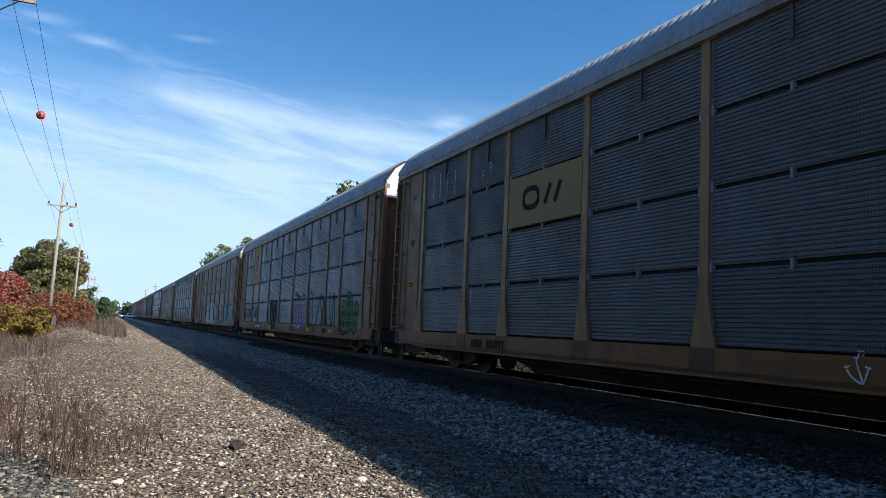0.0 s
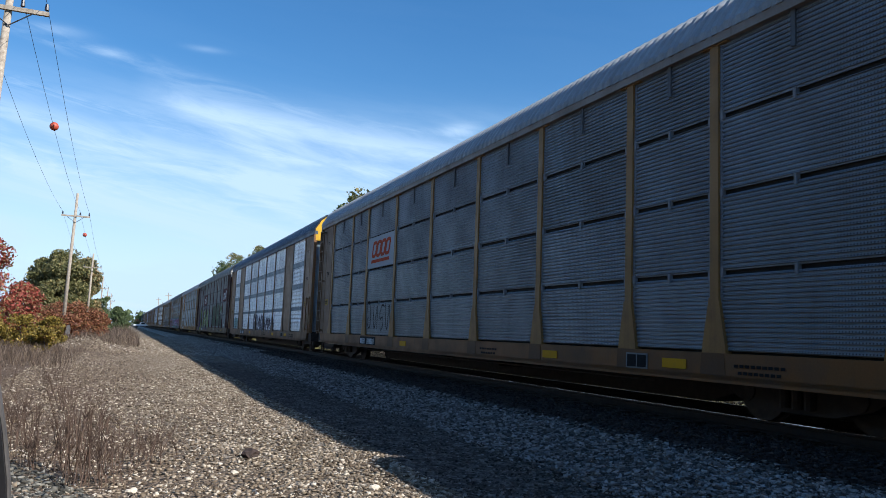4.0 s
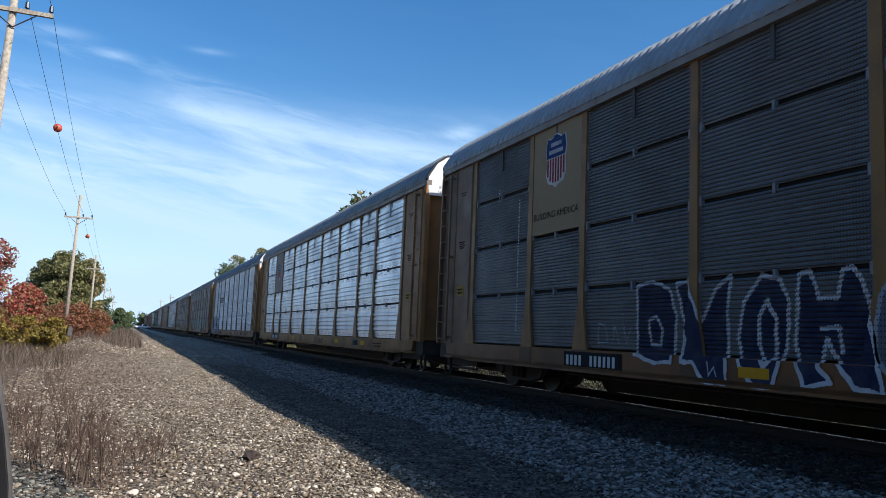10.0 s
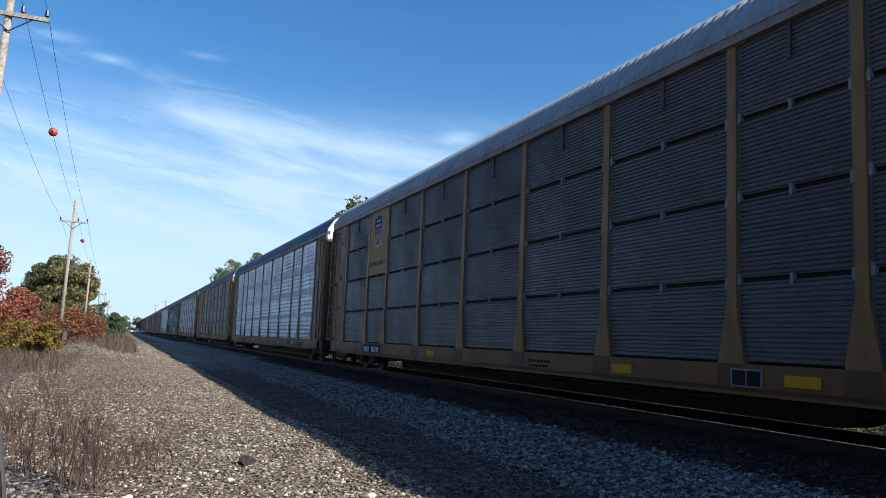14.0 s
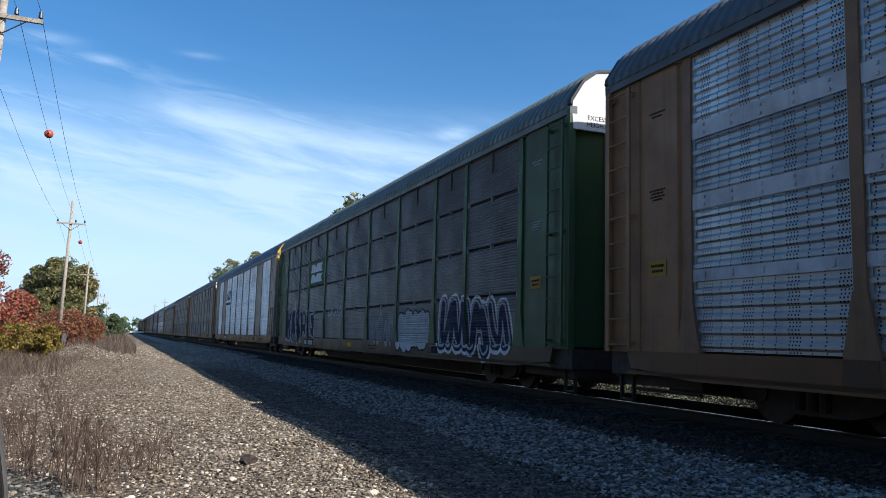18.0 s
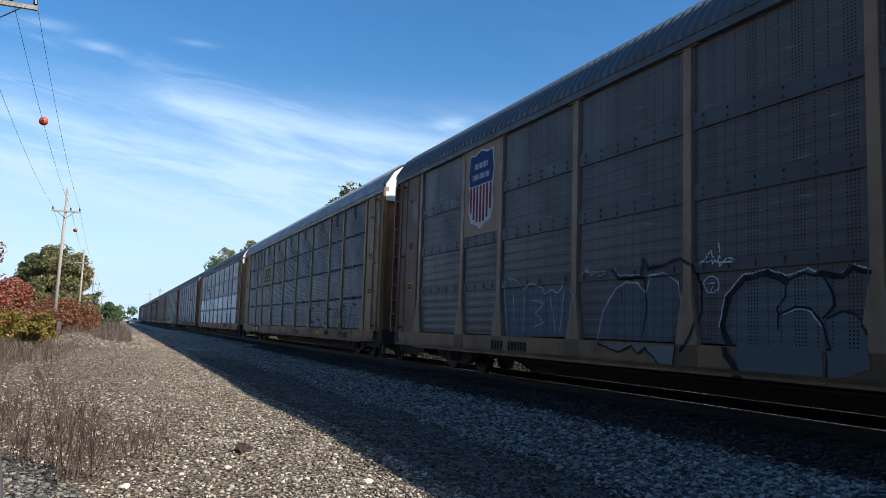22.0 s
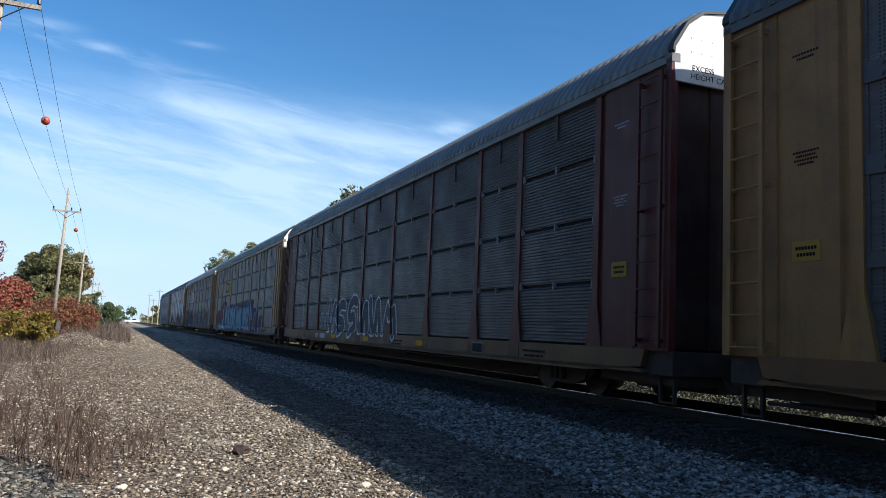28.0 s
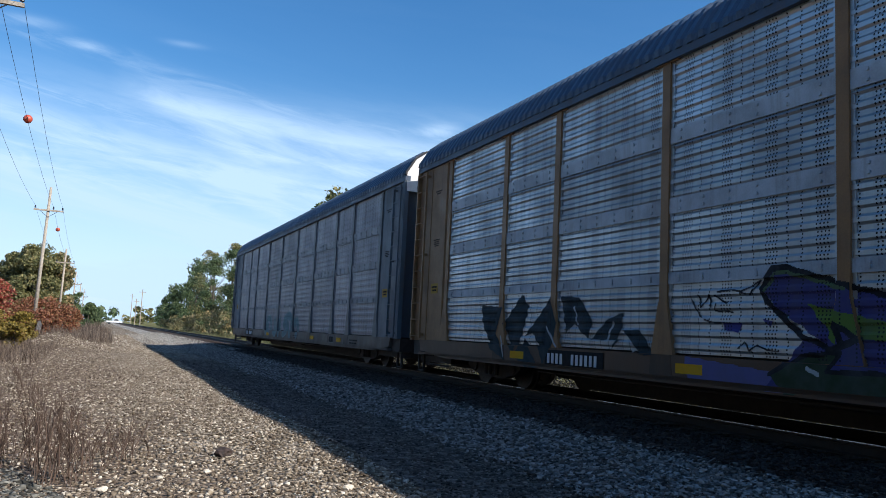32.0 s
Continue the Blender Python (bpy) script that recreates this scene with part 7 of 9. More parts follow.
art.line((0.44, 0.46, 0.48), 0.022, (7.56, 0.89), (7.77, 1.93), (7.56, 2.11), (7.12, 2.06), (6.85, 1.86), (6.53, 1.98), (6.14, 1.87), (6.03, 1.76), (5.76, 1.82), (5.54, 1.74), (5.34, 1.93), (5.07, 1.89), (4.93, 1.69), (5.02, 1.34))
art.line((0.36, 0.41, 0.42), 0.02, (7.24, 1.02), (7.33, 1.75))
art.line((0.36, 0.41, 0.42), 0.02, (6.85, 1.74), (6.85, 1.03))
art.line((0.36, 0.41, 0.42), 0.02, (6.49, 1.65), (6.05, 1.57), (6.38, 1.38), (6.03, 1.19), (6.46, 1.11))
art.line((0.36, 0.41, 0.42), 0.02, (5.83, 1.71), (5.62, 1.05))
art.line((0.36, 0.41, 0.42), 0.02, (5.33, 1.77), (5.45, 1.05))
art.fill((0.115, 0.125, 0.13), (4.22, 0.93), (4.06, 1.40), (3.72, 1.75), (3.40, 1.87), (3.08, 1.82), (2.90, 1.66), (2.79, 1.93), (2.41, 1.96), (2.19, 1.84), (2.05, 1.49), (2.10, 1.09), (2.41, 0.92), (3.18, 0.93))
art.line((0.44, 0.46, 0.48), 0.022, (4.22, 0.93), (4.06, 1.40), (3.72, 1.75), (3.40, 1.87), (3.08, 1.82), (2.90, 1.66), (2.79, 1.93), (2.41, 1.96), (2.12, 1.78), (2.05, 1.32), (2.14, 1.04))
art.line(BLACK, 0.045, (3.78, 2.08), (3.56, 1.92), (2.94, 1.91), (2.99, 2.22), (2.79, 2.03), (2.41, 2.09), (2.10, 2.16), (1.80, 2.05), (1.64, 1.76), (1.62, 1.38), (1.80, 1.04), (1.98, 0.81))
art.line((0.44, 0.46, 0.48), 0.015, (3.73, 2.11), (3.53, 1.97), (2.99, 1.96))
art.line(BLACK, 0.03, (2.94, 1.88), (2.86, 1.45), (2.98, 1.02))
art.line(BLACK, 0.03, (3.56, 1.71), (3.50, 1.55))
art.fill((0.20, 0.19, 0.18), (4.07, 0.85), (3.51, 0.73), (3.14, 0.84), (2.99, 0.72), (2.80, 0.83), (2.42, 0.55), (2.15, 0.56), (2.10, 0.87))
art.line(BLACK, 0.03, (4.07, 0.85), (3.51, 0.73), (3.14, 0.84), (2.99, 0.72), (2.80, 0.83), (2.42, 0.55), (2.15, 0.56), (2.10, 0.87))
art.fill((0.115, 0.125, 0.13), (0.76, 0.53), (1.06, 1.11), (0.95, 1.53), (0.60, 1.77), (0.15, 1.70), (-0.21, 1.81), (-0.49, 1.72), (-0.59, 1.49), (-0.42, 1.22), (-0.51, 0.53))
art.fill((0.115, 0.125, 0.13), (-0.48, 1.27), (-0.69, 1.36), (-0.90, 1.31), (-1.04, 1.10), (-1.10, 0.72), (-0.52, 0.53))
art.line(BLACK, 0.1, (0.83, 0.51), (1.07, 0.80), (1.23, 1.21), (1.10, 1.58), (0.81, 1.81), (0.40, 1.86), (0.12, 1.74))
art.line((0.44, 0.46, 0.48), 0.02, (1.29, 1.16), (1.17, 1.58), (0.84, 1.85), (0.40, 1.90), (0.12, 1.80), (-0.21, 1.87), (-0.65, 1.76), (-0.86, 1.88), (-1.10, 1.82))
art.line(BLACK, 0.06, (-0.38, 1.80), (-0.70, 1.75), (-0.83, 1.84), (-1.09, 1.77))
art.line(BLACK, 0.03, (0.12, 1.75), (0.12, 1.56), (0.25, 1.41), (0.25, 1.15))
art.line(BLACK, 0.03, (0.12, 1.73), (-0.15, 1.82), (-0.43, 1.77), (-0.54, 1.63), (-0.59, 1.42), (-0.42, 1.27))
art.line(BLACK, 0.03, (0.22, 1.32), (-0.03, 1.42), (-0.26, 1.38), (-0.42, 1.20), (-0.53, 0.86), (-0.54, 0.53))
art.line(BLACK, 0.03, (-0.48, 1.27), (-0.69, 1.36), (-0.90, 1.31), (-1.04, 1.10))
art.line((0.44, 0.46, 0.48), 0.015, (0.20, 1.31), (-0.03, 1.39), (-0.26, 1.35), (-0.40, 1.18))
art.line(WHITE, 0.018, (1.62, 2.04), (1.44, 2.22), (1.36, 2.02), (1.28, 2.13), (1.21, 1.99), (1.09, 2.09), (0.95, 2.05))
art.line(WHITE, 0.018, (1.56, 2.08), (0.99, 2.02))
art.line(WHITE, 0.015, (1.28, 2.18), (1.28, 2.32))
art.line(PALE, 0.016, (4.68, 2.03), (4.56, 2.16), (4.37, 2.01), (4.19, 2.11), (4.10, 1.99), (3.95, 2.03))
art.line(PALE, 0.014, (4.66, 2.10), (3.93, 2.06))
art.line((0.44, 0.46, 0.48), 0.02, (1.28, 1.74), (1.31, 1.66), (1.40, 1.63), (1.51, 1.64), (1.58, 1.71), (1.58, 1.79), (1.51, 1.85), (1.40, 1.86), (1.31, 1.82), (1.28, 1.74))
art.line((0.44, 0.46, 0.48), 0.016, (1.52, 1.75), (1.36, 1.78), (1.44, 1.67))
art.done()

c = add(21, "dark ribbed rack car with ochre posts and tan emblem panel", panel=DARK, post=YELLOW, sill=(0.33, 0.23, 0.09), end=(0.35, 0.27, 0.15))
logo(c, 2, 3.15, 4.20, (0.33, 0.26, 0.13), 3, (0.05, 0.05, 0.05), True)
sill_marks(c, 1.0, plates=(4.4, 6.6))
graffiti(c, "A", bay_y(6.05), bay_y(8.7), 0.6, 1.95, 211, 6, 0.015, (BLACK, BLACK, None, None), line=0.014, wild=1.4)

c = add(22, "bright zinc punched rack car with brown posts and yellow sill", "B", (0.52, 0.54, 0.56), (0.27, 0.20, 0.125), (0.40, 0.27, 0.07), (0.33, 0.26, 0.15), ROOF_DARK, strip=(0.30, 0.33, 0.36), mixed=0.12, cap_t=True, tones=(1.5, 1.5, 0.85, 0.9))
comb_emblem(c, bay_y(6.55), bay_y(7.0), 0.60, 0.83, -SILL_X - 0.016, (0.10, 0.02, 0.015), 0.085)
ya, yb = bay_box(2)
plate(c, "emblem_panel", rect(yb, ya, 3.22, 4.0), -PANEL_X - 0.046, (0.50, 0.51, 0.53), "pale painted panel", 0.04)
comb_emblem(c, ya - 0.3, yb + 0.3, 3.38, 3.84, -PANEL_X - 0.053, (0.05, 0.02, 0.03), 0.14)
for y, lo, hi in ((3.2, 2.5, 2.9), (2.75, 2.25, 2.75)):
    band(c, [[(y, lo), (y - 0.25, (lo + hi) / 2), (y - 0.12, hi)]], 0.12, -PANEL_X - 0.05, (0.10, 0.11, 0.12))
sill_marks(c, 2.0)

c = add(23, "pale grey punched rack car with red ends, posts and sill", "B", (0.34, 0.37, 0.40), (0.17, 0.05, 0.035), (0.17, 0.04, 0.03), RED, ROOF_DARK, strip=(0.40, 0.43, 0.46))
sill_marks(c, 1.2, WHITE, None)
graffiti(c, "B", bay_y(2.6), bay_y(5.0), 0.55, 1.8, 231, 6, 0.10, (None, (0.05, 0.20, 0.22), None, None), line=0.05)
bars(c, bay_y(6.9), bay_y(6.1), 3.3, 3.5, 8, -PANEL_X - 0.03, (0.25, 0.06, 0.05))

c = add(24, "worn grey punched rack car with ochre posts and yellow block emblem", "B", (0.20, 0.225, 0.25), (0.36, 0.25, 0.11), (0.26, 0.22, 0.17), (0.31, 0.25, 0.17), ROOF_DARK, strip=(0.25, 0.28, 0.30), mixed=0.15)
logo(c, 2, 3.75, 4.65, None, 3, (0.50, 0.32, 0.03), True)
sill_marks(c, 2.1, WHITE, None, plates=(0.4,))
graffiti(c, "B", bay_y(0.0), bay_y(2.6), 0.9, 1.95, 241, 8, 0.06, ((0.3, 0.32, 0.34), (0.44, 0.46, 0.48), None, None), line=0.04, wild=0.9)
graffiti(c, "B", bay_y(3.05), bay_y(4.0), 0.55, 1.85, 242, 4, 0.15, ((0.46, 0.48, 0.50), (0.30, 0.32, 0.34), None, None), line=0.03)
graffiti(c, "B", bay_y(4.1), bay_y(6.2), 0.52, 1.5, 243, 5, 0.14, ((0.36, 0.36, 0.37), (0.16, 0.16, 0.17), None, None), line=0.03)

c = add(25, "charcoal punched rack car with ochre posts and pastel sprayed lettering", "B", (0.095, 0.10, 0.11), YELLOW, (0.26, 0.20, 0.11), (0.36, 0.26, 0.11), ROOF_DARK, strip=(0.09, 0.095, 0.105))
sill_marks(c, 1.9, WHITE, None, plates=(5.6, 7.6))
graffiti(c, "B", bay_y(0.1), bay_y(2.0), 0.95, 1.75, 251, 5, 0.04, (None, (0.32, 0.36, 0.38), None, None), line=0.03)
graffiti(c, "B", bay_y(4.2), bay_y(6.8), 0.52, 1.75, 252, 8, 0.09, ([(0.20, 0.155, 0.18), (0.19, 0.19, 0.20)], (0.06, 0.055, 0.06), None, (0.17, 0.18, 0.18)), halo=0.05, line=0.05)

c = add(26, "dark ribbed rack car with maroon posts and big white lettering", panel=(0.085, 0.087, 0.095), post=(0.10, 0.018, 0.016), sill=(0.20, 0.16, 0.07), end=(0.095, 0.015, 0.016), roof=(0.17, 0.18, 0.18), door=(0.025, 0.01, 0.012))
pinhole_light(c, 46, ((10.4, 1.0, 2.4), (10.5, 3.5, 4.3), (11.6, 4.4, 4.8)))
sill_marks(c, 2.0, WHITE, None, plates=(2.95, 4.3, 5.9))
graffiti(c, "A", bay_y(2.05), bay_y(2.95), 0.95, 1.75, 261, 5, 0.03, (None, (0.34, 0.35, 0.37), None, None), line=0.025, wild=1.0)
graffiti(c, "A", bay_y(2.4), bay_y(5.3), 0.6, 2.35, 262, 6, 0.17, ((0.12, 0.125, 0.135), (0.50, 0.51, 0.53), None, None), line=0.06)

c = add(27, "dark ribbed rack car with tan posts and sky blue sprayed lettering", panel=(0.145, 0.155, 0.17), post=(0.34, 0.26, 0.13), sill=(0.16, 0.14, 0.14), end=(0.32, 0.25, 0.14), roof=(0.17, 0.215, 0.21), eave=(0.27, 0.21, 0.12))
ring_emblem(c, 2, 3.15, 4.20, (0.37, 0.245, 0.095), (0.02, 0.02, 0.02))
pinhole_light(c, 3, ((12.1, 4.5, 5.05), (12.1, 3.75, 4.3), (11.7, 4.4, 4.7), (11.6, 1.0, 2.6), (11.2, 2.3, 2.9), (10.7, 4.2, 4.4), (10.2, 4.0, 4.2), (10.9, 2.2, 2.8)))
sill_marks(c, 1.82, WHITE, BLACK, plates=(-0.02, 1.37, 4.93, 6.0, 7.02))
art = Mural(c, "A")
art.fill((0.16, 0.045, 0.06), (12.55, 1.58), (11.96, 1.99), (9.87, 2.05), (8.90, 2.66), (7.92, 2.73), (6.90, 2.65), (6.41, 2.37), (6.44, 1.19), (8.08, 0.91), (9.65, 0.91), (10.74, 0.79), (11.23, 0.53), (12.35, 0.62))
art.fill((0.10, 0.12, 0.045), (10.63, 1.02), (11.24, 0.93), (11.23, 0.55), (10.39, 0.54))
art.fill((0.30, 0.09, 0.12), (9.87, 1.90), (9.56, 1.89), (9.45, 1.23), (9.75, 1.26))
art.shape((0.20, 0.38, 0.47), (0.05, 0.016, 0.026), 0.06, (10.75, 0.98), (10.23, 1.36), (9.80, 1.12), (9.65, 0.84), (9.26, 0.59), (9.85, 0.52), (10.39, 0.72))
art.shape((0.20, 0.38, 0.47), (0.05, 0.016, 0.026), 0.09, (8.81, 2.12), (7.85, 2.48), (7.63, 2.58), (7.57, 2.09), (7.78, 1.87), (7.65, 1.40), (7.38, 1.00), (7.20, 0.73), (8.81, 0.53), (9.26, 0.86), (9.45, 1.06), (8.72, 1.46), (8.24, 1.34), (8.77, 1.72))
art.shape((0.20, 0.38, 0.47), (0.05, 0.016, 0.026), 0.09, (7.46, 2.55), (6.91, 2.32), (6.42, 1.91), (6.44, 0.99), (6.94, 0.91), (7.19, 0.95), (7.44, 1.28), (7.58, 1.63), (7.24, 1.90), (7.37, 2.08))
art.fill((0.045, 0.012, 0.022), (7.78, 1.87), (7.43, 2.08), (7.27, 1.90), (7.38, 1.51), (7.65, 1.51))
art.fill((0.20, 0.15, 0.08), (7.61, 1.75), (7.47, 1.83), (7.47, 1.62))
art.line((0.42, 0.48, 0.52), 0.03, (10.34, 0.96), (10.06, 0.82), (9.85, 0.62))
art.line((0.42, 0.48, 0.52), 0.035, (7.75, 1.45), (7.58, 1.17), (7.32, 0.95))
art.line((0.42, 0.48, 0.52), 0.03, (8.56, 2.17), (7.92, 2.37))
art.line((0.05, 0.10, 0.30), 0.09, (8.99, 0.87), (8.56, 1.08), (7.94, 0.92))
art.line((0.045, 0.012, 0.022), 0.07, (8.64, 1.53), (8.08, 1.24))
art.line((0.36, 0.26, 0.30), 0.02, (11.39, 1.40), (11.01, 1.64), (11.25, 1.24), (10.76, 1.56))
art.fill((0.085, 0.085, 0.125), (6.40, 0.52), (6.42, 2.05), (4.6, 2.42), (2.0, 2.40), (-1.3, 2.50), (-4.0, 2.60), (-4.8, 2.40), (-4.9, 0.52))
art.tag((0.035, 0.03, 0.05), 0.62, 6.1, -4.6, 0.75, 2.15, 11, 273, 0.35)
art.tag((0.15, 0.28, 0.35), 0.42, 6.1, -4.6, 0.75, 2.15, 11, 273, 0.35)
art.tag((0.27, 0.37, 0.41), 0.10, 6.0, -4.7, 0.85, 2.25, 11, 273, 0.35)
art.shape((0.20, 0.36, 0.45), (0.05, 0.03, 0.06), 0.07, (-3.95, 0.58), (-3.75, 1.60), (-4.10, 2.35), (-4.55, 2.42), (-5.05, 2.05), (-5.0, 1.30), (-4.85, 0.60), (-4.35, 0.62), (-4.45, 1.55), (-4.2, 0.58))
art.fill((0.055, 0.035, 0.16), (-4.9, 0.52), (-4.95, 1.75), (-5.8, 2.05), (-6.9, 1.95), (-7.6, 1.75), (-8.3, 1.55), (-8.7, 1.05), (-8.65, 0.52))
art.fill((0.12, 0.016, 0.022), (-4.95, 2.62), (-5.9, 2.45), (-5.55, 1.95), (-5.75, 1.05), (-4.95, 0.98))
art.fill((0.07, 0.17, 0.36), (-5.05, 2.05), (-5.45, 1.75), (-5.72, 1.32), (-5.08, 1.32))
art.line((0.40, 0.46, 0.50), 0.05, (-5.72, 1.36), (-5.06, 1.36))
art.line((0.40, 0.46, 0.50), 0.04, (-5.55, 1.62), (-5.12, 1.62))
art.fill((0.22, 0.27, 0.20), (-5.95, 0.85), (-6.0, 1.35), (-6.25, 1.75), (-6.7, 1.72), (-7.0, 1.45), (-6.95, 0.85), (-6.5, 0.70))
art.fill((0.085, 0.042, 0.028), (-6.15, 0.88), (-6.2, 1.40), (-6.45, 1.66), (-6.8, 1.50), (-6.9, 0.95), (-6.5, 0.82))
art.tag((0.16, 0.11, 0.07), 0.04, -6.18, -6.86, 0.95, 1.5, 5, 274)
art.fill((0.24, 0.29, 0.21), (-6.85, 2.05), (-7.2, 2.0), (-7.3, 1.45), (-6.95, 1.5))
art.fill((0.24, 0.29, 0.21), (-7.55, 1.35), (-7.95, 1.25), (-8.0, 0.95), (-7.5, 1.10))
art.fill((0.24, 0.29, 0.21), (-7.72, 1.75), (-8.05, 1.65), (-8.15, 1.35), (-7.75, 1.30))
art.fill((0.22, 0.30, 0.24), (-8.15, 0.86), (-8.55, 0.86), (-8.62, 0.53), (-8.22, 0.53))
art.fill((0.24, 0.29, 0.21), (-5.05, 0.95), (-5.4, 0.80), (-5.25, 0.60), (-5.02, 0.62))
art.fill((0.06, 0.016, 0.018), (-8.7, 0.92), (-8.55, 1.5), (-9.1, 1.65), (-9.3, 0.92))
art.line(BLACK, 0.03, (14.06, 4.42), (13.80, 4.22), (14.05, 3.66))
art.line(BLACK, 0.035, (14.12, 3.27), (13.76, 3.52), (13.55, 3.11), (13.90, 2.76), (13.53, 2.63))
art.line(BLACK, 0.03, (14.01, 1.50), (13.65, 1.55), (13.81, 1.31), (13.29, 1.50))
art.done()

c = add(28, "dark ribbed rack car with ochre posts and navy sprayed lettering", panel=DARK, post=(0.32, 0.245, 0.13), sill=(0.09, 0.08, 0.10), end=(0.30, 0.24, 0.15), eave=(0.27, 0.23, 0.16))
ring_emblem(c, 2, 3.15, 4.20, (0.50, 0.51, 0.54), (0.22, 0.02, 0.02), 0.06, 0.14)
pinhole_light(c, 4, ((12.0, 4.3, 4.8), (11.9, 3.6, 3.9), (10.4, 3.4, 3.6), (8.4, 3.9, 4.1)))
sill_marks(c, 2.06, WHITE, BLACK, plates=(0.2, 1.75, 3.3, 4.9, 6.2))
art = Mural(c, "A")
art.fill((0.014, 0.024, 0.062), (13.65, 1.33), (12.74, 2.18), (11.10, 2.33), (9.98, 2.11), (7.97, 2.09), (7.07, 2.12), (6.14, 2.14), (5.67, 2.38), (5.23, 2.14), (4.78, 1.87), (4.32, 1.62), (4.00, 1.48), (4.03, 0.51), (5.89, 0.55), (8.35, 0.62), (13.20, 0.51))
art.tag(BLACK, 0.40, 12.9, 4.2, 0.75, 2.0, 8, 281)
art.tag((0.028, 0.062, 0.16), 0.26, 12.9, 4.2, 0.75, 2.0, 8, 281)
art.tag((0.05, 0.11, 0.20), 0.07, 12.85, 4.15, 0.80, 2.05, 8, 281)
art.line((0.17, 0.045, 0.12), 0.14, (12.57, 2.30), (9.98, 2.31))
art.line((0.17, 0.045, 0.12), 0.16, (7.59, 2.22), (6.14, 2.22), (5.66, 2.42), (5.11, 2.28), (4.68, 1.91), (4.31, 1.79))
art.line(BLACK, 0.07, (12.74, 2.22), (12.68, 0.99))
art.line(BLACK, 0.07, (9.91, 2.07), (9.63, 1.04))
art.line(BLACK, 0.07, (7.68, 2.10), (7.77, 1.62), (7.50, 1.08))
art.line(BLACK, 0.07, (6.14, 2.14), (6.22, 1.63))
art.line(BLACK, 0.07, (5.61, 2.10), (4.89, 1.97), (4.68, 1.58))
art.line((0.46, 0.54, 0.58), 0.035, (12.12, 1.98), (12.34, 1.33))
art.line((0.46, 0.54, 0.58), 0.035, (10.79, 1.93), (10.98, 1.17))
art.line((0.46, 0.54, 0.58), 0.035, (10.17, 1.90), (10.41, 1.10))
art.line((0.46, 0.54, 0.58), 0.035, (9.53, 1.74), (9.28, 1.46), (9.16, 0.92))
art.line((0.46, 0.54, 0.58), 0.035, (8.94, 1.39), (8.83, 1.16))
art.line((0.46, 0.54, 0.58), 0.035, (8.31, 1.79), (8.31, 1.48))
art.line((0.46, 0.54, 0.58), 0.035, (7.92, 1.96), (7.91, 1.62), (8.20, 1.19))
art.line((0.46, 0.54, 0.58), 0.035, (7.37, 1.58), (7.32, 1.37))
art.line((0.46, 0.54, 0.58), 0.035, (6.40, 1.88), (6.48, 1.42))
art.line((0.46, 0.54, 0.58), 0.035, (6.29, 1.42), (6.59, 1.04))
art.line((0.46, 0.54, 0.58), 0.035, (5.77, 2.03), (5.71, 1.87))
art.line((0.46, 0.54, 0.58), 0.035, (4.84, 1.75), (5.13, 1.36))
art.line((0.46, 0.54, 0.58), 0.035, (5.75, 1.19), (5.65, 1.01))
art.line((0.46, 0.54, 0.58), 0.035, (4.74, 1.54), (4.66, 1.31), (4.64, 1.24))
art.line((0.46, 0.54, 0.58), 0.035, (11.57, 0.77), (11.35, 0.97), (11.19, 0.75))
art.line((0.46, 0.54, 0.58), 0.035, (4.60, 0.81), (4.50, 0.69))
art.line((0.08, 0.24, 0.26), 0.07, (7.07, 2.01), (7.07, 1.89))
art.line((0.08, 0.24, 0.26), 0.07, (6.01, 1.92), (6.08, 1.81))
art.line((0.08, 0.24, 0.26), 0.07, (5.61, 1.46), (5.40, 1.16))
art.line((0.08, 0.24, 0.26), 0.07, (9.90, 1.75), (9.82, 1.18))
art.line((0.26, 0.30, 0.08), 0.04, (6.44, 1.53), (6.30, 1.21))
art.line((0.26, 0.30, 0.08), 0.04, (5.33, 1.65), (5.36, 1.53))
art.line((0.26, 0.30, 0.08), 0.04, (5.30, 1.80), (5.39, 1.66))
art.done()
graffiti(c, "A", bay_y(3.35), bay_y(8.6), 0.52, 2.45, 282, 7, 0.20, ((0.075, 0.08, 0.098), (0.05, 0.05, 0.06), None, (0.14, 0.155, 0.175)), halo=0.0, line=0.06, wild=1.0)

c = add(29, "zinc punched rack car with brown posts and indigo shapes", "B", (0.44, 0.47, 0.50), (0.30, 0.21, 0.11), (0.14, 0.12, 0.10), (0.33, 0.25, 0.14), ROOF_BLUE, strip=(0.48, 0.52, 0.56))
logo(c, 6, 3.25, 3.95, (0.42, 0.45, 0.47), 4, (0.40, 0.05, 0.04), True, slant=0.12)
sill_marks(c, 1.95, WHITE, BLACK, plates=(1.4, 3.2, 4.7, 6.0))
art = Mural(c, "B")
art.fill((0.02, 0.033, 0.04), (10.61, 1.71), (9.56, 1.66), (9.80, 1.13), (9.33, 0.58), (9.99, 0.79), (10.49, 1.26))
art.fill((0.02, 0.033, 0.04), (9.54, 1.33), (8.84, 1.91), (8.57, 1.65), (8.78, 1.14), (9.07, 0.69))
art.fill((0.02, 0.033, 0.04), (8.71, 1.08), (8.19, 1.46), (7.75, 1.84), (7.49, 1.34), (7.58, 0.99), (7.89, 0.56), (8.03, 0.85), (8.41, 1.15))
art.fill((0.02, 0.033, 0.04), (7.42, 1.83), (6.84, 1.79), (6.43, 1.40), (6.56, 1.07), (6.97, 1.34), (7.22, 1.17))
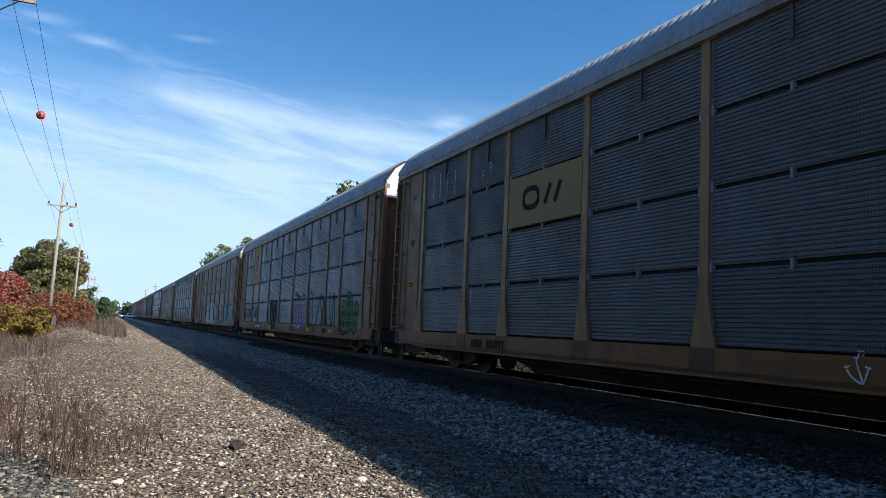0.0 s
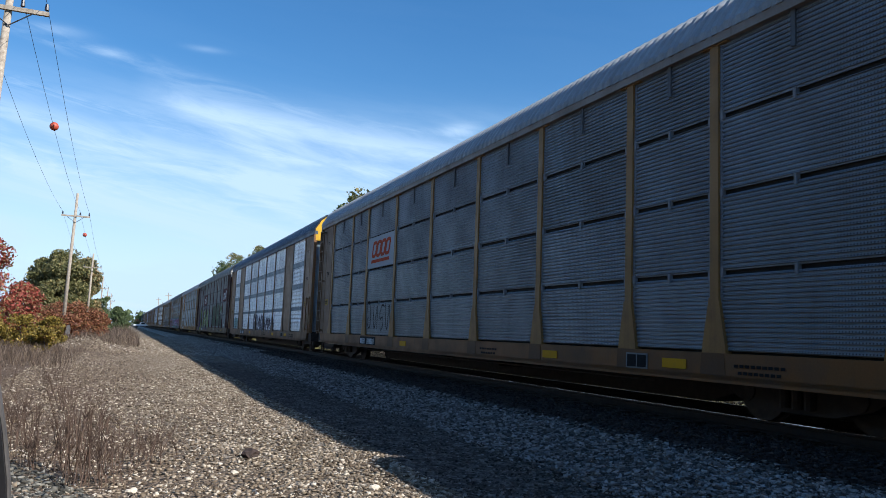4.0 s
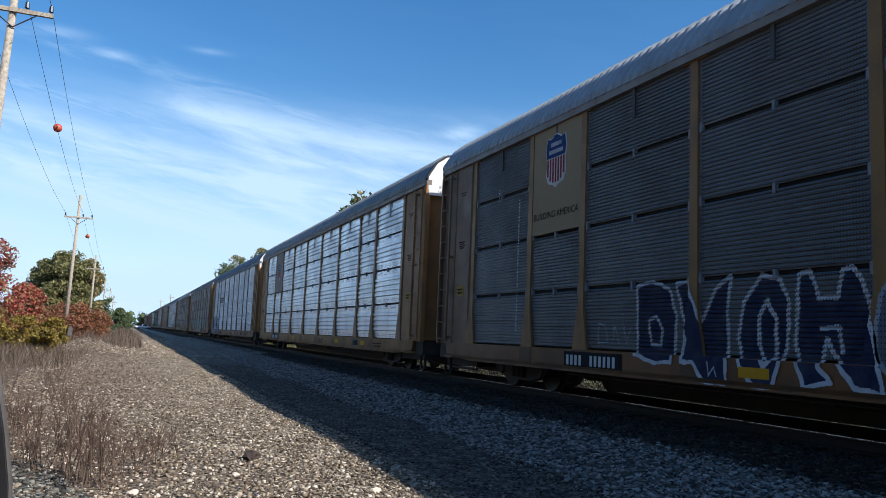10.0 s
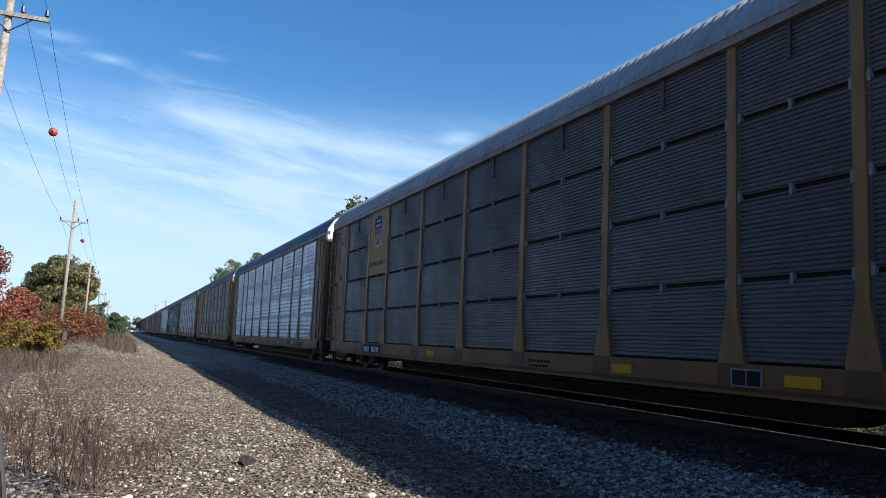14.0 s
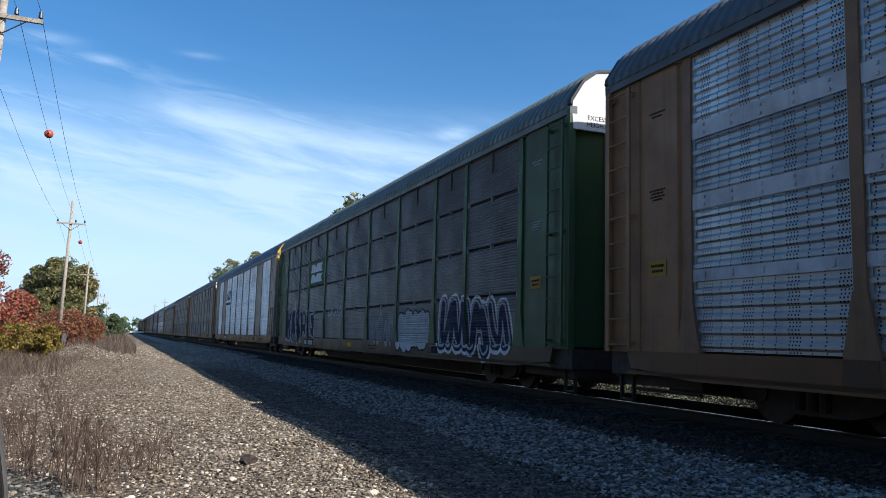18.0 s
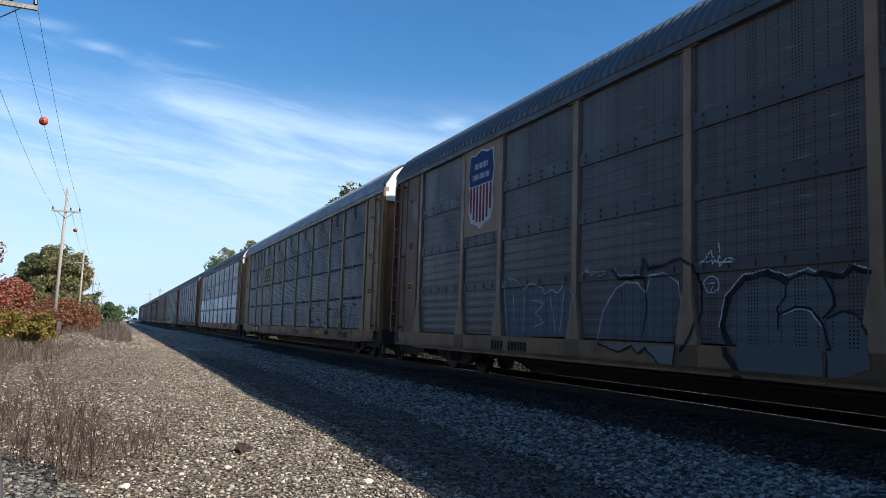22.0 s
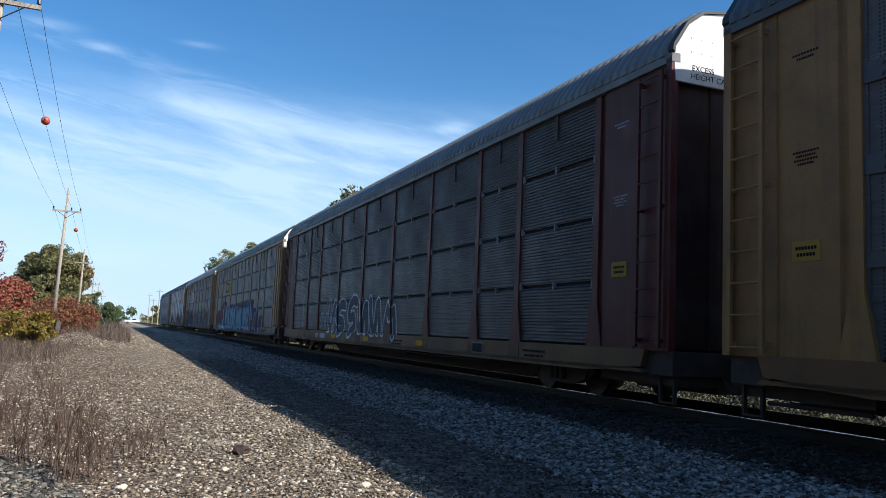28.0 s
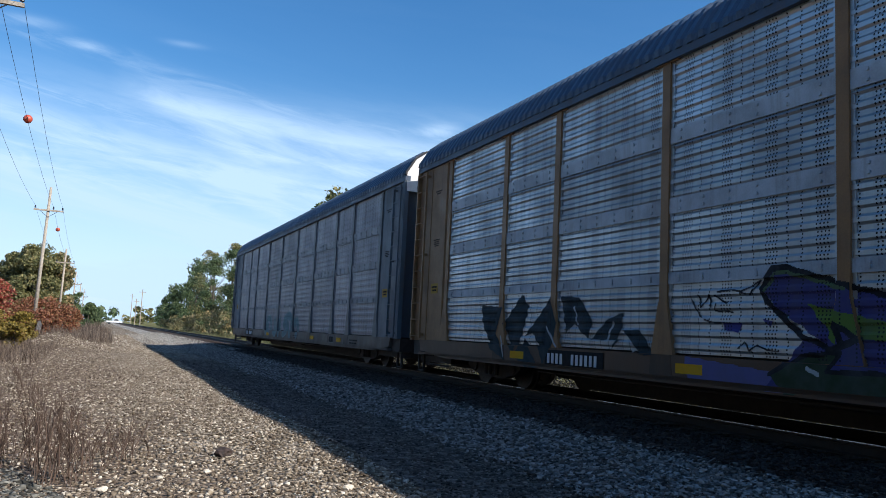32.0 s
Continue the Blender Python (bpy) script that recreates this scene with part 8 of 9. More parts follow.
art.fill((0.02, 0.033, 0.04), (6.46, 1.07), (6.02, 1.40), (5.59, 1.53), (5.62, 1.24), (5.91, 0.93), (5.65, 1.09))
art.fill((0.02, 0.033, 0.04), (5.58, 1.24), (5.17, 1.25), (4.78, 0.87), (5.16, 0.88), (5.41, 1.10))
art.fill((0.02, 0.033, 0.04), (9.01, 0.69), (8.65, 1.05), (8.00, 0.51), (8.48, 0.51))
art.line((0.34, 0.37, 0.39), 0.04, (7.83, 1.28), (7.47, 0.93))
art.line((0.34, 0.37, 0.39), 0.04, (9.58, 1.06), (9.41, 0.68))
art.line((0.34, 0.37, 0.39), 0.04, (6.98, 1.62), (6.87, 1.34))
art.line((0.34, 0.37, 0.39), 0.04, (5.84, 1.35), (6.00, 1.08))
art.line((0.34, 0.37, 0.39), 0.04, (5.49, 1.09), (5.32, 0.92))
art.line((0.02, 0.02, 0.025), 0.022, (4.03, 1.67), (3.83, 1.44))
art.line((0.02, 0.02, 0.025), 0.022, (3.90, 1.74), (3.83, 1.58), (3.68, 1.75), (3.65, 1.57))
art.line((0.02, 0.02, 0.025), 0.022, (3.59, 1.73), (3.35, 1.63))
art.line((0.02, 0.02, 0.025), 0.022, (3.55, 1.62), (3.58, 1.53), (3.26, 1.50))
art.line((0.02, 0.02, 0.025), 0.022, (3.77, 1.40), (3.46, 1.36))
art.line((0.02, 0.02, 0.025), 0.022, (3.53, 1.77), (3.29, 1.80), (2.95, 1.73), (2.79, 1.89), (3.09, 1.78))
art.fill((0.10, 0.095, 0.22), (4.08, 0.90), (2.58, 0.77), (2.38, 0.53), (4.01, 0.57))
art.fill((0.045, 0.042, 0.14), (2.76, 1.77), (2.58, 2.02), (2.33, 2.01), (1.53, 1.78), (1.04, 1.66), (0.64, 1.50), (0.65, 0.66), (2.63, 0.57), (2.14, 1.17), (1.79, 1.11), (2.48, 1.52))
art.fill((0.09, 0.15, 0.03), (2.07, 1.59), (1.04, 1.37), (0.64, 1.30), (0.64, 1.17), (1.37, 1.19), (1.64, 1.36), (1.66, 1.11), (1.92, 1.44))
art.fill((0.025, 0.04, 0.02), (2.58, 0.73), (2.15, 0.98), (1.58, 1.04), (1.79, 0.82), (1.05, 0.83), (0.65, 0.82), (0.65, 0.60), (2.33, 0.52))
art.line(BLACK, 0.07, (0.63, 1.56), (1.04, 1.66), (1.53, 1.78), (2.33, 2.03), (2.56, 2.04), (2.76, 1.81), (2.69, 1.64), (2.14, 1.21), (1.70, 1.06), (1.37, 1.19), (1.68, 1.36), (1.58, 1.11))
art.line((0.07, 0.11, 0.05), 0.04, (1.55, 1.74), (2.33, 1.97), (2.53, 1.98), (2.71, 1.78))
art.line((0.34, 0.37, 0.39), 0.05, (2.01, 0.84), (1.88, 0.77))
art.line(BLACK, 0.05, (2.58, 0.73), (2.15, 0.98), (1.58, 1.04), (1.75, 0.82), (1.05, 0.83))
art.fill((0.05, 0.05, 0.18), (3.43, 1.38), (3.09, 1.36), (3.14, 1.23), (3.40, 1.27))
art.fill((0.05, 0.05, 0.18), (2.74, 1.42), (2.56, 1.40), (2.63, 1.32))
art.line(BLACK, 0.02, (3.14, 1.04), (3.06, 1.11), (2.95, 1.01), (2.84, 1.09), (2.68, 1.02), (2.48, 1.03))
art.done()
graffiti(c, "B", bay_y(4.6), bay_y(8.3), 0.5, 2.3, 292, 3, 0.34, ([(0.055, 0.05, 0.15), (0.05, 0.065, 0.045)], (0.012, 0.015, 0.012), (0.12, 0.10, 0.24), (0.17, 0.22, 0.07)), halo=0.16, line=0.06, wild=1.6)

c = add(30, "grey punched rack car with slate blue ends and posts", "B", (0.25, 0.25, 0.28), (0.14, 0.155, 0.17), (0.17, 0.17, 0.17), (0.10, 0.135, 0.17), ROOF_BLUE, (0.07, 0.09, 0.12), strip=(0.26, 0.27, 0.29), mixed=0.2)
sill_marks(c, 1.2, WHITE, BLACK)
graffiti(c, "B", bay_y(3.0), bay_y(5.5), 0.55, 1.8, 301, 4, 0.15, ((0.13, 0.20, 0.21), (0.20, 0.27, 0.28), None, None), line=0.04)

# ---- plants ----
def leaf_material(name, stops):
    k = Mat(name, 0.6)
    c = k.ramp(k.island(), stops)
    n = k.noise(0.7, 3, 0.6)
    c = k.mix(0.5, c, k.ramp(n, [(0.3, (0.45, 0.45, 0.45)), (0.7, (1, 1, 1))]), "MULTIPLY")
    k.put(k.bsdf.inputs["Base Color"], c)
    tr = k.node("ShaderNodeBsdfTranslucent")
    k.put(tr.inputs["Color"], c)
    mx = k.node("ShaderNodeMixShader")
    mx.inputs[0].default_value = 0.35
    k.nt.links.new(k.bsdf.outputs[0], mx.inputs[1])
    k.nt.links.new(tr.outputs[0], mx.inputs[2])
    k.nt.links.new(mx.outputs[0], k.nt.nodes["Material Output"].inputs[0])
    return k.m


M_LEAF = {
    "green": leaf_material("green_leaf", [(0.0, (0.101, 0.112, 0.045)), (0.6, (0.217, 0.218, 0.083)), (0.95, (0.376, 0.316, 0.128))]),
    "autumn": leaf_material("turning_leaf", [(0.0, (0.12, 0.133, 0.063)), (0.5, (0.27, 0.259, 0.119)), (0.9, (0.495, 0.35, 0.168))]),
    "dark": leaf_material("dark_green_leaf", [(0.0, (0.06, 0.096, 0.045)), (0.7, (0.128, 0.184, 0.075)), (1.0, (0.221, 0.256, 0.105))]),
    "red": leaf_material("red_leaf", [(0.0, (0.19, 0.042, 0.032)), (0.4, (0.44, 0.085, 0.060)), (0.75, (0.52, 0.21, 0.12)), (0.95, (0.28, 0.32, 0.13))]),
    "rust": leaf_material("rust_leaf", [(0.0, (0.15, 0.052, 0.028)), (0.5, (0.338, 0.127, 0.061)), (0.85, (0.413, 0.196, 0.088)), (1.0, (0.175, 0.149, 0.055))]),
    "yellow": leaf_material("yellow_leaf", [(0.0, (0.098, 0.079, 0.018)), (0.5, (0.293, 0.222, 0.036)), (0.9, (0.44, 0.317, 0.063)), (1.0, (0.244, 0.111, 0.045))]),
    "straw": leaf_material("dry_stalk", [(0.0, (0.062, 0.043, 0.031)), (0.5, (0.165, 0.118, 0.086)), (0.9, (0.29, 0.218, 0.155))]),
    # brush nearly black: the gloom seen under the train is in its colour
    "brush": leaf_material("shade_darkened_brush", [(0.0, (0.010, 0.009, 0.006)), (0.7, (0.026, 0.023, 0.013)), (0.97, (0.09, 0.075, 0.04))]),
    "grass": leaf_material("dry_grass", [(0.0, (0.10, 0.10, 0.03)), (0.6, (0.27, 0.25, 0.09)), (0.95, (0.38, 0.33, 0.16))]),
}
M_BARK = simple("bark", (0.05, 0.04, 0.032), (0.16, 0.13, 0.10), 14, 0.9, 0, 0.6, 0.02)


def leaf_cloud(rng, centres, radii, n, size, flat=0.75):
    """Small bent leaf sprays scattered through clumps, denser towards their outside."""
    m = len(centres)
    idx = rng.integers(0, m, n)
    d = rng.normal(size=(n, 3))
    d /= np.linalg.norm(d, axis=1)[:, None]
    r = rng.random(n) ** 0.45
    p = centres[idx] + d * (r * radii[idx])[:, None] * np.array([1, 1, flat])
    s = size * (0.5 + rng.random(n))
    a = rng.normal(size=(n, 3))
    a /= np.linalg.norm(a, axis=1)[:, None]
    b = np.cross(a, rng.normal(size=(n, 3)))
    b /= np.linalg.norm(b, axis=1)[:, None]
    a, b = a * s[:, None], b * (s * 0.55)[:, None]
    v = np.stack([p - a, p + b - a * 0.1, p + a, p - b + a * 0.1], 1).reshape(-1, 3)
    return v, np.arange(n * 4).reshape(-1, 4)


def limb_mesh(rng, base, height, spread, r0, n):
    g = Geo()
    top = np.array([base[0] + rng.normal(0, 0.2), base[1] + rng.normal(0, 0.2), base[2] + height * 0.8])
    mid = (np.array(base) + top) / 2 + rng.normal(0, 0.15, 3)
    g.tube(base, mid, r0, 8, r0 * 0.7)
    g.tube(mid, top, r0 * 0.7, 8, r0 * 0.25)
    for i in range(n):
        f = 0.3 + 0.6 * rng.random()
        p = np.array(base) + (top - np.array(base)) * f
        a = rng.random() * 6.283
        q = p + np.array([math.cos(a) * spread * (0.5 + 0.4 * rng.random()), math.sin(a) * spread * (0.5 + 0.4 * rng.random()), height * 0.18])
        g.tube(p, q, r0 * 0.3, 5, r0 * 0.08)
    return g


def plant(name, label, category, x, y, height, width, leaf, seed, n=2500, size=0.16, clumps=26, low=0.12, trunk=True, z=None, group=""):
    rng = np.random.default_rng(seed)
    zg = (ground_height(x, y) if abs(x) < 20 and y < 120 else GROUND_Z) if z is None else z
    ob = new(name)
    ob.location = (x, y, zg)
    tagged(ob, label, category, group)
    if trunk:
        part("trunk", limb_mesh(rng, (0, 0, -0.1), height, width * 0.42, max(0.03, height * 0.018), 9).mesh("trunk", M_BARK), ob, "grey brown bark")
    c = np.zeros((clumps, 3))
    t = low + (0.95 - low) * rng.random(clumps)
    prof = np.sin(np.clip((t - low) / (1 - low), 0, 1) ** 0.75 * math.pi * 0.93 + 0.12) ** 0.6
    ang, rad = rng.random(clumps) * 6.283, np.sqrt(rng.random(clumps)) * prof * width * 0.40
    c[:, 0], c[:, 1], c[:, 2] = np.cos(ang) * rad, np.sin(ang) * rad, t * height
    r = width * (0.10 + 0.13 * rng.random(clumps))
    c[:, 2] = np.minimum(c[:, 2], height - r * 0.5)
    v, f = leaf_cloud(rng, c, r, n, size)
    part("crown", quick_mesh("crown", v, f, M_LEAF[leaf]), ob, "loose crown of small leaves")
    return ob


def build_plants():
    # beside the haul road
    for i, (x, y, h, w) in enumerate(((-7.0, 47, 5.7, 4.4), (-10.2, 50, 5.4, 4.6), (-6.0, 53, 3.6, 3.0), (-8.0, 43, 5.0, 3.6))):
        plant("red_shrub", "tall sumac shrub with bright red autumn leaves", "shrub", x, y, h, w, "red", 10 + i, 7000, 0.085, 34, 0.1, group="red shrubs")
    for i, (x, y, h, w) in enumerate(((-8.6, 124, 11.6, 8.5), (-6.2, 127, 10.8, 5.5), (-11.5, 127, 10.4, 6.5))):
        plant("broadleaf_tree", "dense broadleaf tree with dull green leaves", "tree", x, y, h, w, "autumn" if i == 1 else "green", 20 + i, 24000, 0.19, 70, 0.03, group="trees behind the poles")
    for i, (x, y, h, w) in enumerate(((-6.0, 66, 2.4, 3.4), (-4.3, 72, 3.0, 3.4), (-3.0, 76, 2.8, 3.2), (-2.4, 84, 2.6, 3.0), (-5.6, 78, 3.1, 3.8), (-3.9, 61, 1.9, 2.6))):
        plant("rust_shrub", "low shrub with rust red and brown leaves", "shrub", x, y, h, w, "rust", 40 + i, 3600, 0.08, 18, 0.05, group="rust coloured shrubs")
    for i, (x, y, h, w) in enumerate(((-4.5, 40, 1.6, 2.4), (-3.4, 43, 1.5, 2.0), (-5.6, 38, 1.9, 2.4), (-3.2, 37, 1.1, 1.6))):
        plant("yellow_shrub", "low bush with yellow green leaves among weeds", "shrub", x, y, h, w, "yellow", 50 + i, 3000, 0.06, 18, 0.05, group="yellow green bushes")
    for i, (x, y, h, w) in enumerate(((-4.0, 150, 6.0, 5.0), (-1.8, 158, 4.4, 4.0), (-5.8, 156, 4.8, 4.0), (-0.6, 190, 3.4, 4.0))):
        plant("dark_tree", "small dark green tree near the end of the poles", "tree", x, y, h, w, "dark", 60 + i, 4000, 0.17, 22, 0.03, group="dark trees")
    # beyond the track
    rng = random.Random(5)
    spots = [(20.5, 70, 15.3, 7), (24, 62, 12.6, 7), (22, 78, 12.8, 6), (21, 88, 12.9, 7), (24, 98, 12.4, 7), (21, 108, 12.8, 7), (23, 120, 13.0, 7), (20.5, 132, 14.4, 8), (21.5, 143, 17.0, 8), (20.0, 158, 16.0, 8), (21, 172, 17.8, 8), (20.5, 190, 17.6, 9), (22, 208, 16.6, 9), (20.5, 228, 14.0, 9), (20, 252, 11.8, 8), (20.2, 77, 16.6, 4), (22, 282, 9.5, 8), (23, 320, 9.0, 9), (26, 370, 9.0, 10)]
    for i, (x, y, h, w) in enumerate(spots):
        plant("tree", "tree with thin yellowing green leaves beyond the track", "tree", x, y, h, w, ("green", "dark", "green", "dark")[i % 4] if y < 200 else "dark", 80 + i, 6500 if 100 < y < 260 else 3500, 0.18 if y < 200 else 0.26, 34, 0.05, group="trees beyond the track")
    for i in range(9):
        plant("shrub", "low scrub with dull green leaves beyond the track", "shrub", 16.5 + rng.uniform(-0.6, 1.5), 118 + i * 12, rng.uniform(2.2, 4.2), 5.0, "autumn", 120 + i, 900, 0.16, 14, 0.03, False, group="scrub beyond the track")
    # closing the view: woods at the far end; unseen belts added on the near side and behind the camera block sky light
    far = np.random.default_rng(7)
    for name, label, box, n, size, leaf in (
            ("near_woods", "belt of green trees added out of view to block sky light", (-16, -9.5, -45, 34, 0.3, 10.5), 15000, 0.5, "green"),
            ("back_woods", "belt of green trees added out of view behind the camera", (-16, 32, -60, -46, 0.3, 11), 9000, 0.6, "green"),
            ("far_woods", "distant line of trees at the horizon", (-260, 8, 420, 500, 0.0, 9.0), 9000, 1.2, "dark"),
            ("far_woods_right", "distant line of trees beyond the track", (14, 320, 440, 520, 0.0, 11.0), 9000, 1.2, "green")):
        x0, x1, y0, y1, z0, z1 = box
        k = 260
        c = np.stack([x0 + (x1 - x0) * far.random(k), y0 + (y1 - y0) * far.random(k), z0 + (z1 - z0) * far.random(k) ** 0.8], 1)
        c[:, 2] *= 0.75 + 0.25 * np.sin(c[:, 0] * 0.13 + c[:, 1] * 0.21)
        v, f = leaf_cloud(far, c, np.full(k, 2.6), n, size)
        v[:, 2] = np.maximum(v[:, 2], GROUND_Z)
        tagged(new(name, quick_mesh(name, v, f, M_LEAF[leaf])), label, "woods", kind="stuff")


build_plants()


def blades(name, label, n, place, height, width, leaf, seed, lean=0.35):
    """Thin upright stalks, each a narrow bent strip."""
    rng = np.random.default_rng(seed)
    p = place(rng, n)
    n = len(p)
    h = height[0] + (height[1] - height[0]) * rng.random(n) ** 1.6
    a = rng.random(n) * 6.283
    w = width * (0.6 + 0.8 * rng.random(n))
    side = np.stack([np.cos(a) * w, np.sin(a) * w, np.zeros(n)], 1)
    tip = np.stack([rng.normal(0, lean, n) * h, rng.normal(0, lean, n) * h, h], 1)
    mid = tip * np.array([0.35, 0.35, 0.55])
    v = np.stack([p - side, p + side, p + mid + side * 0.7, p + mid - side * 0.7, p + tip + side * 0.2, p + tip - side * 0.2], 1).reshape(-1, 3)
    q = np.array([[0, 1, 2, 3], [3, 2, 4, 5]])
    f = (q[None] + 6 * np.arange(n)[:, None, None]).reshape(-1, 4)
    return tagged(new(name, quick_mesh(name, v, f, M_LEAF[leaf])), label, "weeds", kind="stuff")


def patchy(x0, x1, y0, y1, power, cut, seed):
    def f(rng, n):
        out = []
        while len(out) < n:
            x, y = x0 + (x1 - x0) * rng.random(), y0 + (y1 - y0) * rng.random() ** power
            if noise.noise((x * 0.45, y * 0.16, seed)) > cut:
                out.append((x, y, ground_height(x, y) - 0.02))
        return np.array(out)
    return f


blades("dry_weeds", "thin dead brown weeds scattered on the verge", 12000, patchy(-6.5, 0.8, 8.0, 46, 1.3, 0.0, 1.5), (0.02, 0.17), 0.004, "straw", 31)
blades("far_dry_weeds", "dense belt of grey brown dead weeds", 11000, patchy(-6.5, 0.9, 52, 104, 1.2, -0.2, 4.5), (0.2, 0.85), 0.010, "straw", 32, 0.22)
blades("mid_dry_weeds", "grey brown dead weeds beside the road", 4500, patchy(-6.5, -1.6, 26, 56, 1.1, -0.1, 7.5), (0.12, 0.6), 0.007, "straw", 33, 0.35)
blades("far_grass", "tall pale grass beyond the track", 9000, patchy(12.6, 19, 50, 150, 1.3, -0.5, 2.5), (0.1, 0.4), 0.014, "grass", 34, 0.25)
blades("verge_grass", "dry brown grass among the bushes", 5000, patchy(-7.5, -2.8, 30, 48, 1.0, -0.4, 9.5), (0.15, 0.5), 0.009, "straw", 35, 0.4)


def undergrowth():
    """Low brush along the far foot of the ballast, its colour darkened for the shade under the cars."""
    rng = np.random.default_rng(77)
    k = 420
    c = np.stack([13.2 + 1.8 * rng.random(k), -6 + 64 * rng.random(k), -0.42 + 0.26 * rng.random(k)], 1)
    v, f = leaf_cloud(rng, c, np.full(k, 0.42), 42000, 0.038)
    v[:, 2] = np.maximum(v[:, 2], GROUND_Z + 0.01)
    tagged(new("brush", quick_mesh("brush", v, f, M_LEAF["brush"])), "low brush beyond the ballast, darkened for the shade under the cars", "brush", kind="stuff")


undergrowth()


M_STALK = simple("dead_stalk", (0.055, 0.034, 0.024), (0.155, 0.10, 0.07), 11, 0.85)


def dead_weed(x, y, h, seed):
    """A bunch of dead branching stalks."""
    rng = np.random.default_rng(seed)
    g = Geo()
    for i in range(10):
        a, r = rng.random() * 6.283, 0.30 * rng.random()
        b = np.array([math.cos(a) * r, math.sin(a) * r, -0.02])
        hh = h * (0.45 + 0.55 * rng.random())
        t = b + np.array([rng.normal(0, 0.10), rng.normal(0, 0.10), hh])
        m = (b + t) / 2 + rng.normal(0, 0.02, 3)
        g.tube(b, m, 0.006, 4, 0.005)
        g.tube(m, t, 0.005, 4, 0.0025)
        for j in range(9):
            f = 0.35 + 0.6 * rng.random()
            p = b + (t - b) * f
            q = p + np.array([rng.normal(0, 0.06), rng.normal(0, 0.06), 0.08 + 0.10 * rng.random()])
            g.tube(p, q, 0.003, 3, 0.0014)
    ob = new("dead_weed", g.mesh("dead_weed", M_STALK, fix=False))
    ob.location = (x, y, ground_height(x, y))
    tagged(ob, "bunch of dead brown branching weed stalks in gravel", "weed", "dead weeds in the gravel", "stuff")


for i, (x, y, h) in enumerate(((-0.30, 7.9, 0.92), (-0.08, 8.0, 0.70), (-0.25, 8.3, 0.86), (-0.48, 8.7, 0.72), (0.02, 8.5, 0.62), (-0.72, 8.9, 0.5), (0.35, 9.1, 0.4), (-1.3, 11.5, 0.6), (-1.9, 13.4, 0.7), (-0.9, 14.5, 0.5), (-2.4, 16.5, 0.8), (-1.4, 18.5, 0.7), (-0.3, 12.2, 0.35), (-1.0, 10.2, 0.7), (-1.6, 12.4, 0.62), (-2.1, 14.8, 0.75))):
    dead_weed(x, y, h, 300 + i)

# ---- pole line ----
M_WOOD = simple("weathered_pole_wood", (0.22, 0.18, 0.135), (0.46, 0.40, 0.32), 9, 0.85, 0, 0.5, 0.01)
M_WIRE = simple("wire", (0.03, 0.03, 0.035), (0.07, 0.07, 0.08), 4, 0.5, 0.6)
M_GLASS = simple("dark_insulator", (0.012, 0.014, 0.02), (0.03, 0.03, 0.04), 6, 0.25)
M_BALL = simple("red_ball_paint", (0.38, 0.05, 0.025), (0.50, 0.085, 0.04), 3, 0.5)
POLES = [(-3.80, 25.0, 9.92, 11.4, 0.4), (-4.22, 66.0, 9.06, 10.85, 0.25), (-4.30, 104.0, 7.6, 9.3), (-4.30, 150.0, 6.9, 9.05), (-4.3, 192.0, 6.9, 9.0), (-4.3, 234.0, 6.9, 9.0)]


def utility_pole(x, y, arm, top, lean=0.15):
    ob = new("utility_pole")
    ob.location = (x, y, GROUND_Z)
    tagged(ob, "weathered wooden utility pole with crossarm and dark insulators", "utility pole", "pole line beside the road")
    h, a = top - GROUND_Z, arm - GROUND_Z
    part("pole", Geo().tube((-lean, 0, -0.6), (0, 0, h), 0.15, 12, 0.095).mesh("pole", M_WOOD, True), ob, "grey weathered wood")
    part("crossarm", Geo().box(-1.02, 1.02, -0.16, -0.05, a - 0.06, a + 0.06).mesh("crossarm", M_WOOD), ob)
    for s in (-1, 1):
        part("arm_brace", Geo().tube((s * 0.62, -0.13, a - 0.05), (0, -0.13, a - 0.52), 0.018, 6).mesh("arm_brace", M_WIRE), ob)
    for px in (-0.92, 0.32, 0.95):
        g = Geo().tube((px, -0.1, a + 0.06), (px, -0.1, a + 0.14), 0.02, 6).tube((px, -0.1, a + 0.12), (px, -0.1, a + 0.30), 0.065, 8, 0.05)
        part("insulator", g.mesh("insulator", M_GLASS), ob, "dark insulator")
    return ob


for q in POLES:
    utility_pole(*q)
utility_pole(-3.6, -14.0, 9.9, 11.4)
for x, y, top in ((14.0, 310.0, 13.0), (13.9, 405.0, 14.2), (13.8, 352.0, 10.5)):
    ob = new("utility_pole")
    ob.location = (x, y, GROUND_Z)
    tagged(ob, "distant wooden utility pole beyond the track", "utility pole", "poles beyond the track")
    part("pole", Geo().tube((0, 0, -0.3), (0, 0, top - GROUND_Z), 0.2, 8, 0.13).mesh("pole", M_WOOD), ob)
    part("crossarm", Geo().box(-1.2, 1.2, -0.1, 0.1, top - GROUND_Z - 1.2, top - GROUND_Z - 1.0).mesh("crossarm", M_WOOD), ob)


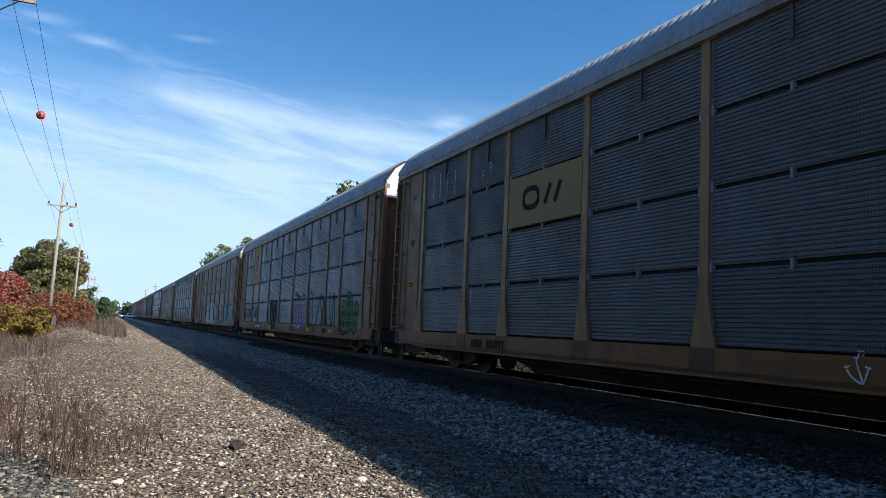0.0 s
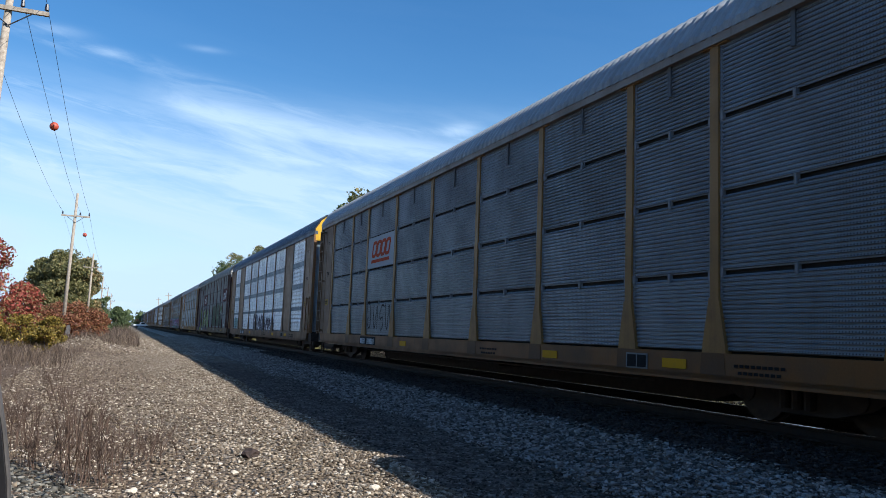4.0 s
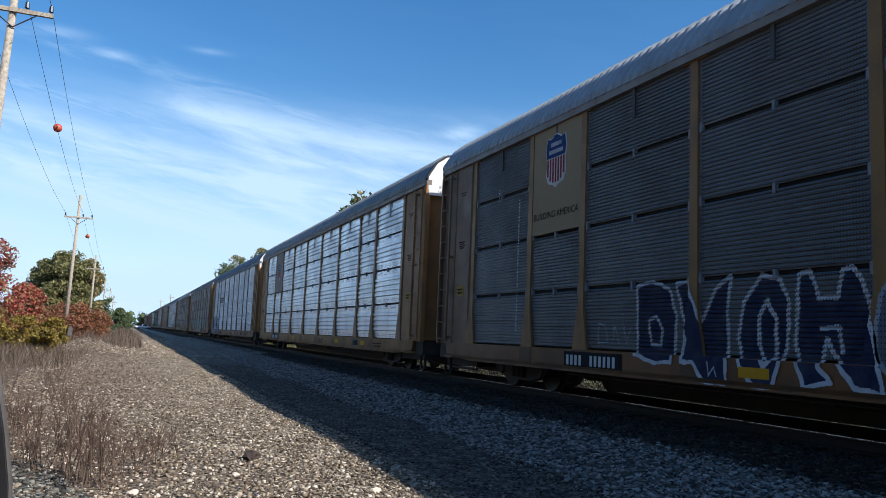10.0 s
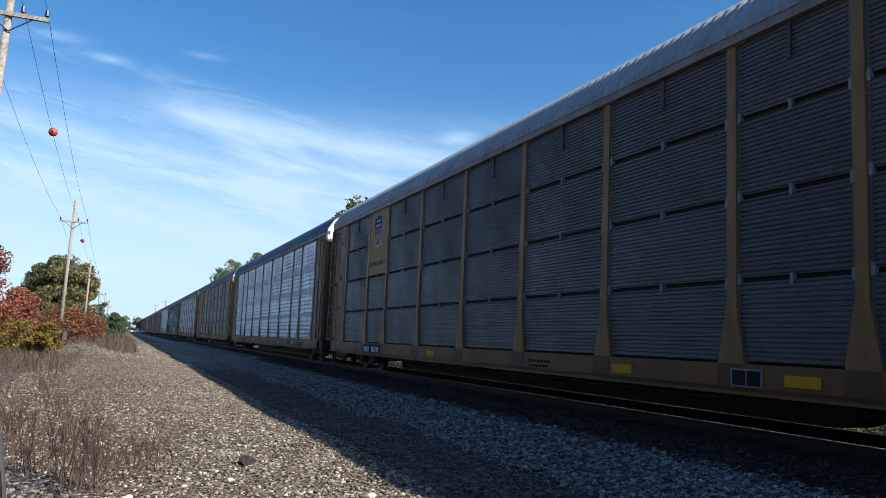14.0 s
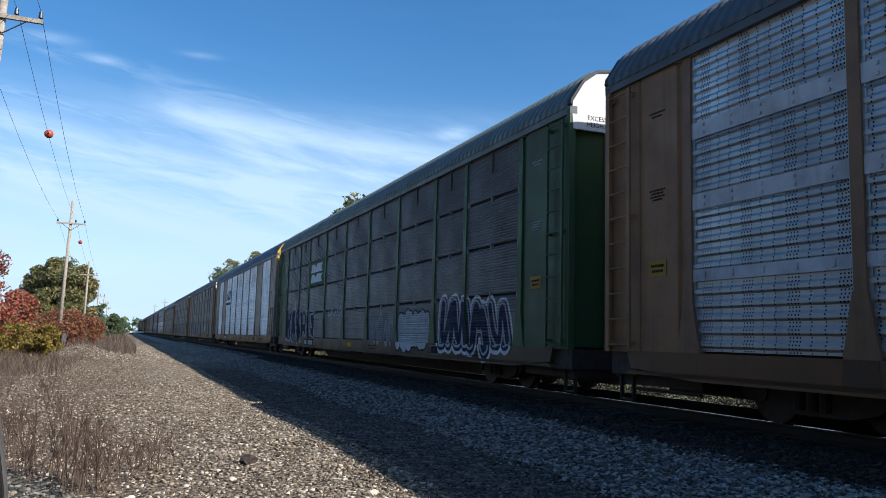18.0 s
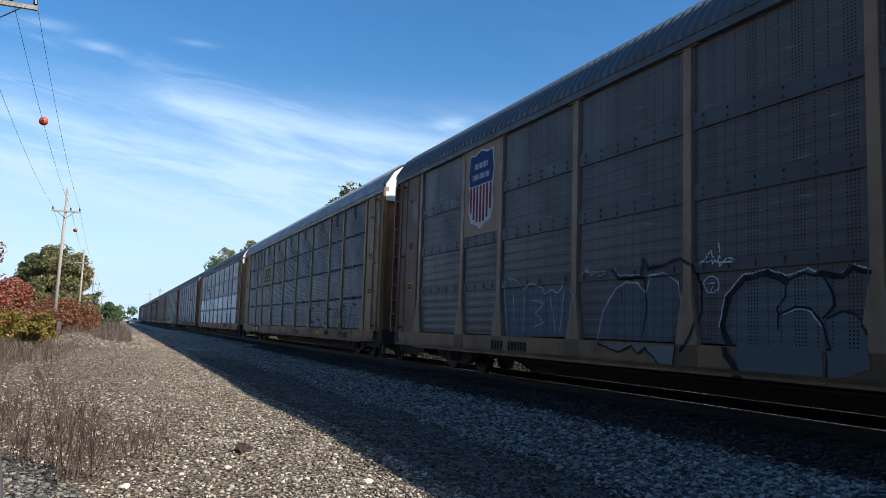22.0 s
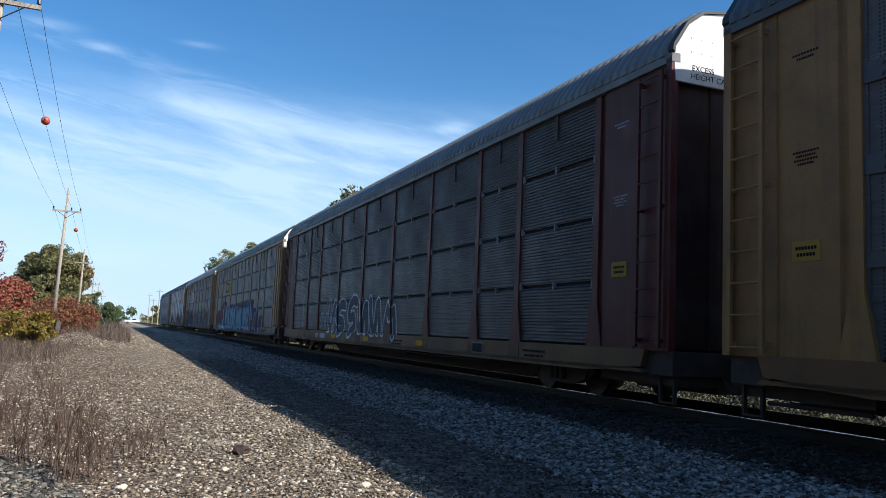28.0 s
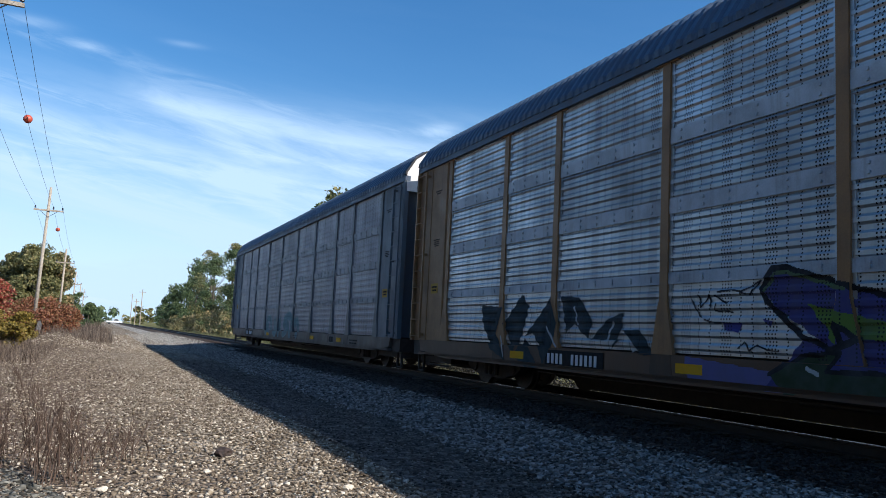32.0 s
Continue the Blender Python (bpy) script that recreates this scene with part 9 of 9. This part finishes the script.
def wires():
    line = [(-3.6, -14.0, 9.9, 11.4)] + POLES
    for px, drop, name in ((-0.92, 0.30, "wire"), (0.32, 0.30, "wire"), (0.95, 0.30, "wire")):
        for a, b in zip(line, line[1:]):
            g = Geo()
            pts = []
            for i in range(13):
                t = i / 12
                sag = 0.55 * 4 * t * (1 - t)
                pts.append((a[0] + (b[0] - a[0]) * t + px, a[1] + (b[1] - a[1]) * t - 0.1, a[2] + (b[2] - a[2]) * t + drop - sag))
            for p in pts:
                for k in range(5):
                    g.v.append((p[0] + 0.0075 * math.cos(k * 1.2566), p[1], p[2] + 0.0075 * math.sin(k * 1.2566)))
            g.f += [(5 * j + k, 5 * j + (k + 1) % 5, 5 * j + 5 + (k + 1) % 5, 5 * j + 5 + k) for j in range(12) for k in range(5)]
            tagged(new(name, g.mesh(name, M_WIRE)), "thin dark overhead wire strung between poles", "wire", "overhead wires")


wires()


def marker_ball(x, y, z, r):
    bm = bmesh.new()
    bmesh.ops.create_uvsphere(bm, u_segments=20, v_segments=12, radius=r)
    me = bpy.data.meshes.new("marker_ball")
    bm.to_mesh(me)
    bm.free()
    me.materials.append(M_BALL)
    me.polygons.foreach_set("use_smooth", [True] * len(me.polygons))
    ob = new("marker_ball", me)
    ob.location = (x, y, z)
    tagged(ob, "round red marker ball clamped on an overhead wire", "marker ball", "marker balls on the wire")
    part("clamp", Geo().tube((0, -r - 0.06, 0), (0, r + 0.06, 0), 0.03, 8).mesh("clamp", M_WIRE), ob)


marker_ball(-3.62, 38.0, 9.57, 0.19)
marker_ball(-4.02, 76.5, 8.73, 0.18)

# ---- small things ----
M_WHITE = simple("white_car_paint", (0.62, 0.63, 0.64), (0.78, 0.78, 0.78), 2, 0.3, 0, 0.02)
M_BLACK = simple("black_plastic", (0.008, 0.008, 0.009), (0.02, 0.02, 0.022), 5, 0.35, 0, 0.05)
M_PANE = simple("tinted_glass", (0.02, 0.024, 0.03), (0.035, 0.04, 0.05), 2, 0.08)
M_GREYTRIM = simple("grey_rubber", (0.07, 0.065, 0.06), (0.14, 0.13, 0.125), 8, 0.7)
M_ROCK = simple("dark_brown_rock", (0.02, 0.013, 0.010), (0.07, 0.045, 0.035), 22, 0.8, 0, 0.8, 0.02)


def rock(x, y, r, mat, label, seed):
    bm = bmesh.new()
    bmesh.ops.create_icosphere(bm, subdivisions=2, radius=r)
    for v in bm.verts:
        v.co *= 0.75 + 0.5 * noise.noise(v.co * (2.2 / r) * 0.5 + Vector((seed, 0, 0)))
        v.co.z *= 0.62
    me = bpy.data.meshes.new("stone")
    bm.to_mesh(me)
    bm.free()
    me.materials.append(mat)
    ob = new("stone", me)
    ob.location = (x, y, ground_height(x, y) + r * 0.3)
    tagged(ob, label, "stone")


rock(1.44, 9.3, 0.13, M_ROCK, "single dark brown lump of stone on pale gravel", 4)
for i, (x, y, r) in enumerate(((-0.16, 11.2, 0.075), (2.33, 7.35, 0.07), (0.16, 7.6, 0.06), (-1.25, 9.6, 0.11), (1.15, 8.4, 0.05))):
    rock(x, y, r, M_PEBBLE, "pale rounded stone lying on the gravel", 9 + i)


def pickup(x, y, turn):
    ob = new("pickup_truck")
    ob.location, ob.rotation_euler = (x, y, GROUND_Z + 0.25), (0, 0, radians(turn))
    tagged(ob, "white pickup truck waiting at the far road crossing", "truck", "vehicles at the crossing")
    body = [(-2.8, 0.45), (-2.75, 1.05), (-0.5, 1.08), (-0.3, 1.75), (1.2, 1.78), (1.65, 1.12), (2.75, 1.0), (2.85, 0.45)]
    part("body", Geo().prism([(b, c) for b, c in body], -0.95, 0.95, "y").mesh("body", M_WHITE), ob)
    for s in (-0.96, 0.96):
        part("side_window", Geo().prism([(-0.2, 1.15), (-0.1, 1.65), (1.1, 1.67), (1.4, 1.15)], s - 0.01, s + 0.01, "y").mesh("side_window", M_PANE), ob)
        for wx in (-1.75, 1.8):
            w = part("wheel", Geo().tube((0, -0.12, 0), (0, 0.12, 0), 0.40, 16).mesh("tyre", M_BLACK), ob, "black tyre", at=(wx, s * 0.88, 0.15))
            part("rim", Geo().tube((0, -0.13, 0), (0, 0.13, 0), 0.22, 12).mesh("rim", M_RAILTOP), w)


pickup(5.4, 318.0, 8)
pickup(-12.5, 62.0, 95)


def marker_post():
    ob = new("marker_post")
    ob.location = (-3.55, 58.0, GROUND_Z)
    tagged(ob, "short faded grey marker post among rust shrubs", "post")
    part("stake", Geo().tube((0, 0, -0.2), (0, 0, 1.0), 0.03, 8).mesh("stake", M_GREYTRIM), ob)
    part("face", Geo().prism([(-0.13, 0.6), (0.12, 0.62), (0.15, 1.0), (0.07, 1.25), (-0.10, 1.22), (-0.15, 0.85)], -0.06, 0.0, "y").mesh("face", M_GREYTRIM), ob, "faded face plate")


marker_post()


def door_edge():
    """Black frame of an open vehicle door close to the camera's left."""
    ob = new("vehicle_door")
    ob.location = (0, 0, 0)
    tagged(ob, "open black vehicle door frame with grey weather seal", "vehicle door")
    y = 1.6
    line = [(-0.235, 1.02), (-0.225, 0.96), (-0.205, 0.88), (-0.188, 0.80), (-0.173, 0.71), (-0.166, 0.62), (-0.17, 0.40), (-0.19, -0.1)]

    def strip(a, b, y0, y1, name, mat, label=""):
        out = [(x + a, z) for x, z in line] + [(x + b, z) for x, z in reversed(line)]
        part(name, Geo().prism(out, y0, y1, "y").mesh(name, mat), ob, label)
    strip(-0.028, 0.0, y - 0.02, y + 0.03, "frame", M_BLACK, "glossy black frame")
    strip(0.0005, 0.004, y - 0.005, y + 0.02, "seal", M_GREYTRIM, "grey weather seal")
    part("door_panel", Geo().prism([(-0.75, 0.66), (-0.40, 0.70), (-0.21, 0.72), (-0.199, 0.62), (-0.203, 0.40), (-0.223, -0.1), (-0.75, -0.1)], y - 0.03, y + 0.05, "y").mesh("door_panel", M_BLACK), ob, "dark glossy door skin")


door_edge()

def motions():
    for n, car in TRAIN:
        y = GAP_0 + PITCH * (n - 0.5) + SLACK.get(n, -0.25)
        walk(car, [(t, pose(TRACK_X, y - SPEED * t, 0)) for t in (0.0, 8.0, 16.0, 24.0, 32.0)])


motions()
